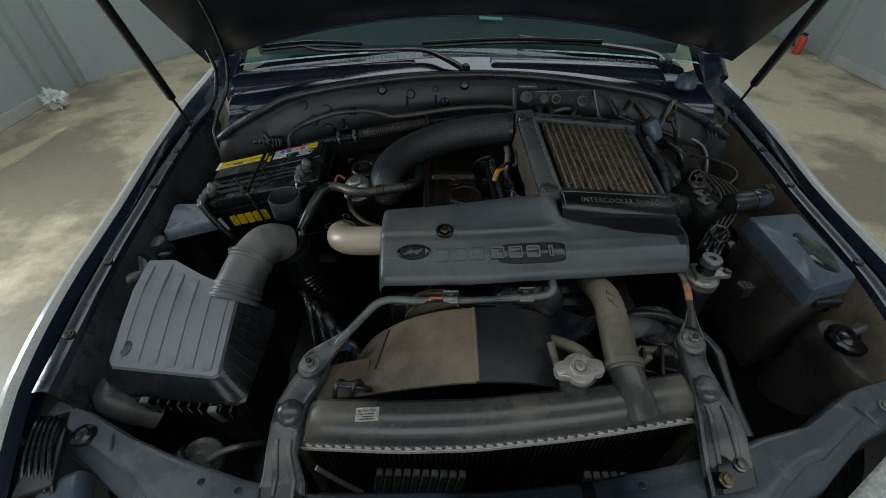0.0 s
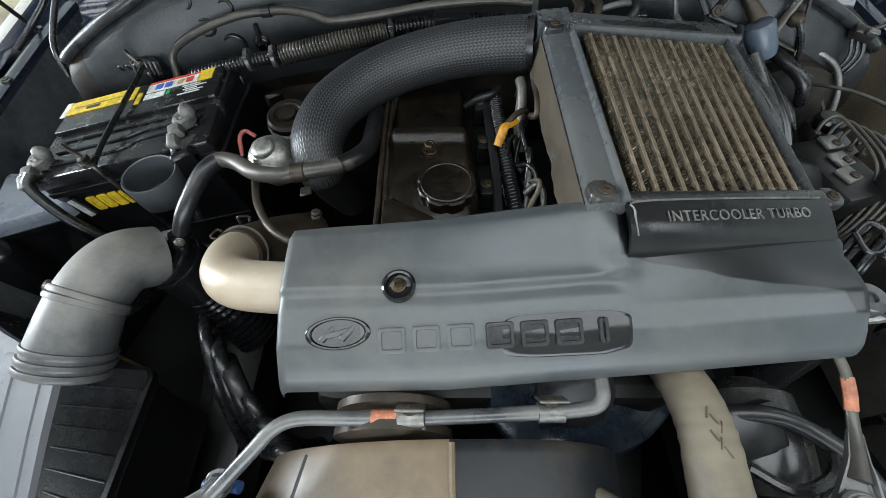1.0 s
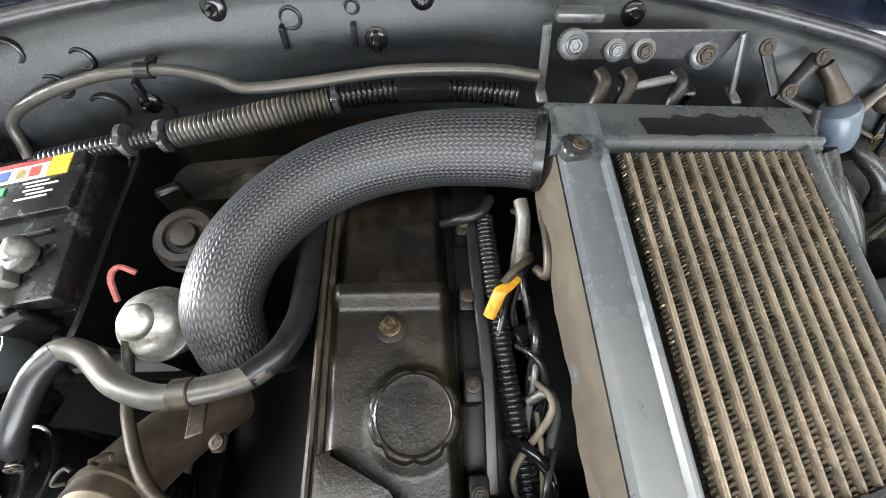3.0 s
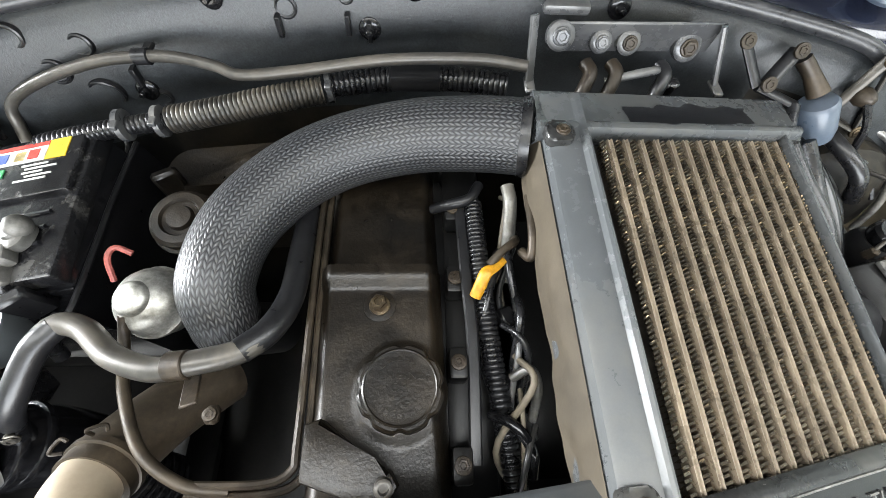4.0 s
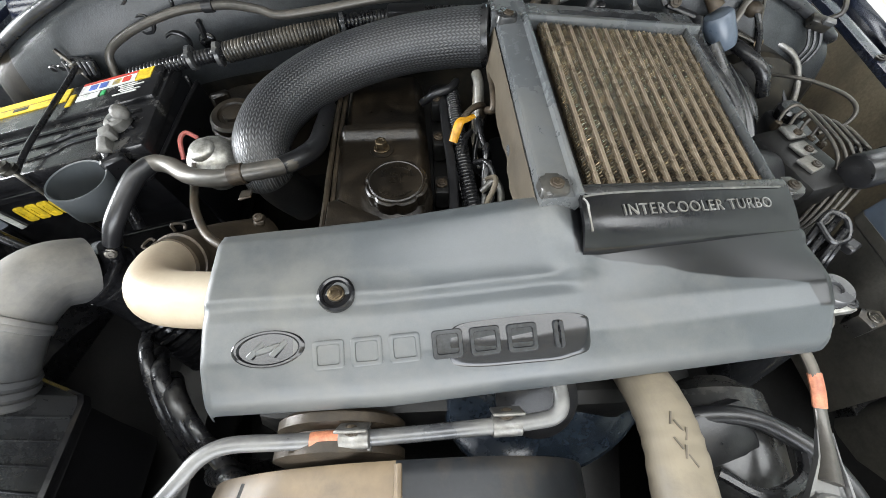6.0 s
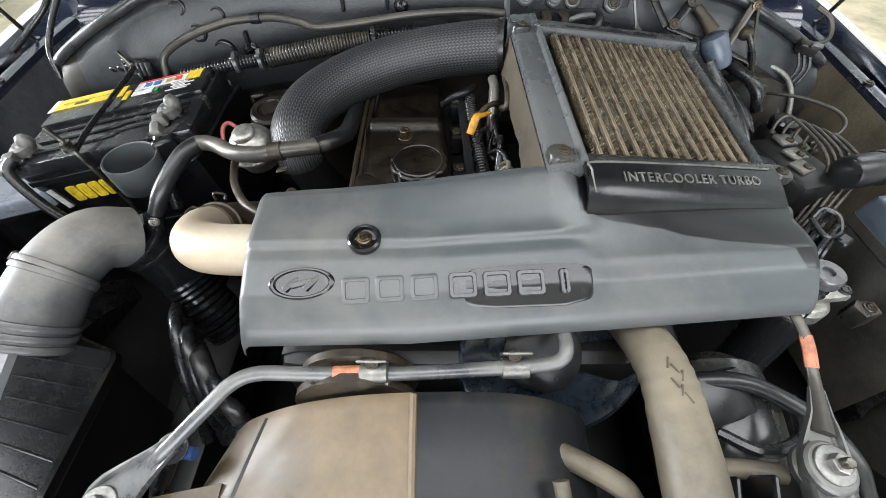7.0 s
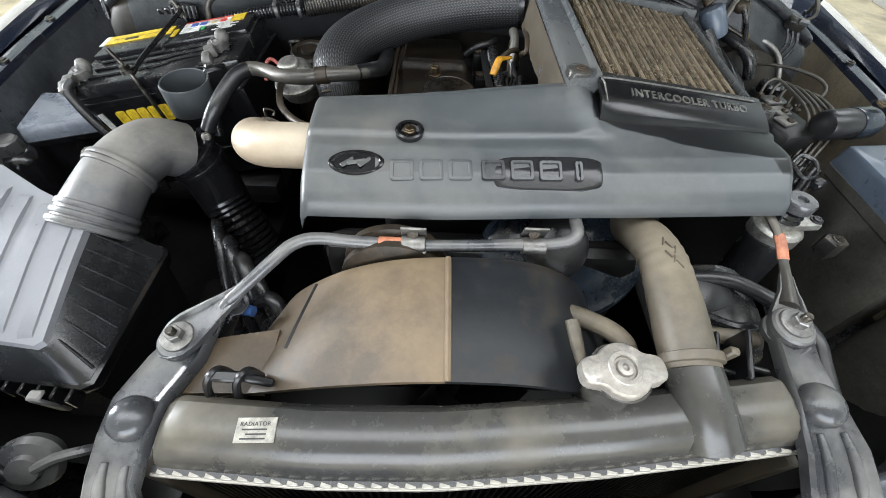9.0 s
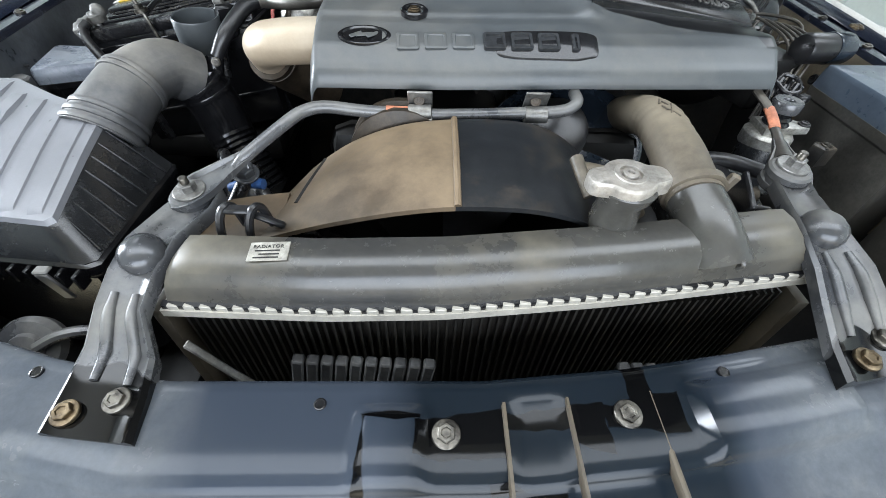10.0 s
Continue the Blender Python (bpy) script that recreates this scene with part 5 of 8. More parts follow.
    out = [(rad[k] * math.cos(2 * math.pi * k / 72), rad[k] * math.sin(2 * math.pi * k / 72)) for k in range(72)]
    cm = Matrix.Translation(c) @ pose(0, 0, 0.0, 2, -2, 3) @ Matrix.Diagonal((0.90, 0.92, 1, 1))
    circ = [(0.0250 * math.cos(2 * math.pi * k / 72), 0.0265 * math.sin(2 * math.pi * k / 72)) for k in range(72)]
    loft(bm, [[cm @ V((x * s, y * s, z)) for x, y in (out if s > 0.8 else circ)] for s, z in ((0.95, 0.044), (1.0, 0.045), (1.0, 0.0545), (0.975, 0.0575), (0.93, 0.0585), (0.60, 0.0592), (0.57, 0.0602), (0.42, 0.0602), (0.39, 0.0575), (0.30, 0.0575), (0.27, 0.0605), (0.13, 0.061), (0.10, 0.0585), (0.02, 0.0582))])
    part("radiator_cap", bm, M_cap, t, "dusty grey metal pressure cap with two ears")
    bm = bmesh.new()
    box(bm, (-0.184, 0.017, 0.9620), (0.034, 0.020, 0.0012), 0.0004, 1, (6, -2.5, 2))
    lb = part("sticker", bm, M_head, t, "worn pale printed sticker")
    letters("lettering", "RADIATOR", Matrix.Translation((-0.185, 0.0215, 0.9633)) @ pose(0, 0, 0, 6, -2.5, 2), 0.0048, M_ink, lb, 0.0003)
    for k in range(3):
        bm = bmesh.new()
        box(bm, (-0.185 + 0.002 * (k % 2), 0.0172 - 0.0036 * k, 0.9628 - 0.0004 * k), (0.021 - 0.004 * (k % 2), 0.0012, 0.0006), 0, 0, (6, -2.5, 2))
        part("print_bar", bm, M_ink, lb)
    bm = bmesh.new()
    lathe(bm, [(0.004, -0.003), (0.004, 0.001), (0.003, 0.0015)], axis((-0.214, 0.008, 0.953), (0, -0.5, 1)), 12)
    part("plug", bm, M_gloss, t)
    # hose stub
    bm = bmesh.new()
    tube(bm, [(0.212, 0.026, 0.952), (0.204, 0.048, 0.972), (0.197, 0.080, 0.987)], [0.029, 0.026, 0.0245], 24, 6)
    box(bm, (0.222, 0.040, 0.962), (0.005, 0.05, 0.03), 0.002, 1, (30, 0, 8))
    part("outlet_stub", bm, M_tank, t)
    # overflow nipple
    bm = bmesh.new()
    tube(bm, [(0.098, 0.075, 0.985), (0.093, 0.092, 0.995), (0.090, 0.112, 1.002)], [0.005, 0.006, 0.0065], 12, 5)
    part("overflow_hose", bm, M_hose, t)


radiator()


def condenser():
    bm = bmesh.new()
    box(bm, (0.01, -0.046, 0.64), (0.56, 0.008, 0.37), 0.003)
    c = solo("condenser", bm, M_core, "grey finned air-conditioning condenser behind the grille", "condenser")
    # Grey fins stand only where light falls; the shaded rest stays dark core.
    for k in range(15):
        b = bmesh.new()
        x = -0.205 + 0.0142 * k if k < 10 else 0.040 + 0.0135 * k
        box(b, (x, -0.036 - 0.0003 * k, 0.652), (0.0118, 0.012, 0.410), 0.002, 1, (-4, 9 if k < 10 else -8, 0))
        part("fin_column", b, M_cond, c)
    for (ax, az), (bx, bz) in (((-0.262, 0.890), (-0.205, 0.80)), ((0.272, 0.895), (0.215, 0.80))):
        b = bmesh.new()
        tube(b, [(ax, -0.030, az), ((ax + bx) / 2, -0.034, (az + bz) / 2), (bx, -0.036, bz)], 0.004, 8, 2, flat=0.5)
        part("side_pipe", b, M_steel, c, "bright thin edge pipe")


condenser()


def fan_shroud():
    t = thing("fan_shroud", "dusty black plastic fan shroud with a curved top", "fan shroud", (-0.02, 0.12, 0.6))
    rear = curve([(-0.252, 0.178, 0.80), (-0.232, 0.178, 0.868), (-0.203, 0.178, 0.918), (-0.168, 0.178, 0.951), (-0.128, 0.178, 0.977), (-0.080, 0.178, 0.995), (-0.028, 0.178, 1.003), (0.030, 0.178, 1.004), (0.070, 0.178, 0.997), (0.104, 0.178, 0.979), (0.130, 0.178, 0.951), (0.150, 0.178, 0.905), (0.162, 0.178, 0.83)], 5)
    fore = curve([(-0.272, 0.056, 0.86), (-0.258, 0.056, 0.905), (-0.232, 0.056, 0.929), (-0.192, 0.056, 0.944), (-0.140, 0.056, 0.961), (-0.080, 0.056, 0.976), (-0.026, 0.056, 0.984), (0.034, 0.056, 0.984), (0.074, 0.056, 0.977), (0.106, 0.056, 0.963), (0.130, 0.056, 0.940), (0.148, 0.056, 0.90), (0.158, 0.056, 0.83)], 5)

    def f(k, v):
        a, b = fore[k], rear[k]
        q = a.lerp(b, v)
        return V((q.x, q.y, q.z + 0.006 * math.sin(v * math.pi) * max(0.0, 1 - abs(k - 30) / 30)))

    def half(lo, hi):
        """Skin with a rolled rear rim and real thickness."""
        bm = bmesh.new()
        rows = []
        for k in range(lo, hi + 1):
            top = [f(k, j / 14) for j in range(15)]
            rim = top[-1]
            rows.append(top + [rim + V((0, 0.003, -0.002)), rim + V((0, 0.003, -0.012))] + [p + V((0, 0, -0.005)) for p in top[::-1]])
        loft(bm, rows)
        return bm

    part("shroud_half", half(0, 30), M_shroud, t, "half coated with tan dust", smooth=55)
    part("shroud_half", half(30, 60), M_shroud2, t, "darker half with a thin film of dust", smooth=55)
    bm = bmesh.new()
    tube(bm, [f(30, v) + V((0.002, 0, 0.0006)) for v in (0.0, 0.25, 0.5, 0.75, 1.0)], 0.0034, 8, 4)
    part("centre_rib", bm, M_shroud, t)
    bm = bmesh.new()
    tube(bm, [f(15, v) + V((0.0, 0, 0.0003)) for v in (0.34, 0.55, 0.78, 0.97)], 0.0022, 8, 4, flat=0.5)
    part("slot", bm, M_ink, t, "dark slot")
    # corner panels between the ring and the core
    bm = bmesh.new()
    sheet(bm, 16, 8, lambda u, v: (-0.315 + 0.118 * u, 0.056 + 0.045 * v + 0.02 * u * v, 0.922 + 0.016 * u + 0.006 * v + 0.004 * math.sin(u * math.pi)), 0.006)
    part("shroud_wing", bm, M_shroud, t)
    bm = bmesh.new()
    sheet(bm, 12, 6, lambda u, v: (0.135 + 0.165 * u, 0.058 + 0.03 * v, 0.940 - 0.005 * u - 0.07 * v), 0.006)
    part("shroud_wing", bm, M_shroud, t)
    # spring clip that holds the shroud to the tank
    bm = bmesh.new()
    for x in (-0.238, -0.212):
        tube(bm, [(x - 0.003, 0.046, 0.932), (x, 0.052, 0.962), (x + 0.005, 0.058, 0.974), (x + 0.009, 0.066, 0.968), (x + 0.012, 0.070, 0.945)], 0.0038, 8, 5)
    box(bm, (-0.222, 0.058, 0.972), (0.028, 0.010, 0.006), 0.002, 1, (10, 0, 0))
    box(bm, (-0.200, 0.062, 0.958), (0.034, 0.008, 0.006), 0.002, 1, (0, 28, 0))
    part("clip", bm, M_black, t, "black spring clip")


fan_shroud()


def engine():
    t = thing("engine", "dirty diesel engine with a cast rocker cover", "engine", (-0.05, 0.5, 0.35))
    bm = bmesh.new()
    box(bm, (-0.032, 0.50, 0.69), (0.150, 0.46, 0.54), 0.02)
    part("cylinder_block", bm, M_block, t)
    # rocker cover: long box with rounded shoulders, a cross step and a filler dome
    bm = bmesh.new()

    def f(u, v):
        y = 0.335 + 0.40 * v
        x = -0.112 + 0.122 * u - 0.012 * v + 0.004
        e = min(u, 1 - u) * 0.122
        z = 1.012 - 0.028 * max(0.0, 1 - e / 0.016) ** 2
        z += lin([(0.0, 0.0), (0.553, 0.0), (0.566, 0.008), (0.578, 0.007), (0.588, -0.022), (0.62, -0.026), (0.8, -0.03)], y)
        z += 0.010 * max(0.0, 1 - ((x + 0.03) ** 2 + (y - 0.458) ** 2) / 0.044 ** 2)
        z += 0.012 * lerp_path([(0.34, 1), (0.40, 0)], y)
        return x, y, z

    sheet(bm, 60, 150, f, 0.05)
    part("rocker_cover", bm, M_cast, t, "dirty brown cast rocker cover")
    for line in ([(-0.116, 0.74, 0.982), (-0.115, 0.62, 0.990), (-0.112, 0.52, 0.996), (-0.108, 0.42, 1.0), (-0.11, 0.395, 1.0), (-0.135, 0.384, 1.0), (-0.20, 0.383, 0.998)],
                 [(-0.123, 0.74, 0.985), (-0.122, 0.62, 0.994), (-0.119, 0.52, 1.0), (-0.116, 0.42, 1.004), (-0.118, 0.40, 1.004), (-0.14, 0.391, 1.003), (-0.20, 0.391, 1.0)]):
        bm = bmesh.new()
        tube(bm, line, 0.0036, 8, 6)
        part("fuel_return_pipe", bm, M_rust, t, "thin dusty return pipe")
    c = (-0.030, 0.459, 1.014)
    bm = bmesh.new()
    lathe(bm, [(0.030, 0.000), (0.0355, 0.003), (0.0370, 0.014), (0.0360, 0.0185), (0.0338, 0.0205)], Matrix.Translation(c), 96, 8, 0.075)
    lathe(bm, [(0.0318, 0.015), (0.0315, 0.0215), (0.0300, 0.0226), (0.0290, 0.0218), (0.027, 0.0216), (0.01, 0.0218)], Matrix.Translation(c), 48)
    ring = bmesh.new()
    lathe(ring, [(0.041, -0.012), (0.038, -0.004), (0.034, 0.002), (0.030, 0.003)], Matrix.Translation(c), 48)
    part("filler_boss", ring, M_cast, t)
    cap = part("oil_filler_cap", bm, M_cast, t, "dusty oil filler cap with scalloped rim and raised words", smooth=30)
    letters("lettering", "ENGINE\nOIL", Matrix.Translation((c[0], c[1] + 0.004, c[2] + 0.0217)), 0.0098, M_cast, cap, 0.0010)
    for k in range(7):
        for s in (-1, 1):
            bm = bmesh.new()
            a = radians(90 + s * 0 + (k - 3) * 14) * s
            box(bm, (c[0] + 0.0225 * math.cos(a), c[1] + 0.0225 * math.sin(a), c[2] + 0.0220), (0.004, 0.0035, 0.0012), 0, 0, (0, 0, math.degrees(a) + 90))
            part("raised_mark", bm, M_cast, cap)
    bm = bmesh.new()
    lathe(bm, [(0.016, -0.006), (0.015, 0.001), (0.010, 0.002)], Matrix.Translation((-0.052, 0.536, 1.012)), 20)
    part("washer", bm, M_cast, t)
    hexbolt(t, (-0.052, 0.536, 1.0145), (0, 0, 1), 0.0072, 0.010, M_brass, tall=1.8)
    bm = bmesh.new()
    prism(bm, [(-0.104, 0.432), (-0.092, 0.436), (-0.050, 0.404), (-0.036, 0.398), (-0.030, 0.388), (-0.036, 0.378), (-0.052, 0.376), (-0.066, 0.380), (-0.104, 0.392)], 0.028, pose(0, 0, 1.036, 0, 0, 0), 0.004)
    part("cast_lug", bm, M_cast, t)
    bm = bmesh.new()
    lathe(bm, [(0.0070, -0.002), (0.0070, 0.007), (0.0055, 0.008), (0.0040, 0.008), (0.0036, 0.002)], axis((-0.041, 0.388, 1.036), (0.1, -0.2, 1)), 16)
    part("lug_stud", bm, M_line, t)
    # intake side: manifold, rails, injector wiring
    bm = bmesh.new()
    box(bm, (0.035, 0.55, 0.93), (0.05, 0.40, 0.07), 0.012)
    part("manifold_rail", bm, M_block, t)
    for k in range(4):
        y = 0.40 + 0.085 * k
        bm = bmesh.new()
        box(bm, (0.022, y, 0.985), (0.018, 0.030, 0.03), 0.004)
        part("rail_bracket", bm, M_block, t)
        hexbolt(t, (0.022, y, 1.001), (0, 0, 1), 0.005, 0.0075, M_rust)
    bm = bmesh.new()
    tube(bm, [(0.030, 0.66, 1.0), (0.032, 0.58, 1.005), (0.036, 0.50, 1.0), (0.034, 0.40, 0.99)], 0.006, 8, 5, flat=0.5)
    part("flat_bar", bm, M_black, t)
    # front: belts, fan, thermostat casting
    bm = bmesh.new()
    box(bm, (0.02, 0.245, 0.74), (0.40, 0.05, 0.44), 0.03)
    part("timing_cover", bm, M_block, t)
    bm = bmesh.new()
    lathe(bm, [(0.055, -0.02), (0.06, -0.016), (0.06, -0.008), (0.052, -0.003), (0.052, 0.003), (0.06, 0.008), (0.06, 0.016), (0.05, 0.02), (0.02, 0.022)], axis((-0.085, 0.205, 0.945), (0, -1, 0)), 30)
    part("pulley", bm, M_rust, t, "dusty belt pulley")
    for k in range(6):
        a = 2 * math.pi * k / 6 + 0.3
        bm = bmesh.new()
        sheet(bm, 6, 4, lambda u, v, a=a: (-0.03 + (0.05 + 0.12 * u) * math.cos(a + (v - 0.5) * 0.5), 0.135 + 0.03 * v, 0.77 + (0.05 + 0.12 * u) * math.sin(a + (v - 0.5) * 0.5)), 0.004)
        part("fan_blade", bm, M_black, t)
    m = axis((0.122, 0.238, 0.945), (0.12, -0.62, 0.78))
    bm = bmesh.new()
    lathe(bm, [(0.092, -0.05), (0.094, -0.006), (0.091, 0.002), (0.085, 0.005), (0.074, 0.003), (0.066, 0.006), (0.03, 0.008)], m @ Matrix.Diagonal((1.15, 0.9, 1, 1)), 48)
    th = part("thermostat_housing", bm, M_slate, t, "glossy blue-black thermostat housing")
    bm = bmesh.new()
    lathe(bm, [(0.040, 0.0), (0.041, 0.008), (0.036, 0.011), (0.039, 0.015), (0.034, 0.018), (0.036, 0.022), (0.030, 0.025), (0.012, 0.026)], m @ Matrix.Translation((-0.018, 0.012, 0.004)), 36)
    part("ribbed_collar", bm, M_black, th, "dusty ribbed rubber collar")


engine()


def air_filter_box():
    t = thing("air_filter_box", "dark grey ribbed plastic air filter box", "air filter", (-0.54, 0.2, 0.75))
    top = [(-0.682, 0.345), (-0.628, 0.346), (-0.551, 0.303), (-0.468, 0.266), (-0.463, 0.110), (-0.664, 0.130)]
    cx, cy = -0.54, 0.20
    bm = bmesh.new()

    def zt(x, y):
        return lin([(0.05, 0.878), (0.11, 0.900), (0.20, 0.930), (0.27, 0.950), (0.36, 0.958)], y) + 0.02 * (x + 0.54)

    foot = [(-0.700, 0.358), (-0.634, 0.362), (-0.535, 0.326), (-0.426, 0.284), (-0.424, 0.084), (-0.684, 0.106)]

    def rim(poly, s, k):
        return [V((cx, cy)).lerp(V(poly[i]).lerp(V(poly[(i + 1) % 6]), 0.04 + 0.92 * g / (k - 1)), s) for i in range(6) for g in range(k)]

    tops, feet = rim(top, 1.0, 10), rim(foot, 1.0, 10)
    rings = []
    for f in (1.0, 0.55, 0.12, 0.04):
        rings.append([(p.x + (q.x - p.x) * f, p.y + (q.y - p.y) * f, (zt(p.x, p.y) - 0.005) * (1 - f) + 0.862 * f) for p, q in zip(tops, feet)])
    skirt = bmesh.new()
    loft(skirt, rings)
    rings = [[(x, y, z - 0.0005) for x, y, z in rings[-1]]]
    for s, dz in ((0.99, 0.0), (0.9, 0.001), (0.3, 0.001)):
        rings.append([(q.x, q.y, zt(q.x, q.y) + dz) for q in rim(top, s, 10)])
    loft(bm, rings)
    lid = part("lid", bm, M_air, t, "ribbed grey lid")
    part("lid_skirt", skirt, M_skirt, lid, "grimy side of the lid with its shade in the colour")
    for k in range(6):
        f = 0.07 + 0.165 * k
        a = V(top[0]).lerp(V(top[3]), f) + V((0.0, -0.008 + (0.018 if 0.1 < f < 0.4 else 0)))
        b = V(top[5]).lerp(V(top[4]), f) + V((0.0, 0.006))
        bm = bmesh.new()
        rings = []
        for g, h in ((0.0, 0.0), (0.04, 0.0026), (0.25, 0.003), (0.5, 0.003), (0.75, 0.003), (0.96, 0.0026), (1.0, 0.0)):
            q = a.lerp(b, g)
            z = zt(q.x, q.y) + 0.0005
            rings.append([(q.x - 0.0105, q.y, z - 0.002), (q.x - 0.008, q.y, z + h), (q.x + 0.008, q.y, z + h), (q.x + 0.0105, q.y, z - 0.002)])
        loft(bm, rings)
        part("lid_rib", bm, M_air, lid)
    bm = bmesh.new()
    lathe(bm, [(0.010, -0.002), (0.010, 0.0012), (0.006, 0.0014)], axis((-0.640, 0.158, 0.9155), (0, -0.3, 1)) @ Matrix.Diagonal((0.8, 1.4, 1, 1)), 20)
    part("lid_recess", bm, M_gloss, lid)
    bm = bmesh.new()
    rings = []
    for s, z in ((0.86, 0.66), (0.90, 0.76), (0.95, 0.835), (1.0, 0.838), (1.03, 0.846), (1.03, 0.858), (0.97, 0.864)):
        rings.append([(q.x, q.y, z) for q in rim(foot, s, 6)])
    loft(bm, rings)
    for k in range(7):
        g = 0.10 + 0.13 * k
        p, q = V(top[4]).lerp(V(top[3]), g), V(foot[4]).lerp(V(foot[3]), g)
        rb = bmesh.new()
        tube(rb, [(p.x + 0.003, p.y, zt(p.x, p.y) - 0.010), ((p.x + q.x) / 2 + 0.002, (p.y + q.y) / 2, (zt(p.x, p.y) + 0.857) / 2), (q.x, q.y, 0.866)], [0.0012, 0.0018, 0.0018], 8, 3)
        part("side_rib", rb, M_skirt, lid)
    part("base", bm, M_gloss, t, "wet black lower housing")
    for k in range(10):
        f = (k + 0.5) / 10
        q = V((-0.612, 0.083)).lerp(V((-0.42, 0.058)), f)
        bm = bmesh.new()
        box(bm, (q.x - 0.012, q.y + 0.017, 0.846), (0.0045, 0.016, 0.022), 0.001, 1)
        part("flange_rib", bm, M_gloss, t)
    for x, y in ((-0.455, 0.056), (-0.58, 0.072)):
        bm = bmesh.new()
        box(bm, (x - 0.012, y + 0.013, 0.842), (0.014, 0.004, 0.050), 0.0015, 1, (8, 0, 0))
        box(bm, (x - 0.012, y + 0.014, 0.868), (0.016, 0.012, 0.005), 0.002, 1)
        part("spring_clip", bm, M_bracket, t, "dull spring clip")
    # cold-air snorkel beside it
    bm = bmesh.new()
    tube(bm, [(-0.60, 0.09, 0.80), (-0.645, 0.085, 0.845), (-0.67, 0.10, 0.855), (-0.682, 0.135, 0.835), (-0.685, 0.19, 0.76)], 0.023, 16, 6)
    part("snorkel", bm, M_duct, t, "curved black intake snorkel")


air_filter_box()


def intake_duct():
    t = thing("intake_duct", "dusty black rubber intake duct with clamp ribs", "duct", (-0.48, 0.36, 0.8))
    line = [(-0.492, 0.268, 0.912), (-0.482, 0.308, 0.934), (-0.470, 0.355, 0.952), (-0.452, 0.398, 0.953), (-0.430, 0.424, 0.930), (-0.414, 0.430, 0.885), (-0.402, 0.425, 0.82)]
    bm = bmesh.new()
    tube(bm, line[:5], [0.047, 0.044, 0.041, 0.041, 0.041], 28, 8)
    part("elbow", bm, M_duct, t, smooth=60)
    bm = bmesh.new()
    tube(bm, line[4:], [0.0402, 0.0405, 0.0395], 28, 8)
    part("lower_elbow", bm, M_gloss, t, "wet black lower elbow", smooth=60)
    c = curve(line, 8)
    for i, r in ((1, 0.0495), (3, 0.0488), (5, 0.0478), (14, 0.0450), (15, 0.0448), (34, 0.0435), (37, 0.0430)):
        d = (c[i + 1] - c[i - 1]).normalized()
        bm = bmesh.new()
        lathe(bm, [(r - 0.006, -0.005), (r - 0.001, -0.0035), (r, 0), (r - 0.001, 0.0035), (r - 0.006, 0.005)], axis(c[i], d), 30)
        part("moulded_ring", bm, M_duct if i < 20 else M_gloss, t)
    bm = bmesh.new()
    tube(bm, [(-0.408, 0.428, 0.850), (-0.394, 0.416, 0.822), (-0.374, 0.400, 0.79), (-0.350, 0.384, 0.745)], 0.038, 24, 8, 0.005, 0.010)
    part("bellows", bm, M_gloss, t, "wet corrugated bellows")
    hexbolt(t, tuple(c[15] + V((-0.036, 0.004, 0.026))), (-1, 0, 1), 0.005, 0.007)


intake_duct()


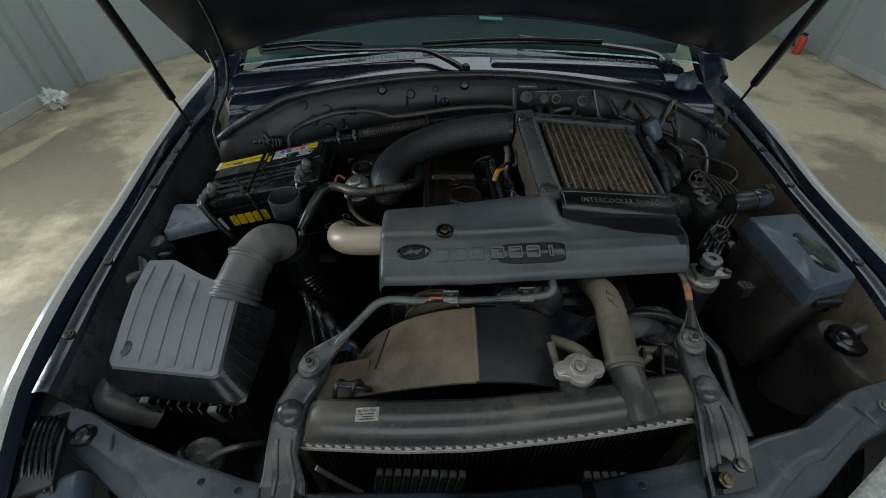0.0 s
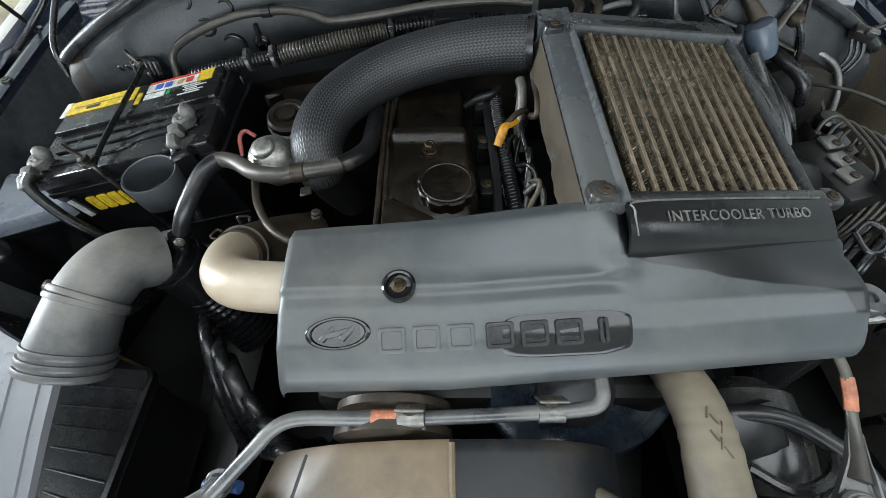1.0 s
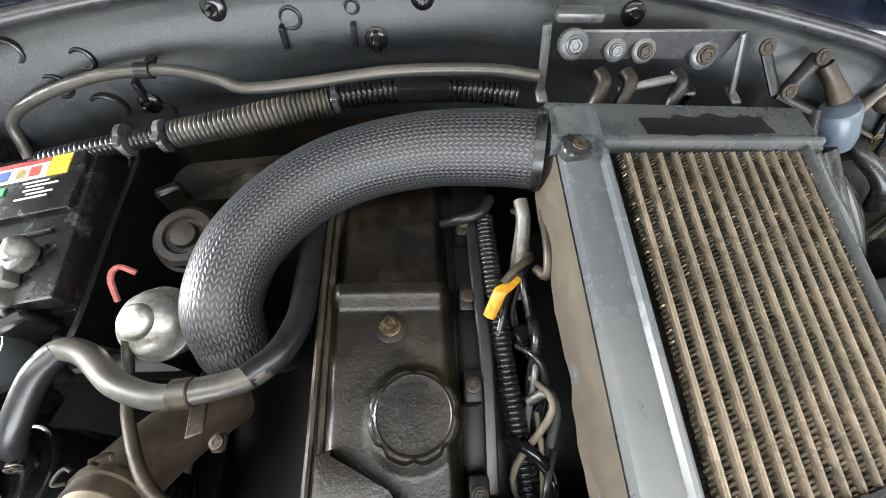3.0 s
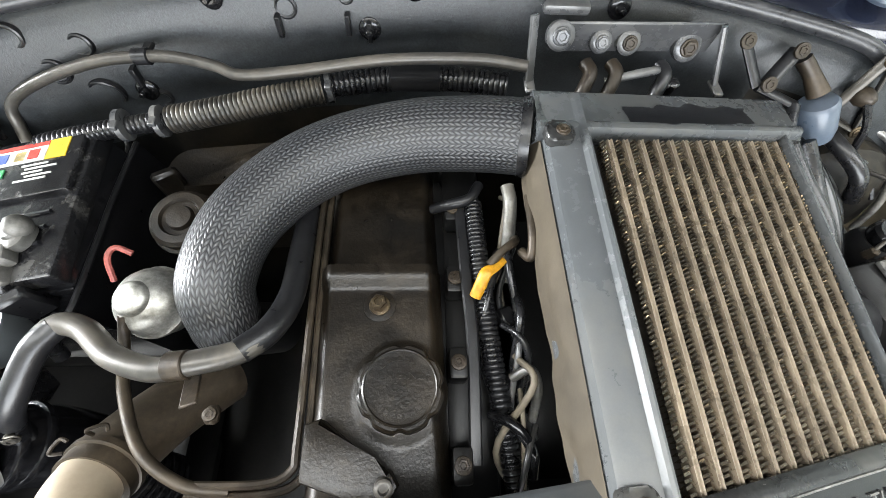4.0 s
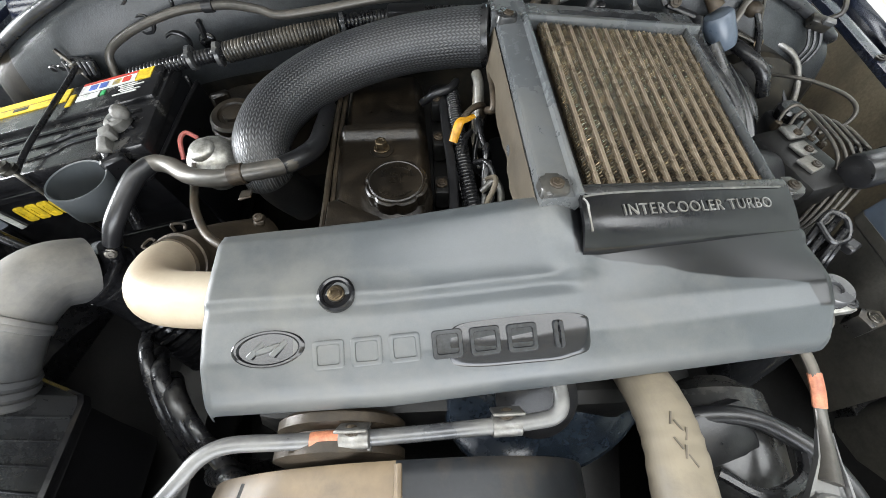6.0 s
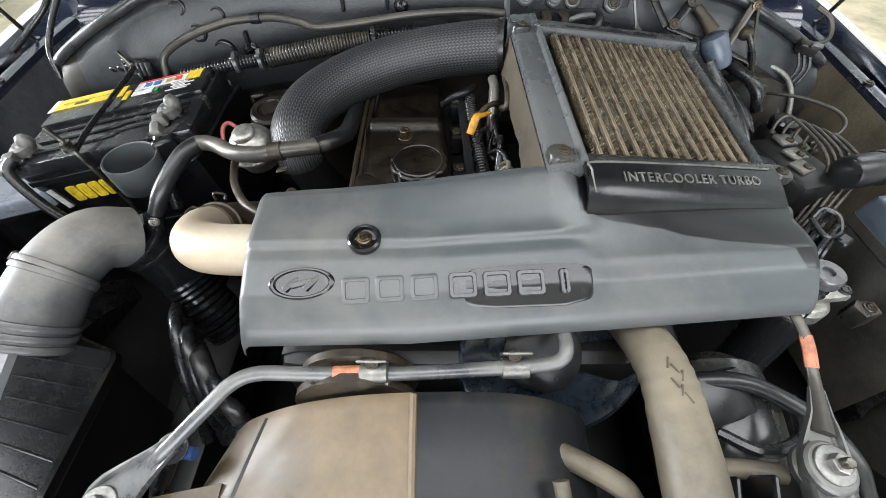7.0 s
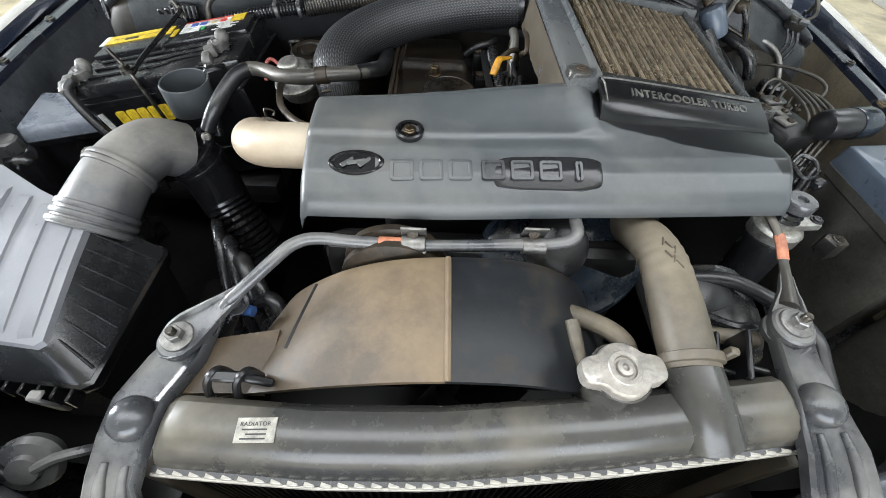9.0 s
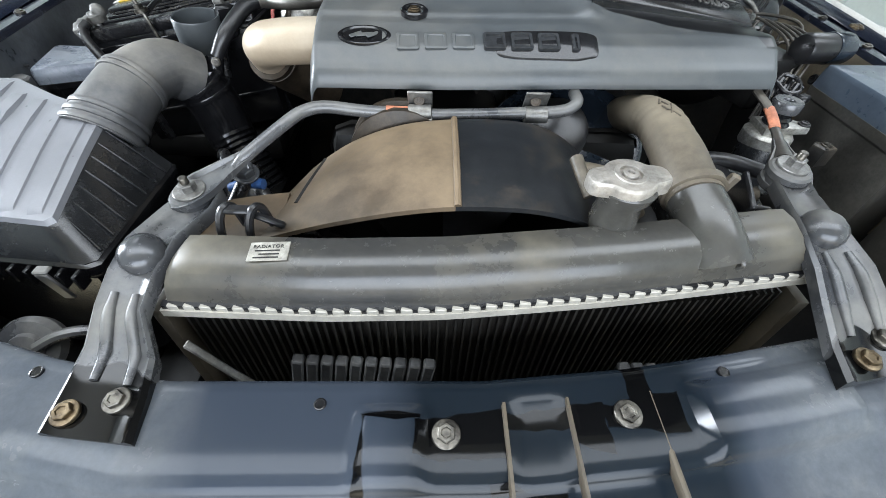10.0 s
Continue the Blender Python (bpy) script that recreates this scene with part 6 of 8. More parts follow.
def battery():
    t = thing("battery", "dirty black car battery with yellow print and corroded clamps", "battery", (-0.54, 0.66, 0.75))
    slope = math.degrees(math.atan(0.19))
    M = Matrix.Translation((-0.531, 0.656, 0.9745)) @ pose(0, 0, 0, 0, -slope * 0.97, 5.5) @ Matrix.Diagonal((0.86, 0.95, 1, 1))
    L, W, H = 0.345, 0.200, 0.20
    def put(bm, name, material, label="", parent=None):
        bmesh.ops.transform(bm, matrix=M, verts=bm.verts[:])
        return part(name, bm, material, parent or t, label)
    bm = bmesh.new()
    box(bm, (0, 0, -H / 2 - 0.018), (L, W, H), 0.006)
    case = put(bm, "case", M_gloss, "wet black battery case")
    bm = bmesh.new()
    box(bm, (0, 0, -0.010), (L + 0.006, W + 0.006, 0.022), 0.004)
    box(bm, (0, 0.045, 0.004), (L - 0.01, W * 0.42, 0.010), 0.003)
    lid = put(bm, "top_lid", M_batt, "dusty black top lid")
    bm = bmesh.new()
    for k in range(3):
        tube(bm, [(-0.14, -0.075 + 0.028 * k, 0.003), (0.0, -0.075 + 0.028 * k, 0.003), (0.04, -0.06 + 0.02 * k, 0.003), (0.15, -0.06 + 0.02 * k, 0.003)], 0.0025, 6, 3)
    put(bm, "moulded_channel", M_batt)
    # printed strip: blocks of colour, bars for words
    for x0, x1, y0, y1, m_ in ((-0.165, -0.012, 0.048, 0.082, M_stick_y), (-0.175, -0.163, 0.045, 0.085, M_stick_w), (-0.15, -0.03, 0.0635, 0.0665, M_ink), (-0.12, -0.09, 0.054, 0.061, M_ink), (0.012, 0.120, 0.054, 0.076, M_stick_w), (0.012, 0.120, 0.077, 0.083, M_stick_r), (0.121, 0.150, 0.054, 0.083, M_stick_y), (0.03, 0.045, 0.058, 0.072, M_stick_b), (0.05, 0.065, 0.058, 0.072, M_stick_b), (0.075, 0.09, 0.058, 0.072, M_stick_y), (0.095, 0.11, 0.058, 0.072, M_stick_r), (-0.006, 0.004, 0.030, 0.06, M_stick_y), (0.012, 0.055, 0.036, 0.050, M_stick_w), (0.06, 0.068, 0.036, 0.048, M_stick_g)):
        bm = bmesh.new()
        lift = 0.0006 if m_ in (M_ink, M_stick_b, M_stick_r, M_stick_g) and x1 - x0 < 0.1 else 0.0
        box(bm, ((x0 + x1) / 2, (y0 + y1) / 2, 0.0096 + lift), (x1 - x0, y1 - y0, 0.0012), 0, 0)
        put(bm, "printed_block", m_, "", lid)
    bm = bmesh.new()
    for k in range(5):
        box(bm, (0.11 + 0.01 * (k % 2), 0.026 + 0.0055 * k, 0.0098), (0.045 - 0.008 * (k % 3), 0.002, 0.001), 0, 0)
    put(bm, "print_bars", M_stick_w, "", lid)
    # front face print: five yellow blocks for the brand word
    for k in range(5):
        bm = bmesh.new()
        w = 0.020
        out, inn = rounded(w, 0.030, 0.004, 2), rounded(w - 0.011, 0.016, 0.002, 2)
        mm = Matrix.Translation((-0.112 + 0.023 * k, -W / 2 - 0.0012, -0.066)) @ pose(0, 0, 0, 90, 0, 0)
        loft(bm, [[mm @ V((x, y, z)) for x, y in q] for q, z in ((out, -0.002), (out, 0.0008), (inn, 0.0008), (inn, -0.0005))])
        put(bm, "brand_block", M_stick_y, "", case)
    bm = bmesh.new()
    box(bm, (-0.150, -W / 2 - 0.001, -0.07), (0.012, 0.0015, 0.040), 0, 0, (0, -8, 0))
    put(bm, "white_tag", M_stick_w, "", case)
    bm = bmesh.new()
    box(bm, (0.0, -W / 2 - 0.002, -0.155), (L * 0.9, 0.004, 0.006), 0.001, 1)
    box(bm, (0.0, -W / 2 - 0.002, -0.034), (L * 0.98, 0.004, 0.010), 0.001, 1)
    put(bm, "case_ledge", M_gloss, "", case)
    # posts, clamps and leads
    for x, y, lead in ((0.128, -0.052, 0), (-0.150, -0.070, 1)):
        bm = bmesh.new()
        lathe(bm, [(0.011, 0.0), (0.010, 0.018), (0.009, 0.022), (0.004, 0.0225)], Matrix.Translation((x, y, 0.0)), 16)
        put(bm, "terminal_post", M_alu)
        bm = bmesh.new()
        lathe(bm, [(0.018, 0.004), (0.019, 0.006), (0.019, 0.016), (0.016, 0.018)], Matrix.Translation((x, y, 0)), 18)
        box(bm, (x - 0.008, y - 0.024, 0.011), (0.022, 0.024, 0.016), 0.004, 2, (0, 0, 20))
        bmesh.ops.create_icosphere(bm, subdivisions=2, radius=0.013, matrix=Matrix.Translation((x + 0.012, y + 0.004, 0.020)))
        box(bm, (x - 0.012, y - 0.040, 0.004), (0.018, 0.026, 0.022), 0.005, 2, (20, 0, 10))
        for v in bm.verts:
            v.co += V((noise.noise(v.co * 90), noise.noise(v.co * 90 + V((5, 0, 0))), noise.noise(v.co * 90 + V((0, 9, 0))))) * 0.0015
        put(bm, "terminal_clamp", M_corr, "whitish corroded battery clamp")
        bm = bmesh.new()
        if lead:
            tube(bm, [(x, y - 0.03, 0.012), (x - 0.006, y - 0.05, 0.0), (x + 0.02, y - 0.075, -0.05), (x + 0.05, y - 0.085, -0.12), (x + 0.055, y - 0.09, -0.19)], 0.0085, 10, 6)
        else:
            tube(bm, [(x - 0.012, y - 0.045, 0.0), (x - 0.02, y - 0.06, -0.02), (x - 0.03, y - 0.075, -0.05), (x - 0.04, y - 0.10, -0.10)], 0.009, 10, 6)
        put(bm, "battery_lead", M_rubber, "grimy black battery lead")
    # hold-down bar and its two threaded hooks
    bm = bmesh.new()
    tube(bm, [(-0.010, 0.125, 0.022), (-0.012, 0.08, 0.020), (-0.020, -0.06, 0.016), (-0.024, -0.112, 0.010)], 0.0042, 10, 5)
    put(bm, "hold_down_bar", M_rubber, "black hold-down bar")
    for x, y in ((-0.010, 0.125), (-0.024, -0.113)):
        bm = bmesh.new()
        tube(bm, [(x, y, -0.16), (x, y, -0.02), (x - 0.004, y + 0.003, 0.02), (x - 0.012, y + 0.004, 0.052)], 0.0036, 8, 4)
        lathe(bm, [(0.009, 0.020), (0.009, 0.026), (0.005, 0.027)], Matrix.Translation((x - 0.004, y + 0.002, 0)), 6)
        lathe(bm, [(0.012, 0.014), (0.012, 0.020), (0.006, 0.021)], Matrix.Translation((x - 0.003, y + 0.002, 0)), 16)
        put(bm, "threaded_hook", M_bolt, "rusty threaded hook")


battery()


def turbo_hose():
    line = [(-0.204, 0.529, 0.974), (-0.206, 0.534, 0.984), (-0.213, 0.566, 1.004), (-0.199, 0.622, 1.014), (-0.155, 0.675, 1.022), (-0.095, 0.706, 1.033), (-0.02, 0.716, 1.047), (0.05, 0.708, 1.060), (0.098, 0.698, 1.067)]
    t = thing("turbo_hose", "thick hose in a braided grey-black sleeve", "hose", (-0.1, 0.65, 0.95))
    bm = bmesh.new()
    tube(bm, line, [0.031, 0.033, 0.036, 0.038, 0.039, 0.039, 0.039, 0.039, 0.039], 64, 16, uv=(1 / 0.0060, 58))
    part("braided_sleeve", bm, M_braid, t, smooth=80)
    bm = bmesh.new()
    lathe(bm, [(0.034, -0.006), (0.0405, -0.005), (0.041, 0.0), (0.0405, 0.005), (0.034, 0.006)], axis((0.094, 0.6985, 1.0665), (1.0, -0.2, 0.14)), 36)
    part("end_collar", bm, M_rubber, t, "black rubber collar at the intercooler")
    bm = bmesh.new()
    tube(bm, [(-0.203, 0.531, 0.985), (-0.196, 0.535, 0.95), (-0.18, 0.55, 0.90)], 0.029, 24, 5)
    part("lower_neck", bm, M_block, t, "black oily turbo outlet neck")


turbo_hose()

# ---- front of the bay: brackets, bar, hoses ----
def rail_bracket(s):
    """Pressed steel stay from the front panel over the radiator to the cross bar's end."""
    left = s < 0
    if left:
        spine = [((-0.328, -0.112), (-0.257, -0.119), 0.899), ((-0.330, -0.075), (-0.262, -0.085), 0.9015), ((-0.331, -0.045), (-0.268, -0.055), 0.906), ((-0.330, -0.015), (-0.285, -0.022), 0.924), ((-0.330, 0.015), (-0.285, 0.012), 0.935), ((-0.328, 0.045), (-0.280, 0.045), 0.942), ((-0.312, 0.085), (-0.262, 0.085), 0.946), ((-0.290, 0.118), (-0.258, 0.108), 0.952)]
        dome, bolt, feet = (-0.304, 0.029), (-0.288, 0.102), ((-0.315, -0.098), (-0.283, -0.088))
    else:
        spine = [((0.281, -0.076), (0.349, -0.063), 0.924), ((0.284, -0.048), (0.354, -0.036), 0.930), ((0.287, -0.014), (0.354, -0.004), 0.945), ((0.290, 0.014), (0.349, 0.018), 0.958), ((0.290, 0.05), (0.335, 0.055), 0.972), ((0.292, 0.085), (0.330, 0.09), 0.978), ((0.298, 0.115), (0.336, 0.118), 0.980), ((0.312, 0.145), (0.338, 0.148), 0.980)]
        dome, bolt, feet = (0.313, 0.052), (0.316, 0.124), ((0.306, -0.058), (0.335, -0.038))
    t = thing("radiator_bracket", "dusty pressed steel bracket holding the radiator" + (" beside the air filter box" if left else " beside the coolant hose"), "bracket", (spine[0][0][0], spine[0][0][1], spine[0][2]), "radiator brackets")
    bm = bmesh.new()
    rows = []
    for (ax, ay), (bx, by), z in spine:
        row = []
        for f, dz in ((0.0, -0.010), (0.0, 0.002), (0.06, 0.005), (0.13, 0.0015), (0.3, 0.0), (0.5, 0.0), (0.7, 0.0), (0.87, 0.0015), (0.94, 0.005), (1.0, 0.002), (1.0, -0.010), (0.9, -0.008), (0.1, -0.008)):
            row.append((ax + (bx - ax) * f, ay + (by - ay) * f, z + dz))
        rows.append(row)
    loft(bm, rows)
    pl = part("plate", bm, M_stay, t, smooth=45)
    for f in (0.3, 0.72):
        bm = bmesh.new()
        pts = []
        for k in (1.2, 2.0, 2.8, 3.4):
            i, g = int(k), k - int(k)
            a, b, z = spine[i]
            a2, b2, z2 = spine[i + 1]
            p, q = V(a).lerp(V(b), f), V(a2).lerp(V(b2), f)
            r = p.lerp(q, g)
            pts.append((r.x, r.y, z + (z2 - z) * g + 0.001))
        tube(bm, pts, [0.003, 0.005, 0.005, 0.003], 10, 10)
        part("pressed_bead", bm, M_bracket, pl)
    bm = bmesh.new()
    z = 0.941 if left else 0.972
    lathe(bm, [(0.0195, -0.004), (0.0195, 0.004), (0.017, 0.010), (0.011, 0.0145), (0.003, 0.016)], axis((*dome, z), (0, -0.25, 1)), 28)
    part("rubber_dome", bm, M_bracket, t, "dusty rubber mounting dome")
    zb = 0.944 if left else 0.980
    bm = bmesh.new()
    lathe(bm, [(0.019, -0.012), (0.0205, -0.010), (0.0205, -0.004), (0.0185, -0.002), (0.0185, 0.001), (0.0205, 0.003), (0.0205, 0.009), (0.0185, 0.0115), (0.014, 0.0125)], axis((*bolt, zb), (0, -0.1, 1)), 32)
    part("rubber_bush", bm, M_bracket, t, "dusty rubber bush under the bar")
    hexbolt(t, (bolt[0], bolt[1], zb + 0.0135), (0, -0.1, 1), 0.0078, 0.0155, M_steel, tall=1.3)
    bm = bmesh.new()
    lathe(bm, [(0.0042, 0.0), (0.0042, 0.016), (0.0034, 0.017)], axis((bolt[0], bolt[1], zb + 0.0135), (0, -0.1, 1)), 12)
    part("stud_end", bm, M_bolt, t)
    zf = 0.9035 if left else 0.932
    for (x, y), m_ in zip(feet, (M_brass, M_bolt)):
        hexbolt(t, (x, y, zf), (0, -0.1, 1), 0.0066, 0.0100, m_, tall=0.9)


rail_bracket(-1)
rail_bracket(1)


def cross_bar():
    t = thing("cross_bar", "bent grey steel bar running across the engine's front", "bar", (0.05, 0.2, 0.95))
    line = [(-0.252, 0.130, 0.966), (-0.246, 0.136, 0.970), (-0.238, 0.142, 0.976), (-0.205, 0.173, 0.994), (-0.188, 0.190, 1.000), (-0.165, 0.198, 1.002), (-0.12, 0.199, 0.998), (-0.04, 0.200, 0.996), (0.06, 0.204, 1.0), (0.092, 0.206, 1.002), (0.106, 0.208, 1.006), (0.113, 0.216, 1.010), (0.114, 0.236, 1.010)]
    bm = bmesh.new()
    tube(bm, line, [0.004, 0.006] + [0.0068] * 11, 14, 6)
    part("steel_bar", bm, M_bracket, t, "dusty grey round bar", smooth=60)
    # the bar's end is pressed flat into an eye with turned-up edges
    bm = bmesh.new()
    rings = []
    for k in range(15):
        f = k / 14
        c = V((-0.234, 0.146, 0.979)).lerp(V((-0.304, 0.087, 0.953)), f)
        w = lin([(0, 0.0075), (0.25, 0.012), (0.5, 0.019), (0.66, 0.0225), (0.8, 0.0215), (0.92, 0.015), (1.0, 0.004)], f)
        z = -0.007 * math.sin(min(1, f * 1.6) * math.pi / 2) + 0.004 * f
        n = V((0.645, -0.764, 0)) * w
        lip = 0.0045 * min(1, f * 3) * (1 - f ** 6)
        rings.append([c - n + V((0, 0, z - 0.003)), c - n + V((0, 0, z + lip)), c - n * 0.86 + V((0, 0, z + lip)), c - n * 0.74 + V((0, 0, z)), c + n * 0.74 + V((0, 0, z)), c + n * 0.86 + V((0, 0, z + lip)), c + n + V((0, 0, z + lip)), c + n + V((0, 0, z - 0.003))])
    loft(bm, rings)
    part("flattened_eye", bm, M_bracket, t, "flat eye pressed into the bar's end", smooth=50)
    bm = bmesh.new()
    tube(bm, [(-0.100, 0.199, 0.9975), (-0.085, 0.1995, 0.9972), (-0.070, 0.2, 0.997)], 0.0074, 14, 3)
    part("paint_mark", bm, M_orange, t, "faded orange paint mark")
    bm = bmesh.new()
    tube(bm, [(0.345, 0.262, 1.01), (0.351, 0.235, 1.0), (0.349, 0.205, 0.988), (0.343, 0.182, 0.984), (0.330, 0.150, 0.983)], [0.0055, 0.0055, 0.0055, 0.0065, 0.010], 12, 6, flat=0.75)
    part("far_end", bm, M_line, t)
    bm = bmesh.new()
    rings = []
    for k in range(13):
        f = k / 12
        c = V((0.346, 0.190, 0.986)).lerp(V((0.308, 0.098, 0.978)), f)
        w = lin([(0, 0.0065), (0.25, 0.009), (0.5, 0.016), (0.7, 0.0215), (0.85, 0.0195), (1.0, 0.006)], f)
        n = V((0.924, -0.382, 0)) * w
        lip = 0.0045 * min(1, f * 3) * (1 - f ** 5)
        rings.append([c - n + V((0, 0, -0.003)), c - n + V((0, 0, lip)), c - n * 0.85 + V((0, 0, lip)), c - n * 0.72, c + n * 0.72, c + n * 0.85 + V((0, 0, lip)), c + n + V((0, 0, lip)), c + n + V((0, 0, -0.003))])
    loft(bm, rings)
    part("flattened_eye", bm, M_bracket, t, "flat eye pressed into the bar's end", smooth=50)
    bm = bmesh.new()
    tube(bm, [(0.3515, 0.236, 1.0), (0.351, 0.222, 0.995), (0.3495, 0.208, 0.989)], 0.0062, 12, 4, flat=0.75)
    part("paint_mark", bm, M_orange, t, "faded orange paint mark")


cross_bar()


def coolant_hose():
    t = thing("coolant_hose", "mud-coated upper radiator hose with a wire clamp", "hose", (0.19, 0.15, 0.95))
    line = [(0.196, 0.292, 0.955), (0.200, 0.250, 0.980), (0.203, 0.20, 0.997), (0.199, 0.15, 0.999), (0.197, 0.11, 0.994), (0.197, 0.074, 0.986)]
    bm = bmesh.new()
    tube(bm, line, [0.0225, 0.023, 0.0235, 0.0245, 0.0255, 0.0255], 40, 14)
    for v in bm.verts:
        k = noise.noise(v.co * 26) * 0.0016 + 0.0007 * math.sin(v.co.y * 420 + 3 * noise.noise(v.co * 30)) * max(0.0, 1 - abs(v.co.y - 0.185) / 0.05)
        v.co += V((v.co.x - 0.2, 0, v.co.z - 0.985)).normalized() * k
    part("hose_body", bm, M_hose, t, smooth=60)
    bm = bmesh.new()
    m = axis((0.197, 0.083, 0.988), (0.0, -0.95, -0.22))
    lathe(bm, [(0.026, -0.005), (0.0285, -0.004), (0.0285, 0.004), (0.026, 0.005)], m, 28)
    box(bm, (0.229, 0.086, 0.998), (0.010, 0.008, 0.018), 0.002, 1, (0, 20, 0))
    part("hose_clamp", bm, M_hose, t, "dusty band clamp with a raised ear")
    for k in range(6):
        q = curve(line, 8)[16 + k]
        bm = bmesh.new()
        box(bm, (q.x - 0.007 + 0.004 * (k % 3), q.y, q.z + 0.0236), (0.0012, 0.010, 0.0014), 0, 0, (2, 0, 28 if k % 2 else -20))
        part("chalk_stroke", bm, M_sidewall, t)


coolant_hose()


def hose(name, label, line, r, material, steps=8, n=12, ridges=0.0, pitch=0.006, category="hose", group=""):
    bm = bmesh.new()
    tube(bm, line, r, n, steps, ridges, pitch)
    return solo(name, bm, material, label, category, group, smooth=60)


hose("overflow_hose", "dusty rubber hose beside the radiator cap", [(0.05, 0.165, 0.93), (0.09, 0.145, 0.965), (0.125, 0.125, 0.975), (0.150, 0.112, 0.968), (0.168, 0.105, 0.94)], 0.010, M_hose)

# ---- engine's exhaust-side pipes ----
def charge_pipe():
    t = thing("charge_pipe", "pale heat-stained metal elbow pipe with a rubber joint", "pipe", (-0.27, 0.37, 0.95))
    bm = bmesh.new()
    tube(bm, [(-0.150, 0.318, 1.030), (-0.205, 0.321, 1.027), (-0.250, 0.330, 1.020), (-0.274, 0.350, 1.009), (-0.286, 0.38, 0.992), (-0.290, 0.404, 0.972)], [0.0265, 0.027, 0.0272, 0.0272, 0.027, 0.027], 30, 8)
    part("metal_elbow", bm, M_beige, t, smooth=60)
    bm = bmesh.new()
    tube(bm, [(-0.289, 0.394, 0.977), (-0.286, 0.42, 0.955), (-0.268, 0.46, 0.92), (-0.240, 0.50, 0.88)], 0.032, 24, 8)
    part("rubber_sleeve", bm, M_rust, t, "brown dusty rubber sleeve")
    bm = bmesh.new()
    m = axis((-0.288, 0.406, 0.968), (0.05, 0.72, -0.7))
    lathe(bm, [(0.031, -0.004), (0.0338, -0.003), (0.0338, 0.003), (0.031, 0.004)], m, 28)
    for a in (0.4, 1.5):
        tube(bm, [m @ V((0.036 * math.cos(a), 0.036 * math.sin(a), 0)), m @ V((0.044 * math.cos(a), 0.044 * math.sin(a), -0.004)), m @ V((0.044 * math.cos(a + 0.2), 0.044 * math.sin(a + 0.2), 0.004)), m @ V((0.038 * math.cos(a + 0.25), 0.038 * math.sin(a + 0.25), 0.004))], 0.0018, 6, 4)
    part("spring_clamp", bm, M_rust, t, "rusty spring clamp")


charge_pipe()


def breather_pipe():
    t = thing("breather_pipe", "dull steel breather pipe with a rubber end and saddle clip", "pipe", (-0.25, 0.5, 0.95))
    line = [(-0.392, 0.445, 0.955), (-0.374, 0.460, 0.985), (-0.352, 0.500, 1.010), (-0.336, 0.520, 1.015), (-0.31, 0.515, 1.017), (-0.275, 0.490, 1.023), (-0.235, 0.477, 1.030), (-0.205, 0.480, 1.034), (-0.165, 0.490, 1.033), (-0.145, 0.510, 1.028), (-0.135, 0.545, 1.016), (-0.137, 0.60, 1.0), (-0.139, 0.66, 0.985)]
    bm = bmesh.new()
    tube(bm, line[1:11], [0.0098] + [0.0105] * 9, 18, 8)
    part("steel_pipe", bm, M_line, t, "dusty bent steel pipe", smooth=60)
    bm = bmesh.new()
    tube(bm, line[:4], [0.0100, 0.0112, 0.0116, 0.0110], 16, 8)
    part("lower_end", bm, M_black, t, "oily dark lower end", smooth=60)
    bm = bmesh.new()
    tube(bm, line[8:], [0.0114, 0.0120, 0.0122, 0.0122, 0.0122], 18, 8)
    part("rubber_end", bm, M_black, t, "black rubber hose end", smooth=60)
    bm = bmesh.new()
    lathe(bm, [(0.0112, -0.009), (0.0122, -0.008), (0.0122, 0.008), (0.0112, 0.009)], axis((-0.212, 0.479, 1.033), (1, 0.05, 0.15)), 20)
    box(bm, (-0.205, 0.462, 1.018), (0.014, 0.034, 0.003), 0.001, 1, (-30, 0, 20))
    box(bm, (-0.196, 0.445, 0.990), (0.012, 0.016, 0.010), 0.003, 1)
    cl = part("saddle_clip", bm, M_rust, t, "dusty saddle clip and stay")
    hexbolt(cl, (-0.196, 0.445, 0.9955), (0, 0, 1), 0.004, 0.006, M_rust)
    bm = bmesh.new()
    tube(bm, [(-0.394, 0.443, 0.955), (-0.399, 0.436, 0.935), (-0.402, 0.430, 0.915)], 0.013, 14, 4)
    part("end_joint", bm, M_gloss, t)
    hexbolt(t, (-0.390, 0.432, 0.952), (0.5, -1, 0.4), 0.005, 0.007)


breather_pipe()


def actuator():
    t = thing("wastegate_actuator", "silvery round diaphragm actuator with a hose", "actuator", (-0.268, 0.545, 0.95))
    c, w = V((-0.278, 0.552, 0.986)), V((-0.15, -0.25, 1))
    bm = bmesh.new()
    lathe(bm, [(0.018, -0.03), (0.026, -0.022), (0.0295, -0.006), (0.0315, -0.004), (0.0315, 0.0), (0.0295, 0.002), (0.0280, 0.010), (0.0245, 0.017), (0.0190, 0.0225), (0.0150, 0.0245), (0.0142, 0.0285), (0.0120, 0.0305), (0.007, 0.0315), (0.002, 0.0318)], axis(c, w) @ Matrix.Diagonal((1.15, 1.15, 1.1, 1)), 36)
    part("diaphragm_can", bm, M_silver, t, "silvery crimped can")
    bm = bmesh.new()
    tube(bm, [c + V((-0.012, -0.02, 0.018)), c + V((-0.014, -0.036, 0.006)), c + V((-0.012, -0.055, 0.000)), c + V((0.002, -0.09, 0.004)), c + V((0.034, -0.135, 0.012)), c + V((0.075, -0.160, 0.014)), (-0.165, 0.386, 0.999)], 0.0052, 10, 8)
    part("vacuum_hose", bm, M_rust, t, "thin dusty rubber hose", smooth=60)


actuator()


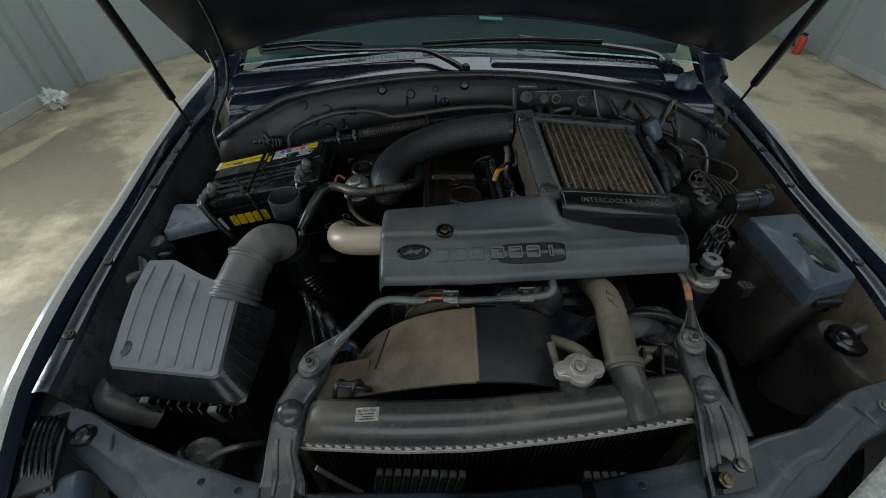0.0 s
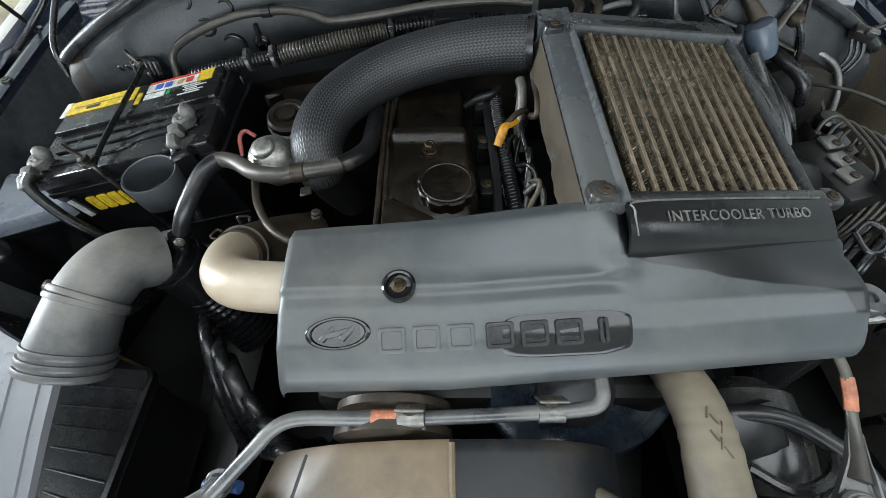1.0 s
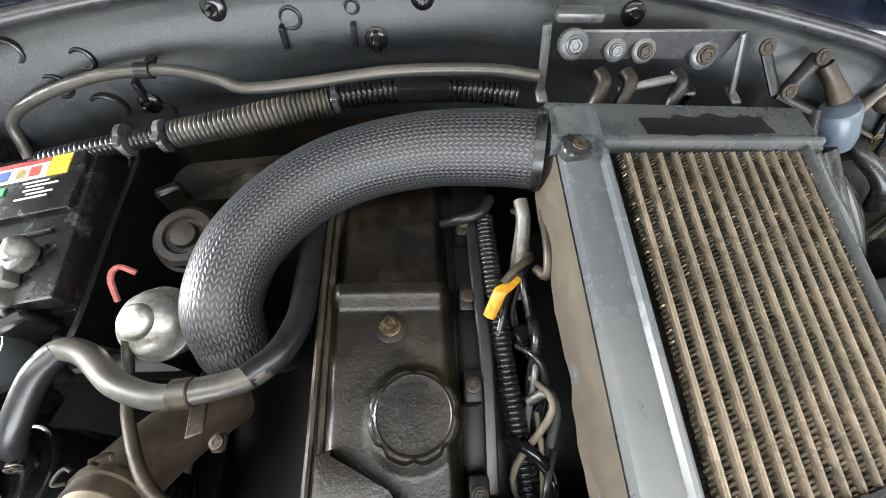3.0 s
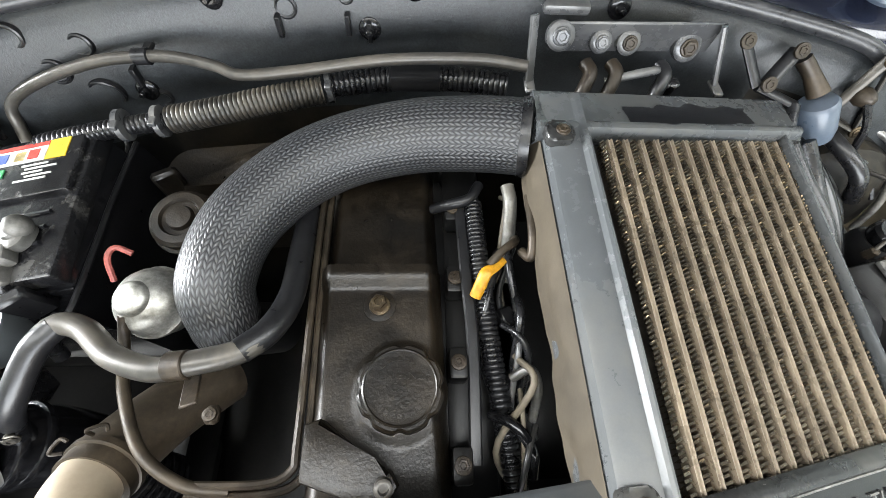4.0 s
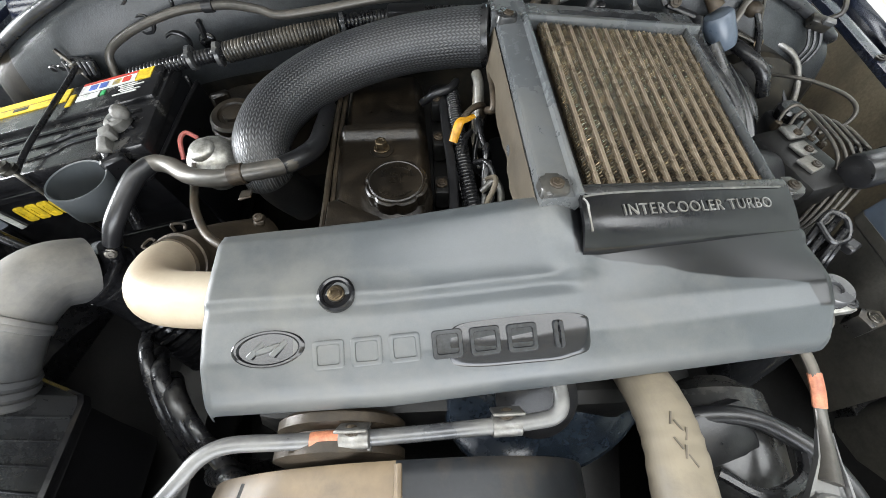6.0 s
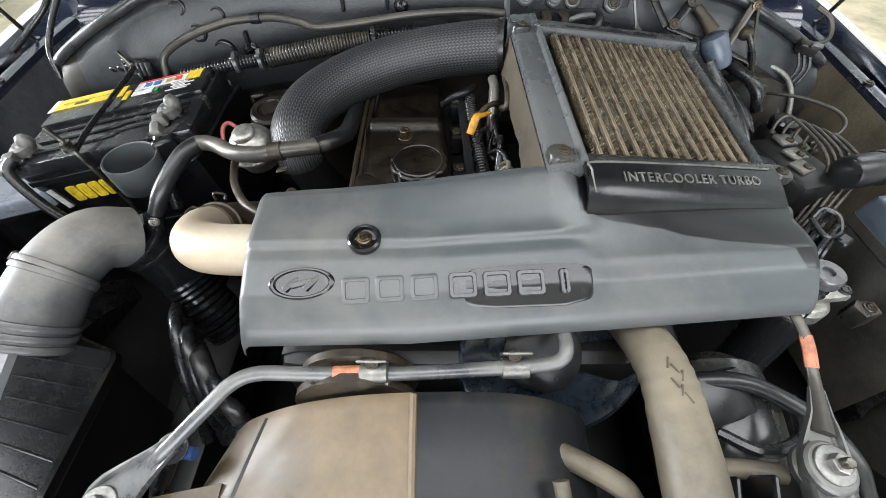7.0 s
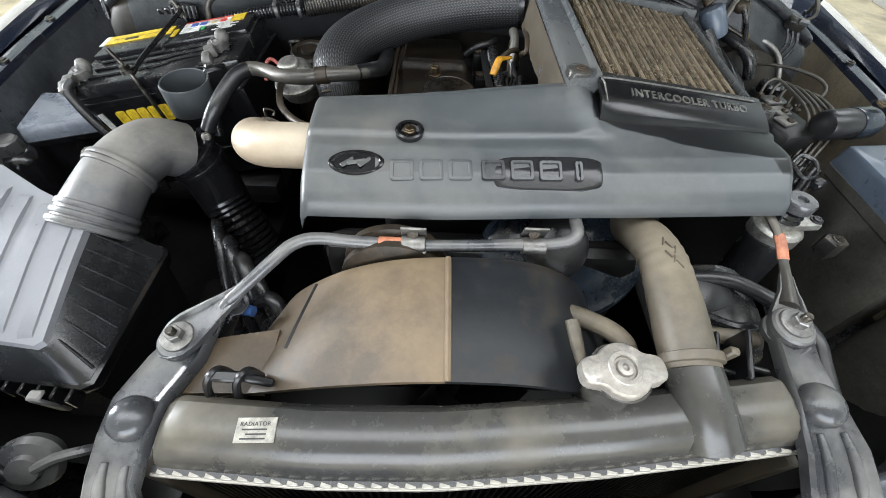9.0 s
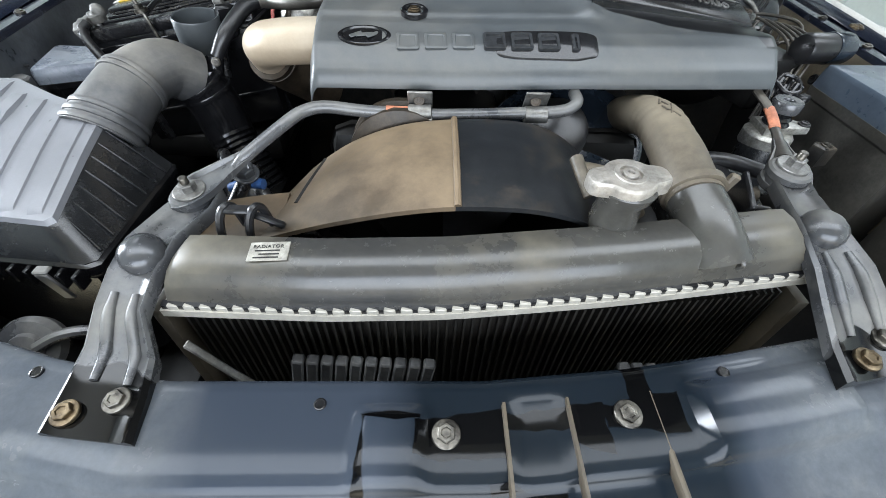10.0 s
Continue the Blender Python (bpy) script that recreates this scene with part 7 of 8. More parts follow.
def egr_drum():
    t = thing("egr_valve", "round dusty brown valve drum with a domed middle", "valve", (-0.285, 0.65, 0.9))
    bm = bmesh.new()
    lathe(bm, [(0.034, -0.06), (0.034, -0.016), (0.0375, -0.014), (0.0375, -0.008), (0.034, -0.006), (0.034, 0.004), (0.030, 0.008), (0.022, 0.0085), (0.020, 0.005), (0.015, 0.005), (0.013, 0.010), (0.003, 0.011)], axis((-0.278, 0.650, 0.982), (0, -0.15, 1)), 36)
    part("drum", bm, M_cast, t)
    bm = bmesh.new()
    tube(bm, [(-0.343, 0.585, 0.962), (-0.343, 0.602, 0.982), (-0.336, 0.613, 0.986), (-0.322, 0.610, 0.978)], 0.0032, 8, 5)
    solo("red_wire_loop", bm, M_pink, "faded red bent wire loop", "wire")


egr_drum()


def dipstick():
    t = thing("dipstick", "yellow plastic dipstick handle among dark hoses", "dipstick", (0.05, 0.56, 0.95))
    bm = bmesh.new()
    tube(bm, [(0.039, 0.544, 1.014), (0.044, 0.553, 1.024), (0.049, 0.562, 1.031), (0.058, 0.568, 1.030), (0.068, 0.577, 1.028)], [0.0058, 0.0062, 0.0062, 0.0045, 0.0038], 10, 4, flat=0.6)
    part("pull_handle", bm, M_yellow, t, "yellow flat pull handle")
    bm = bmesh.new()
    tube(bm, [(0.053, 0.571, 1.0285), (0.066, 0.584, 1.034), (0.080, 0.596, 1.030), (0.083, 0.606, 1.01), (0.083, 0.61, 0.94)], [0.0046, 0.004, 0.0045, 0.005, 0.005], 10, 6)
    part("guide_tube", bm, M_rust, t)


dipstick()

# looms and pipes between the rocker cover and the intercooler
for line, r, m_, lab in (
    ([(0.045, 0.66, 1.0), (0.048, 0.58, 1.0), (0.055, 0.50, 0.99), (0.066, 0.42, 0.975), (0.075, 0.36, 0.965)], 0.0105, M_rubber, "black corrugated wiring conduit beside the rocker cover"),
):
    hose("wiring_conduit", lab, line, r, m_, 8, 12, 0.0016, 0.005, "conduit")
rng = random.Random(11)
for k in range(9):
    x0, y0 = 0.058 + rng.uniform(0, 0.03), 0.64 - 0.03 * k
    pts = [(x0 + 0.006, y0 + 0.03, 1.0), (x0 + rng.uniform(-0.01, 0.015), y0, 1.02 + rng.uniform(-0.02, 0.01)), (x0 + rng.uniform(-0.015, 0.015), y0 - 0.05, 0.985 + rng.uniform(-0.02, 0.02)), (x0 + rng.uniform(-0.01, 0.02), y0 - 0.10, 0.95)]
    hose("wire", "thin grimy injector wire beside the rocker cover", pts, rng.uniform(0.0025, 0.0042), rng.choice([M_rubber, M_rubber, M_bracket, M_hose]), 6, 8, category="wire", group="injector wires")
for line, r, m_ in (
    ([(0.078, 0.66, 1.035), (0.080, 0.64, 1.03), (0.079, 0.61, 1.005), (0.078, 0.58, 0.97)], 0.0075, M_steel),
    ([(0.052, 0.68, 1.01), (0.040, 0.66, 1.012), (0.020, 0.655, 1.008), (0.0, 0.66, 0.99)], 0.006, M_black),
    ([(0.086, 0.585, 1.03), (0.092, 0.575, 1.04), (0.094, 0.60, 1.05), (0.096, 0.64, 1.045)], 0.005, M_rust),
    ([(0.070, 0.47, 1.0), (0.085, 0.475, 1.012), (0.092, 0.46, 1.005), (0.088, 0.435, 0.985)], 0.0045, M_steel),
    ([(0.066, 0.52, 1.0), (0.078, 0.505, 1.015), (0.086, 0.485, 1.006), (0.080, 0.45, 0.98)], 0.0035, M_rubber),
    ([(0.050, 0.44, 0.99), (0.066, 0.43, 1.008), (0.082, 0.41, 1.0), (0.086, 0.39, 0.975)], 0.005, M_gloss),
):
    hose("injector_hose", "short grimy hose between the rocker cover and the intercooler", line, r, m_, 6, 10, category="hose", group="injector hoses")
for k in range(4):
    y = 0.60 - 0.065 * k
    bm = bmesh.new()
    box(bm, (0.075, y, 0.985 - 0.006 * k), (0.018, 0.020, 0.014), 0.003, 1, (0, 10, 25 * k))
    solo("connector", bm, M_black, "small black wiring connector", "connector", "injector connectors")

# ---- bulkhead fittings ----
def steel_line():
    t = thing("steel_line", "long dull steel pipe running along the bulkhead", "pipe", (-0.2, 0.8, 1.03))
    line = [(-0.500, 0.760, 0.955), (-0.512, 0.785, 0.975), (-0.505, 0.80, 1.005), (-0.45, 0.805, 1.035), (-0.38, 0.812, 1.056), (-0.325, 0.815, 1.062), (-0.285, 0.812, 1.064), (-0.245, 0.805, 1.060), (-0.215, 0.797, 1.055), (-0.15, 0.80, 1.060), (-0.05, 0.806, 1.072), (0.05, 0.80, 1.080), (0.105, 0.79, 1.08)]
    bm = bmesh.new()
    tube(bm, line, 0.0066, 12, 8)
    part("pipe", bm, M_line, t, smooth=60)
    bm = bmesh.new()
    lathe(bm, [(0.0066, -0.009), (0.009, -0.008), (0.009, 0.008), (0.0066, 0.009)], axis((-0.325, 0.815, 1.062), (1, 0.0, 0.06)), 18)
    box(bm, (-0.325, 0.828, 1.060), (0.012, 0.026, 0.006), 0.002, 1)
    part("rubber_clip", bm, M_rubber, t, "black rubber clip")
    bm = bmesh.new()
    lathe(bm, [(0.0066, -0.008), (0.0095, -0.007), (0.0095, 0.007), (0.0066, 0.008)], axis(line[0], (0.3, -0.6, -0.6)), 6)
    part("pipe_nut", bm, M_rust, t)


steel_line()


def loom():
    t = thing("wiring_loom", "black corrugated loom along the bulkhead with metal clip", "wiring loom", (-0.2, 0.79, 1.0))
    bm = bmesh.new()
    tube(bm, [(-0.46, 0.748, 0.992), (-0.40, 0.757, 1.002), (-0.34, 0.765, 1.01), (-0.31, 0.768, 1.012)], 0.011, 14, 6, 0.002, 0.006)
    part("conduit", bm, M_rubber, t, smooth=60)
    bm = bmesh.new()
    tube(bm, [(-0.305, 0.768, 1.014), (-0.25, 0.775, 1.022), (-0.19, 0.788, 1.028), (-0.13, 0.803, 1.030)], 0.016, 16, 6, 0.0022, 0.0054)
    part("conduit", bm, M_conduit, t, "dusty corrugated conduit", smooth=60)
    bm = bmesh.new()
    tube(bm, [(-0.125, 0.806, 1.034), (-0.05, 0.815, 1.038), (0.03, 0.812, 1.042), (0.09, 0.80, 1.046)], 0.014, 14, 6, 0.002, 0.0062)
    part("conduit", bm, M_rubber, t, smooth=60)
    for x, y, z in ((-0.122, 0.806, 1.033), (-0.318, 0.767, 1.012), (-0.36, 0.762, 1.01)):
        bm = bmesh.new()
        lathe(bm, [(0.015, -0.004), (0.0185, -0.003), (0.0185, 0.003), (0.015, 0.004)], axis((x, y, z), (1, 0.15, 0.06)), 18)
        box(bm, (x + 0.002, y - 0.014, z + 0.014), (0.008, 0.012, 0.006), 0.001, 1)
        part("clip", bm, M_bracket, t, "dull metal clip")
    bm = bmesh.new()
    box(bm, (-0.02, 0.812, 1.045), (0.06, 0.03, 0.022), 0.004)
    part("connector_block", bm, M_black, t)
    for x, z in ((-0.36, 1.02), (-0.075, 1.06), (-0.18, 1.068), (-0.10, 1.068)):
        bm = bmesh.new()
        box(bm, (x, pad_y(x, z) - 0.004, z), (0.006, 0.010, 0.026), 0.001, 1)
        part("push_tab", bm, M_black, t)


loom()


def solenoid_bracket():
    t = thing("solenoid_bracket", "grey steel bracket with rubber-mounted bolts and solenoids", "bracket", (0.2, 0.8, 1.05))
    bm = bmesh.new()
    box(bm, (0.235, 0.826, 1.094), (0.175, 0.004, 0.040), 0.0015, 1, (8, -2, -1))
    part("plate", bm, M_bracket, t, "dusty grey plate")
    for a, b in (((0.106, 0.814, 1.124), (0.113, 0.795, 1.055)), ((0.316, 0.814, 1.118), (0.338, 0.795, 1.055))):
        bm = bmesh.new()
        tube(bm, [a, V(a).lerp(V(b), 0.5), b], 0.0055, 8, 2, flat=0.6)
        box(bm, (b[0], b[1] - 0.004, b[2]), (0.012, 0.026, 0.006), 0.002, 1)
        part("upright", bm, M_bracket, t)
    bm = bmesh.new()
    box(bm, (0.145, 0.84, 1.118), (0.052, 0.018, 0.012), 0.004)
    part("top_lip", bm, M_bracket, t)
    for x, z, r in ((0.142, 1.096, 0.016), (0.190, 1.090, 0.0125), (0.222, 1.090, 0.0135), (0.293, 1.086, 0.016)):
        bm = bmesh.new()
        lathe(bm, [(r, -0.004), (r, 0.004), (r * 0.85, 0.006), (r * 0.6, 0.0065)], axis((x, 0.822, z), (0, -0.9, 0.45)), 22)
        part("rubber_mount", bm, M_bracket, t)
        hexbolt(t, (x, 0.816, z + 0.003), (0, -0.9, 0.45), r * 0.48, r * 0.62, M_rust if x in (0.222, 0.293) else M_bracket)
    for x, m_ in ((0.175, M_rust), (0.205, M_rust), (0.262, M_black)):
        bm = bmesh.new()
        tube(bm, [(x, 0.805, 1.075), (x + 0.004, 0.79, 1.072), (x - 0.004, 0.775, 1.055), (x - 0.002, 0.770, 1.03)], 0.008, 12, 5)
        part("solenoid", bm, m_, t)
    bm = bmesh.new()
    tube(bm, [(0.20, 0.79, 1.062), (0.225, 0.785, 1.076), (0.250, 0.79, 1.078), (0.262, 0.80, 1.07)], 0.005, 10, 5)
    part("short_hose", bm, M_bracket, t, "pale short hose")
    for x in (0.272, 0.282):
        bm = bmesh.new()
        lathe(bm, [(0.007, -0.02), (0.007, 0.004), (0.004, 0.006)], axis((x, 0.79, 1.06), (0, -0.3, 1)), 14)
        part("connector", bm, M_gloss, t)


solenoid_bracket()


def fuel_filter():
    t = thing("fuel_filter", "pale blue canister below a black metal bracket", "filter", (0.47, 0.77, 0.95))
    bm = bmesh.new()
    m = axis((0.478, 0.772, 1.03), (-0.5, 0.25, 0.8))
    lathe(bm, [(0.008, -0.036), (0.019, -0.031), (0.022, -0.018), (0.022, 0.020), (0.019, 0.024), (0.007, 0.025)], m, 30)
    part("canister", bm, M_can, t)
    bm = bmesh.new()
    tube(bm, [(0.465, 0.785, 1.055), (0.45, 0.80, 1.07), (0.435, 0.812, 1.082)], [0.012, 0.009, 0.009], 12, 5)
    part("neck", bm, M_rust, t)
    for a, b in (((0.360, 0.825, 1.095), (0.385, 0.79, 1.06)), ((0.425, 0.818, 1.088), (0.395, 0.79, 1.06)), ((0.385, 0.79, 1.06), (0.44, 0.775, 1.045))):
        bm = bmesh.new()
        tube(bm, [a, V(a).lerp(V(b), 0.5), b], 0.0085, 10, 3, flat=0.5)
        part("bracket_arm", bm, M_black, t, "black dusty bracket arm")
    for at in ((0.360, 0.82, 1.097), (0.425, 0.812, 1.092), (0.395, 0.786, 1.066)):
        hexbolt(t, at, (0, -0.8, 0.6), 0.0055, 0.009, M_rust)
    bm = bmesh.new()
    tube(bm, [(0.435, 0.775, 1.045), (0.43, 0.745, 1.03), (0.445, 0.70, 1.01), (0.47, 0.64, 0.985), (0.475, 0.58, 0.95)], 0.009, 12, 8)
    part("fuel_hose", bm, M_rubber, t, "dark blue-black rubber hose")
    bm = bmesh.new()
    tube(bm, [(0.455, 0.74, 1.02), (0.475, 0.70, 0.99), (0.485, 0.64, 0.96), (0.48, 0.57, 0.92)], 0.013, 12, 8)
    part("fuel_hose", bm, M_rubber, t)


fuel_filter()


# ---- driver's side of the bay ----
def relay_box():
    t = thing("relay_box", "blue-grey plastic fuse box with a wet lid", "fuse box", (0.65, 0.37, 0.80))
    top = [(0.598, 0.462), (0.722, 0.482), (0.706, 0.284), (0.598, 0.248)]
    cx, cy = 0.655, 0.37
    bm = bmesh.new()

    def ring(s, z):
        out = []
        for i in range(4):
            a, b = V(top[i]), V(top[(i + 1) % 4])
            for k in range(6):
                q = a.lerp(b, 0.03 + 0.94 * k / 5)
                out.append((cx + (q.x - cx) * s, cy + (q.y - cy) * s, z - 0.10 * (q.x - 0.65) * 0.4))
        return out

    loft(bm, [ring(1.05, 0.935), ring(1.04, 0.945), ring(1.02, 0.964), ring(1.0, 0.970), ring(0.96, 0.972), ring(0.2, 0.972)])
    lid = part("lid", bm, M_can, t, "slate-blue lid with a dark wet patch")
    bm = bmesh.new()
    loft(bm, [ring(0.96, 0.70), ring(0.98, 0.915), ring(1.06, 0.920), ring(1.06, 0.936), ring(0.98, 0.938)])
    part("housing", bm, M_bottle, t, "brown-dusted black lower housing")
    bm = bmesh.new()
    rg = [(0.672 + 0.030 * math.cos(a) * (1 + 0.1 * math.sin(2 * a)), 0.352 + 0.060 * math.sin(a)) for a in (2 * math.pi * k / 30 for k in range(30))]
    loft(bm, [[(0.672 + (x - 0.672) * k, 0.352 + (y - 0.352) * k, 0.9716 + e - 0.04 * (x - 0.65)) for x, y in rg] for k, e in ((1, 0.0), (0.97, 0.0008), (0.1, 0.0008))])
    part("water_film", bm, M_wet, lid, "dark wet patch")
    bm = bmesh.new()
    box(bm, (0.650, 0.252, 0.93), (0.05, 0.012, 0.02), 0.003)
    part("latch", bm, M_black, t)


relay_box()


def canister():
    t = thing("canister", "black cylindrical canister with a grey end band", "canister", (0.64, 0.51, 0.93))
    m = axis((0.565, 0.495, 0.985), (0.95, 0.25, -0.05))
    bm = bmesh.new()
    lathe(bm, [(0.010, -0.004), (0.021, 0.0), (0.024, 0.006), (0.024, 0.058)], m, 26)
    part("body", bm, M_black, t)
    bm = bmesh.new()
    lathe(bm, [(0.025, 0.056), (0.0256, 0.058), (0.0256, 0.092), (0.024, 0.096), (0.008, 0.097)], m, 26)
    part("end_band", bm, M_slate, t)
    for a in (0.098, 0.086):
        hexbolt(t, m @ V((0.0, 0.034, a)), (0.3, -0.2, 1), 0.005, 0.008, M_brass)


canister()


def abs_unit():
    t = thing("brake_modulator", "dirty brake valve block with curved steel pipes", "valve block", (0.53, 0.53, 0.88))
    bm = bmesh.new()
    box(bm, (0.535, 0.545, 0.925), (0.075, 0.12, 0.09), 0.008, 2, (0, 0, 14))
    part("valve_block", bm, M_block, t)
    bm = bmesh.new()
    lathe(bm, [(0.033, 0.0), (0.036, 0.006), (0.036, 0.075), (0.033, 0.078), (0.033, 0.084), (0.026, 0.090), (0.01, 0.091)], axis((0.505, 0.545, 0.93), (-0.9, -0.1, 0.25)), 28)
    part("motor", bm, M_black, t)
    for k, (x, y) in enumerate(((0.540, 0.590), (0.537, 0.555), (0.531, 0.525))):
        bm = bmesh.new()
        box(bm, (x, y, 0.972), (0.030, 0.026, 0.006), 0.002, 2, (3, 6, 14 + 6 * k))
        part("cover_plate", bm, M_steel, t, "bright worn plate")
        hexbolt(t, (x + 0.004, y - 0.004, 0.976), (0, 0, 1), 0.004, 0.006, M_rust)
    for k in range(5):
        x, y = 0.548 + 0.010 * k, 0.612 - 0.012 * k
        dx, dy = 0.010 * k, -0.004 * k
        bm = bmesh.new()
        tube(bm, [(x - 0.014, y + 0.004, 0.965), (x - 0.010, y + 0.010, 0.988), (x + 0.002, y + 0.006, 0.996), (x + 0.012, y - 0.030, 0.992), (0.566 + dx, 0.548 + dy, 0.986), (0.566 + dx * 0.9, 0.522 + dy, 0.974), (0.556 + dx * 0.7, 0.500 + dy, 0.950), (0.540 + dx * 0.5, 0.480 + dy, 0.915), (0.530 + dx * 0.4, 0.47, 0.87)], 0.0025, 8, 6)
        part("brake_pipe", bm, M_line, t, "thin bent steel brake pipe", smooth=60)
        bm = bmesh.new()
        lathe(bm, [(0.0062, 0.0), (0.0062, 0.012), (0.004, 0.014)], axis((x - 0.014, y + 0.004, 0.958), (0.1, 0, 1)), 6)
        part("pipe_nut", bm, M_rust, t)
    bm = bmesh.new()
    tube(bm, [(0.585, 0.745, 0.965), (0.60, 0.722, 0.975), (0.625, 0.695, 0.982), (0.650, 0.655, 0.985), (0.655, 0.628, 0.978), (0.635, 0.610, 0.965), (0.60, 0.605, 0.955)], 0.0032, 8, 6)
    part("brake_pipe", bm, M_line, t, smooth=60)
    bm = bmesh.new()
    tube(bm, [(0.588, 0.792, 0.995), (0.610, 0.786, 0.992), (0.634, 0.770, 0.980), (0.642, 0.745, 0.960), (0.640, 0.715, 0.925), (0.636, 0.70, 0.88)], 0.0050, 10, 6)
    part("brake_pipe", bm, M_steel, t, "bright bent steel pipe", smooth=60)
    for k in range(7):
        a = 2 * math.pi * k / 7
        bm = bmesh.new()
        c = V((0.528 + 0.016 * math.cos(a), 0.430 + 0.016 * math.sin(a), 0.935 + 0.006 * (k % 2)))
        tube(bm, [c + V((0.012, 0.012, 0.012)), c, c + V((-0.01, -0.014, -0.02)), c + V((0.0, -0.02, -0.06))], 0.0042, 8, 5)
        part("wire", bm, M_rubber, t)
    bm = bmesh.new()
    tube(bm, [(0.512, 0.442, 0.950), (0.528, 0.452, 0.958), (0.545, 0.440, 0.955), (0.540, 0.418, 0.945), (0.520, 0.416, 0.943), (0.512, 0.442, 0.950)], 0.0036, 8, 6)
    part("wire_loop", bm, M_rubber, t)
    bm = bmesh.new()
    box(bm, (0.548, 0.412, 0.935), (0.020, 0.016, 0.014), 0.003, 1, (0, 0, 30))
    part("connector", bm, M_black, t)


abs_unit()


def brake_booster():
    t = thing("brake_booster", "black round brake servo on the bulkhead", "brake servo", (0.58, 0.72, 0.9))
    bm = bmesh.new()
    lathe(bm, [(0.10, -0.09), (0.112, -0.07), (0.112, -0.02), (0.105, -0.012), (0.10, 0.0), (0.07, 0.02), (0.035, 0.028)], axis((0.575, 0.735, 0.875), (0, -1, 0.05)), 36)
    part("servo_shell", bm, M_dark_mud, t)
    bm = bmesh.new()
    lathe(bm, [(0.022, 0.0), (0.022, 0.10), (0.012, 0.105)], axis((0.565, 0.68, 0.90), (0, -1, 0.02)), 20)
    part("master_cylinder", bm, M_cast, t)
    bm = bmesh.new()
    box(bm, (0.562, 0.615, 0.945), (0.05, 0.085, 0.040), 0.010)
    tank = part("fluid_reservoir", bm, M_black, t)
    bm = bmesh.new()
    lathe(bm, [(0.020, 0.0), (0.021, 0.004), (0.021, 0.014), (0.017, 0.018), (0.004, 0.018)], axis((0.560, 0.635, 0.964), (0, 0, 1)), 24, 12, 0.001)
    part("reservoir_cap", bm, M_gloss, tank, "black ridged screw cap")
    bm = bmesh.new()
    tube(bm, [(0.515, 0.79, 1.0), (0.52, 0.75, 1.005), (0.545, 0.715, 0.99), (0.56, 0.70, 0.955)], 0.010, 12, 8)
    part("vacuum_hose", bm, M_rubber, t, "black rubber vacuum hose")


brake_booster()


def primer_pump():
    t = thing("fuel_primer_pump", "silvery fuel pump head with a grey rubber button", "pump", (0.455, 0.33, 0.80))
    c = Matrix.Translation((0.462, 0.338, 0.0))
    bm = bmesh.new()
    tube(bm, [(0.440, 0.305, 0.76), (0.448, 0.318, 0.83), (0.456, 0.330, 0.895)], 0.030, 24, 3)
    part("filter_canister", bm, M_skirt, t, "black filter canister")
    bm = bmesh.new()
    lathe(bm, [(0.031, 0.892), (0.034, 0.896), (0.034, 0.914), (0.030, 0.919), (0.026, 0.920)], c, 36)
    part("pump_head", bm, M_silver, t, "bright cast pump head")
    bm = bmesh.new()
    prism(bm, [(-0.024, -0.020), (0.030, -0.014), (0.048, -0.012), (0.054, 0.0), (0.046, 0.010), (0.020, 0.022), (-0.020, 0.024)], 0.010, pose(0.462, 0.338, 0.930, 0, 0, 0), 0.003)
    fl = part("flange", bm, M_silver, t)
    hexbolt(fl, (0.506, 0.336, 0.930), (0, 0, 1), 0.006, 0.0085, M_black)
    bm = bmesh.new()
    lathe(bm, [(0.016, 0.928), (0.0185, 0.932), (0.015, 0.936), (0.0175, 0.940), (0.014, 0.944), (0.014, 0.950)], c, 32)
    part("rubber_neck", bm, M_gloss, t, "wet black ribbed neck")
    bm = bmesh.new()
    lathe(bm, [(0.014, 0.949), (0.0195, 0.951), (0.0200, 0.955), (0.0200, 0.963), (0.0185, 0.966), (0.0075, 0.966), (0.0065, 0.962), (0.002, 0.962)], c, 36)
    part("button", bm, M_bracket, t, "dusty rubber button with a centre hole")
    bm = bmesh.new()
    prism(bm, [(-0.014, -0.010), (0.012, -0.012), (0.018, 0.004), (0.0, 0.016), (-0.014, 0.010)], 0.030, pose(0.553, 0.326, 0.902, 0, 0, 20), 0.003)
    br = part("side_bracket", bm, M_conduit, t)
    hexbolt(br, (0.555, 0.327, 0.902), (0, 0, 1), 0.0055, 0.008, M_bolt)


primer_pump()


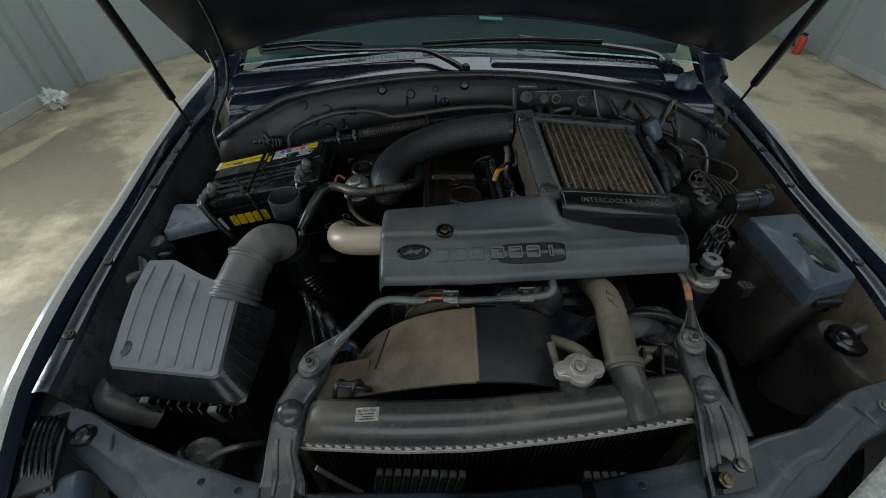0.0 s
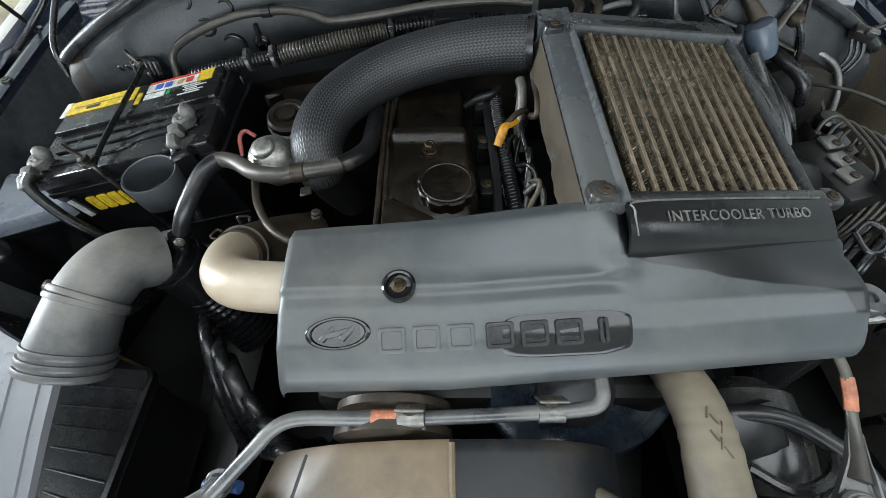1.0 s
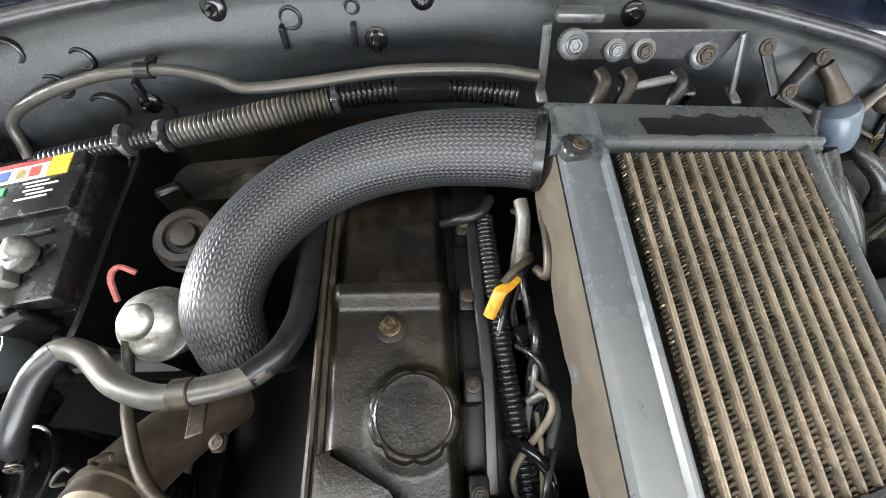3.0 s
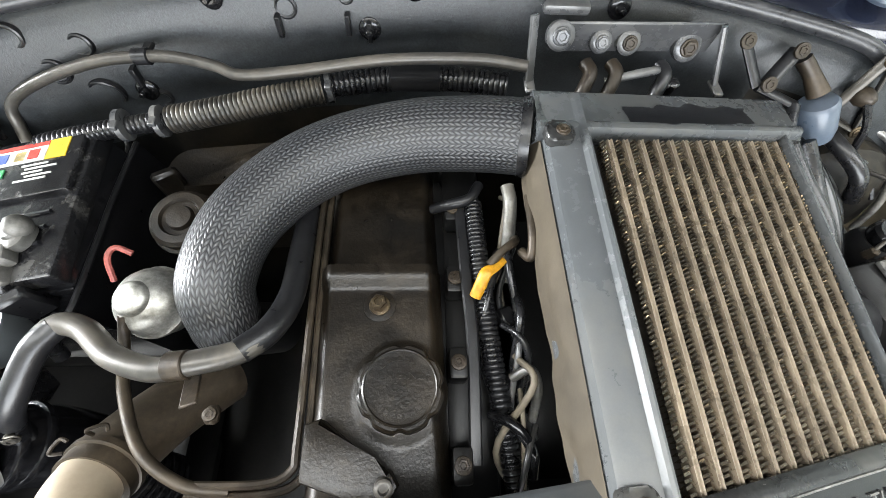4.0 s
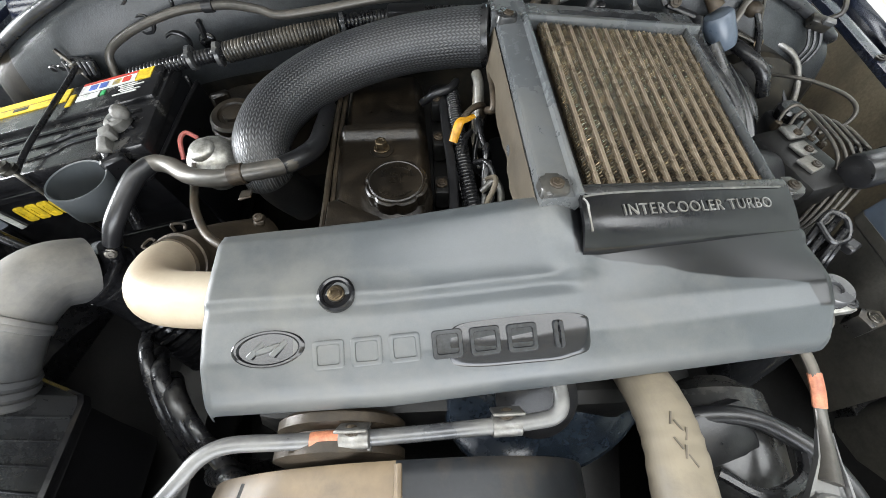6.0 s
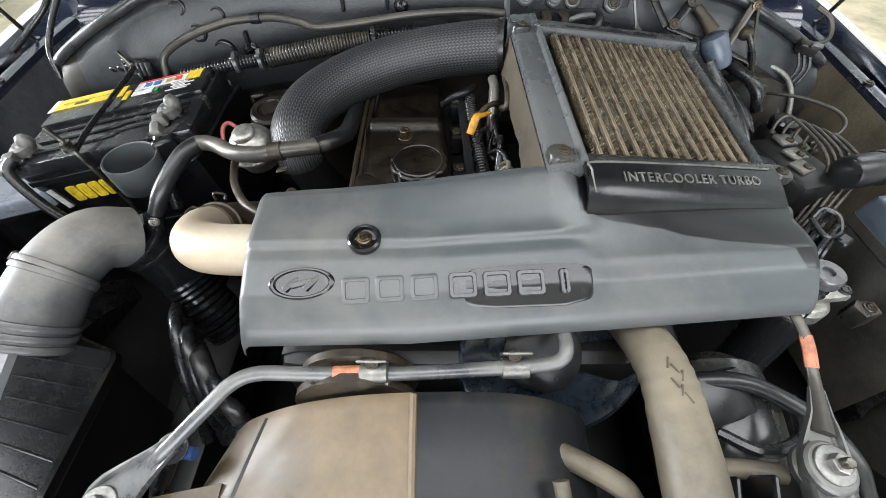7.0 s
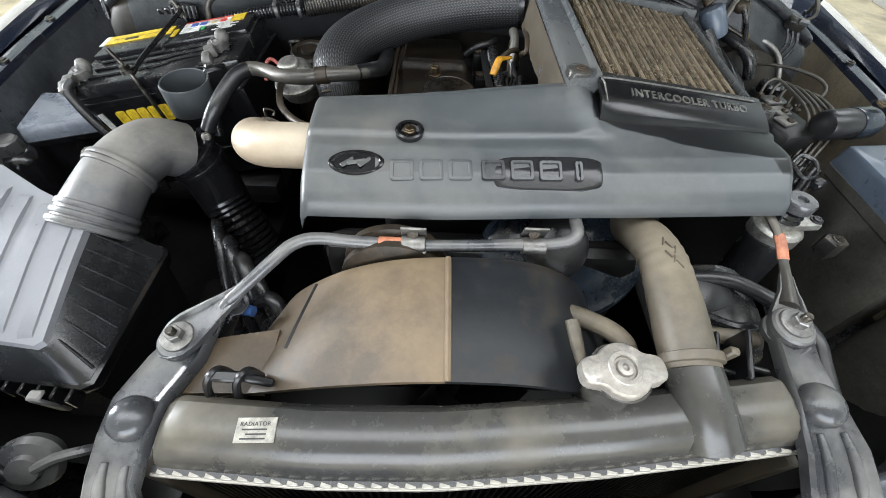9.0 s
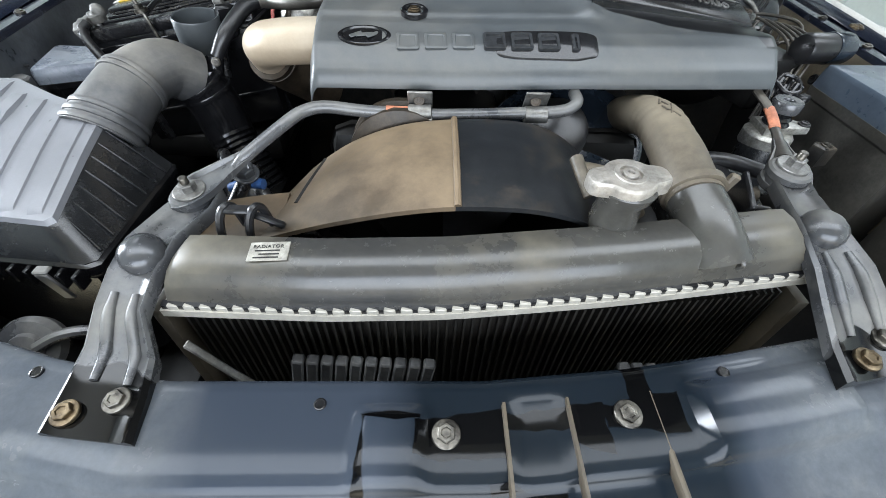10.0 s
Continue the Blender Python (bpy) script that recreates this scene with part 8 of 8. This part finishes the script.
def washer_bottle():
    t = thing("washer_bottle", "cloudy grey washer fluid bottle with a black cap", "bottle", (0.69, 0.19, 0.6))
    bm = bmesh.new()
    rings = []
    for s, z in ((0.9, 0.55), (1.0, 0.58), (1.0, 0.83), (0.97, 0.855), (0.88, 0.868), (0.3, 0.872)):
        rings.append([(0.722 + x * s, 0.190 + y * s, z) for x, y in rounded(0.135, 0.16, 0.04)])
    loft(bm, rings)
    part("tank", bm, M_bottle, t)
    bm = bmesh.new()
    lathe(bm, [(0.030, 0.868), (0.034, 0.872), (0.034, 0.884), (0.028, 0.888), (0.02, 0.885), (0.012, 0.890), (0.003, 0.891)], Matrix.Translation((0.690, 0.205, 0)), 28, 10, 0.05)
    part("cap", bm, M_gloss, t, "wet black cap")
    bm = bmesh.new()
    tube(bm, [(0.700, 0.215, 0.89), (0.73, 0.215, 0.905), (0.755, 0.18, 0.90), (0.745, 0.13, 0.885), (0.69, 0.095, 0.885), (0.62, 0.075, 0.89), (0.56, 0.058, 0.893)], 0.008, 10, 8)
    part("hose", bm, M_duct, t)
    bm = bmesh.new()
    tube(bm, [(0.71, 0.225, 0.885), (0.74, 0.235, 0.90), (0.768, 0.20, 0.90), (0.765, 0.15, 0.88)], 0.0065, 10, 8)
    part("hose", bm, M_duct, t)


washer_bottle()


def alternator():
    t = thing("alternator", "grimy dark alternator below the bracket", "alternator", (0.33, 0.2, 0.8))
    bm = bmesh.new()
    m = axis((0.315, 0.165, 0.875), (0.1, 1, 0.0))
    lathe(bm, [(0.03, -0.03), (0.045, -0.025), (0.055, 0.0), (0.058, 0.03), (0.055, 0.08), (0.03, 0.10)], m, 30)
    part("housing", bm, M_boss, t)
    bm = bmesh.new()
    box(bm, (0.285, 0.20, 0.93), (0.07, 0.05, 0.02), 0.005, 2, (20, 0, 15))
    part("mount_plate", bm, M_black, t)
    bm = bmesh.new()
    tube(bm, [(0.27, 0.165, 0.935), (0.30, 0.145, 0.945), (0.345, 0.16, 0.94), (0.36, 0.20, 0.935)], 0.006, 8, 6)
    part("cable", bm, M_rubber, t)


alternator()
for x0, y0, z0 in ((0.235, 0.098, 0.955), (0.262, 0.098, 0.962)):
    bm = bmesh.new()
    box(bm, (x0, y0, z0), (0.006, 0.05, 0.05), 0.002, 1, (10, 0, -15))
    box(bm, (x0 + 0.012, y0 - 0.01, z0 - 0.005), (0.024, 0.006, 0.03), 0.002, 1, (10, 0, -15))
    solo("hose_holder", bm, M_black, "black plastic hose holder on the shroud", "holder", "hose holders")
hose("coolant_pipe", "dusty thin pipe behind the radiator bracket", [(0.215, 0.125, 0.945), (0.25, 0.13, 0.952), (0.30, 0.125, 0.955)], 0.009, M_hose, category="pipe")

# ---- passenger's side of the bay ----
def left_relay_box():
    t = thing("relay_box", "small blue-grey relay box beside the battery", "relay box", (-0.74, 0.54, 0.78))
    top = [(-0.785, 0.615), (-0.662, 0.615), (-0.648, 0.545), (-0.757, 0.498)]
    cx, cy = -0.713, 0.568

    def ring(s, z):
        out = []
        for i in range(4):
            a, b = V(top[i]), V(top[(i + 1) % 4])
            for k in range(6):
                q = a.lerp(b, 0.05 + 0.9 * k / 5)
                out.append((cx + (q.x - cx) * s, cy + (q.y - cy) * s, z))
        return out

    bm = bmesh.new()
    loft(bm, [ring(1.05, 0.865), ring(1.04, 0.88), ring(1.0, 0.897), ring(0.95, 0.90), ring(0.2, 0.90)])
    part("lid", bm, M_lid, t, "blue-grey lid")
    bm = bmesh.new()
    loft(bm, [ring(0.95, 0.72), ring(1.0, 0.86), ring(1.07, 0.862), ring(1.07, 0.872), ring(1.0, 0.873)])
    part("housing", bm, M_gloss, t, "wet black housing")
    bm = bmesh.new()
    lathe(bm, [(0.004, -0.002), (0.004, 0.001), (0.002, 0.0012)], Matrix.Translation((-0.77, 0.515, 0.90)), 12)
    part("screw", bm, M_ink, t)


left_relay_box()


def steering_reservoir():
    t = thing("steering_fluid_bottle", "dark fluid bottle with a grey faceted cap", "bottle", (-0.755, 0.47, 0.75))
    c = Matrix.Translation((-0.765, 0.475, 0))
    bm = bmesh.new()
    lathe(bm, [(0.034, 0.74), (0.036, 0.75), (0.036, 0.855), (0.030, 0.868), (0.022, 0.873)], c, 28)
    part("bottle", bm, M_gloss, t)
    bm = bmesh.new()
    lathe(bm, [(0.022, 0.870), (0.0225, 0.872), (0.021, 0.892), (0.018, 0.895), (0.003, 0.896)], c, 8)
    part("cap", bm, M_bracket, t, "dusty grey faceted cap")


steering_reservoir()


def oil_catch():
    t = thing("ignition_relay", "oval metal relay with a grey plug beside the air filter box", "relay", (-0.755, 0.38, 0.85))
    bm = bmesh.new()
    m = axis((-0.755, 0.392, 0.895), (0.25, -0.45, 0.85), 20) @ Matrix.Diagonal((1.0, 1.5, 1, 1))
    lathe(bm, [(0.019, -0.03), (0.021, -0.006), (0.0225, 0.0), (0.021, 0.006), (0.015, 0.008), (0.014, 0.005), (0.004, 0.004)], m, 28)
    part("metal_can", bm, M_gloss, t)
    bm = bmesh.new()
    tube(bm, [(-0.725, 0.372, 0.89), (-0.742, 0.345, 0.90), (-0.765, 0.325, 0.898), (-0.785, 0.315, 0.885)], [0.010, 0.012, 0.012, 0.008], 12, 6)
    part("plug", bm, M_bracket, t, "dusty grey plug")
    bm = bmesh.new()
    box(bm, (-0.785, 0.392, 0.885), (0.025, 0.06, 0.006), 0.002, 1, (0, 20, 10))
    part("stay", bm, M_black, t)


oil_catch()


def cable_guide():
    bm = bmesh.new()
    m = axis((-0.452, 0.528, 0.935), (0.12, -0.1, 1)) @ Matrix.Diagonal((1.05, 0.85, 1, 1))
    n = 30
    prof = [(0.028, 0.0), (0.033, 0.003), (0.036, 0.053), (0.0345, 0.056), (0.0325, 0.055), (0.030, 0.004), (0.003, 0.003)]
    lathe(bm, prof, m, n)
    t = solo("cable_guide", bm, M_grey, "grey plastic cup-shaped cable guide on the battery's front", "cable guide")
    bm = bmesh.new()
    box(bm, (-0.412, 0.556, 0.972), (0.030, 0.014, 0.055), 0.004, 1, (10, 0, 40))
    part("stem", bm, M_black, t)


cable_guide()


def heat_shield():
    bm = bmesh.new()
    sheet(bm, 10, 14, lambda u, v: (-0.368 - 0.016 * u + 0.02 * math.sin(v * 2.0), 0.545 + 0.24 * u, 0.972 - 0.018 * u - 0.22 * v), 0.0)
    r = bmesh.ops.solidify(bm, geom=bm.faces[:], thickness=0.004)
    t = solo("heat_shield", bm, M_black, "black sheet heat shield beside the battery", "heat shield")
    bm = bmesh.new()
    tube(bm, [(-0.385, 0.545, 0.968), (-0.368, 0.545, 0.972), (-0.372, 0.62, 0.968), (-0.38, 0.70, 0.962), (-0.386, 0.785, 0.954)], 0.0035, 8, 5)
    part("rolled_edge", bm, M_black, t)


heat_shield()


def heater_box():
    bm = bmesh.new()
    rings = []
    for s, z in ((1.0, 0.80), (1.0, 0.93), (0.97, 0.955), (0.88, 0.968), (0.2, 0.972)):
        rings.append([(-0.255 + x * s, 0.752 + y * s, z - 0.02 + 0.12 * (x + 0.05)) for x, y in rounded(0.20, 0.07, 0.03)])
    loft(bm, rings)
    t = solo("turbo_shield", bm, M_cast, "dirty brown moulded heat shield below the loom", "heat shield")
    bm = bmesh.new()
    box(bm, (-0.325, 0.722, 0.955), (0.03, 0.014, 0.04), 0.004, 1, (0, 0, 30))
    part("flange", bm, M_cast, t)


heater_box()


def horn():
    t = thing("horn", "grey disc horn with bent bracket behind the front panel", "horn", (-0.49, 0.02, 0.75))
    bm = bmesh.new()
    lathe(bm, [(0.012, -0.02), (0.030, -0.012), (0.034, 0.0), (0.030, 0.008), (0.018, 0.010), (0.016, 0.016), (0.004, 0.017)], axis((-0.485, 0.018, 0.800), (0.2, -0.75, 0.6)), 28)
    part("disc", bm, M_bracket, t)
    bm = bmesh.new()
    tube(bm, [(-0.535, 0.03, 0.78), (-0.52, 0.022, 0.81), (-0.515, 0.01, 0.815), (-0.50, 0.005, 0.80)], 0.009, 10, 5)
    part("trumpet", bm, M_black, t)
    bm = bmesh.new()
    tube(bm, [(-0.47, 0.01, 0.81), (-0.445, 0.02, 0.82), (-0.42, 0.03, 0.815), (-0.40, 0.05, 0.78)], 0.006, 8, 5)
    part("arm", bm, M_bracket, t)


horn()


def corner_bracket():
    """Slotted plastic guide by the headlight's back."""
    t = thing("headlight_bracket", "black ribbed plastic bracket behind the headlight", "bracket", (-0.68, 0.0, 0.86))
    for k in range(5):
        bm = bmesh.new()
        x = 0.0085 * (k - 2)
        tube(bm, [(x - 0.699, 0.040, 0.901), (x - 0.693, 0.026, 0.9065), (x - 0.684, 0.0, 0.906), (x * 1.15 - 0.668, -0.033, 0.902), (x * 1.3 - 0.652, -0.064, 0.890)], 0.0030, 8, 5)
        part("rib", bm, M_skirt, t)
    bm = bmesh.new()
    box(bm, (-0.677, -0.012, 0.893), (0.050, 0.12, 0.012), 0.004, 2, (0, 0, 24))
    part("plate", bm, M_black, t)
    hexbolt(t, (-0.723, 0.001, 0.900), (0, 0, 1), 0.008, 0.012)
    bm = bmesh.new()
    box(bm, (-0.718, -0.004, 0.890), (0.05, 0.05, 0.016), 0.004, 2, (0, 0, 24))
    part("lug", bm, M_black, t)
    bm = bmesh.new()
    box(bm, (-0.622, -0.075, 0.868), (0.066, 0.085, 0.04), 0.012, 3, (0, 0, 26), 0.9)
    part("cap_cover", bm, M_can, t, "blue-grey plastic cap cover")


corner_bracket()
hose("bypass_hose", "thick dusty black hose running behind the bracket", [(0.235, 0.210, 0.925), (0.270, 0.216, 0.938), (0.312, 0.212, 0.943), (0.345, 0.195, 0.942), (0.372, 0.170, 0.940), (0.386, 0.138, 0.936), (0.388, 0.112, 0.925), (0.390, 0.060, 0.905), (0.392, 0.015, 0.895)], 0.0092, M_black, 8, 14)
hose("washer_hose", "thin black washer hose hanging from the bonnet", [(-0.725, 0.800, 0.96), (-0.724, 0.815, 1.005), (-0.716, 0.850, 1.04), (-0.690, 0.890, 1.09), (-0.668, 0.900, 1.15), (-0.655, 0.885, 1.21), (-0.648, 0.85, 1.30), (-0.645, 0.80, 1.40)], 0.0052, M_rubber, 8, 10)


def bulkhead_vent():
    t = thing("bulkhead_vent", "black slotted clip plate on the bulkhead", "vent", (-0.553, 0.775, 0.97))
    bm = bmesh.new()
    box(bm, (-0.553, 0.779, 0.991), (0.070, 0.008, 0.030), 0.003, 2, (-8, 0, -16))
    part("plate", bm, M_gloss, t)
    for k in range(6):
        bm = bmesh.new()
        x = -0.578 + 0.010 * k
        box(bm, (x, 0.774 - 0.28 * (x + 0.553), 0.991 + 0.12 * (x + 0.553)), (0.0035, 0.005, 0.022), 0.001, 1, (-8, 0, -16))
        part("slat", bm, M_bracket, t)


bulkhead_vent()
hose("blue_hose", "short bright blue hose beside the fan shroud", [(-0.275, 0.150, 0.925), (-0.255, 0.150, 0.932), (-0.235, 0.147, 0.934)], 0.006, M_blue)


def tensioner():
    t = thing("dipstick_stay", "bolted steel stay with a short hose by the fan shroud", "stay", (-0.25, 0.14, 0.9))
    hexbolt(t, (-0.252, 0.150, 0.945), (0.1, -0.3, 1), 0.010, 0.014, M_bracket, tall=1.2)
    bm = bmesh.new()
    tube(bm, [(-0.252, 0.150, 0.942), (-0.262, 0.135, 0.925), (-0.275, 0.118, 0.90), (-0.28, 0.11, 0.85)], 0.008, 10, 5)
    part("hose", bm, M_rubber, t)


tensioner()
hose("washer_tube", "thin black washer tube hanging at the cowl's corner", [(-0.755, 0.985, 1.17), (-0.735, 0.955, 1.12), (-0.74, 0.90, 1.06), (-0.78, 0.86, 1.02), (-0.80, 0.82, 1.0)], 0.0055, M_rubber, category="tube")
bm = bmesh.new()
lathe(bm, [(0.026, 0), (0.030, 0.006), (0.026, 0.03), (0.016, 0.04), (0.004, 0.042)], Matrix.Translation((0.64, 0.975, 1.062)), 24)
solo("strut_cap", bm, M_can, "pale blue-grey plastic cap at the cowl's corner", "cap")
# relay cluster on the bulkhead above the battery
t = thing("relay_cluster", "black ribbed relay cluster on the bulkhead", "relay", (-0.56, 0.79, 0.98))
for k in range(5):
    bm = bmesh.new()
    box(bm, (-0.60 + 0.015 * k, 0.795, 0.985 + 0.002 * k), (0.011, 0.03, 0.022), 0.002, 1, (15, -8, 0))
    part("relay", bm, M_black, t)
# hidden engine-side bulk that fills the lower bay
for name, c, s, lab in (("steering_box", (-0.50, 0.36, 0.47), (0.14, 0.20, 0.16), "dark oily steering box low in the bay"), ("clutch_housing", (0.22, 0.55, 0.70), (0.22, 0.34, 0.36), "dark oily casting under the intercooler"), ("battery_tray", (-0.55, 0.66, 0.72), (0.36, 0.22, 0.06), "black steel battery tray"), ("injection_pump", (0.13, 0.32, 0.80), (0.12, 0.14, 0.20), "dark injection pump beside the engine")):
    bm = bmesh.new()
    box(bm, c, s, 0.02)
    solo(name, bm, M_block, lab, name.split("_")[-1])
for k in range(7):
    x = -0.42 + 0.03 * k
    hose("hose", "dark hose low in the engine bay", [(x, 0.40 - 0.04 * k, 0.80), (x + 0.04, 0.34 - 0.03 * k, 0.84), (x + 0.06, 0.28 - 0.02 * k, 0.80), (x + 0.07, 0.22, 0.70)], 0.009 + 0.002 * (k % 3), M_rubber, category="hose", group="low hoses")


def cable_bracket():
    """Perforated stay on the bulkhead beside the blue canister, with its cable."""
    t = thing("cable_bracket", "grimy perforated steel stay with cable on the bulkhead", "bracket", (0.53, 0.81, 1.0))
    for a, b in (((0.524, 0.800, 1.095), (0.503, 0.785, 1.022)), ((0.530, 0.800, 1.095), (0.560, 0.780, 1.000)), ((0.503, 0.785, 1.022), (0.560, 0.780, 1.000))):
        bm = bmesh.new()
        tube(bm, [a, V(a).lerp(V(b), 0.5), b], 0.006, 10, 3, flat=0.45)
        part("stay_strip", bm, M_line, t)
    bm = bmesh.new()
    lathe(bm, [(0.010, -0.008), (0.012, 0.0), (0.010, 0.008), (0.005, 0.014), (0.003, 0.015)], axis((0.525, 0.785, 1.052), (0.2, -1, 0.3)), 16)
    part("cable_grommet", bm, M_rust, t, "rusty brown grommet")
    bm = bmesh.new()
    tube(bm, [(0.525, 0.775, 1.053), (0.535, 0.755, 1.03), (0.555, 0.75, 0.99), (0.60, 0.745, 0.965), (0.625, 0.72, 0.93)], 0.0045, 8, 6)
    part("cable", bm, M_rubber, t)
    for at in ((0.527, 0.797, 1.092), (0.560, 0.776, 1.002)):
        hexbolt(t, at, (0, -1, 0.3), 0.005, 0.008, M_brass)


cable_bracket()


def wall_connector():
    t = thing("wire_connector", "dusty black wire connector with leads on the bulkhead", "connector", (0.645, 0.79, 1.01))
    bm = bmesh.new()
    box(bm, (0.648, 0.785, 1.028), (0.034, 0.020, 0.018), 0.004, 2, (20, 10, -18))
    part("housing", bm, M_conduit, t)
    bm = bmesh.new()
    box(bm, (0.652, 0.772, 1.036), (0.018, 0.010, 0.010), 0.002, 1, (20, 10, -18))
    part("latch", bm, M_bracket, t)
    for k in range(3):
        x = 0.638 + 0.010 * k
        bm = bmesh.new()
        tube(bm, [(x, 0.783, 1.02), (x + 0.006, 0.770, 0.995), (x - 0.004, 0.765, 0.965), (x + 0.012 - 0.010 * k, 0.770, 0.93)], 0.0028, 6, 5)
        part("lead", bm, M_rubber, t)
    bm = bmesh.new()
    tube(bm, [(0.66, 0.79, 1.03), (0.675, 0.785, 1.045), (0.668, 0.80, 1.07), (0.64, 0.81, 1.085)], 0.004, 8, 6)
    part("lead", bm, M_conduit, t)


wall_connector()

hose("heater_pipe", "glossy black heater hose beside the intercooler", [(0.455, 0.79, 1.0), (0.470, 0.75, 1.0), (0.490, 0.70, 0.985), (0.505, 0.64, 0.955), (0.508, 0.57, 0.91)], 0.012, M_gloss)
hose("heater_pipe", "glossy black heater hose beside the intercooler", [(0.49, 0.79, 0.965), (0.515, 0.745, 0.965), (0.535, 0.69, 0.945), (0.54, 0.63, 0.90)], 0.014, M_rubber)

hose("battery_stay_rod", "thin black rod bent round the battery's side", [(-0.408, 0.800, 0.955), (-0.402, 0.785, 0.945), (-0.395, 0.73, 0.94), (-0.394, 0.67, 0.94), (-0.397, 0.60, 0.94), (-0.410, 0.585, 0.93)], 0.0038, M_black, 6, 8, category="rod")
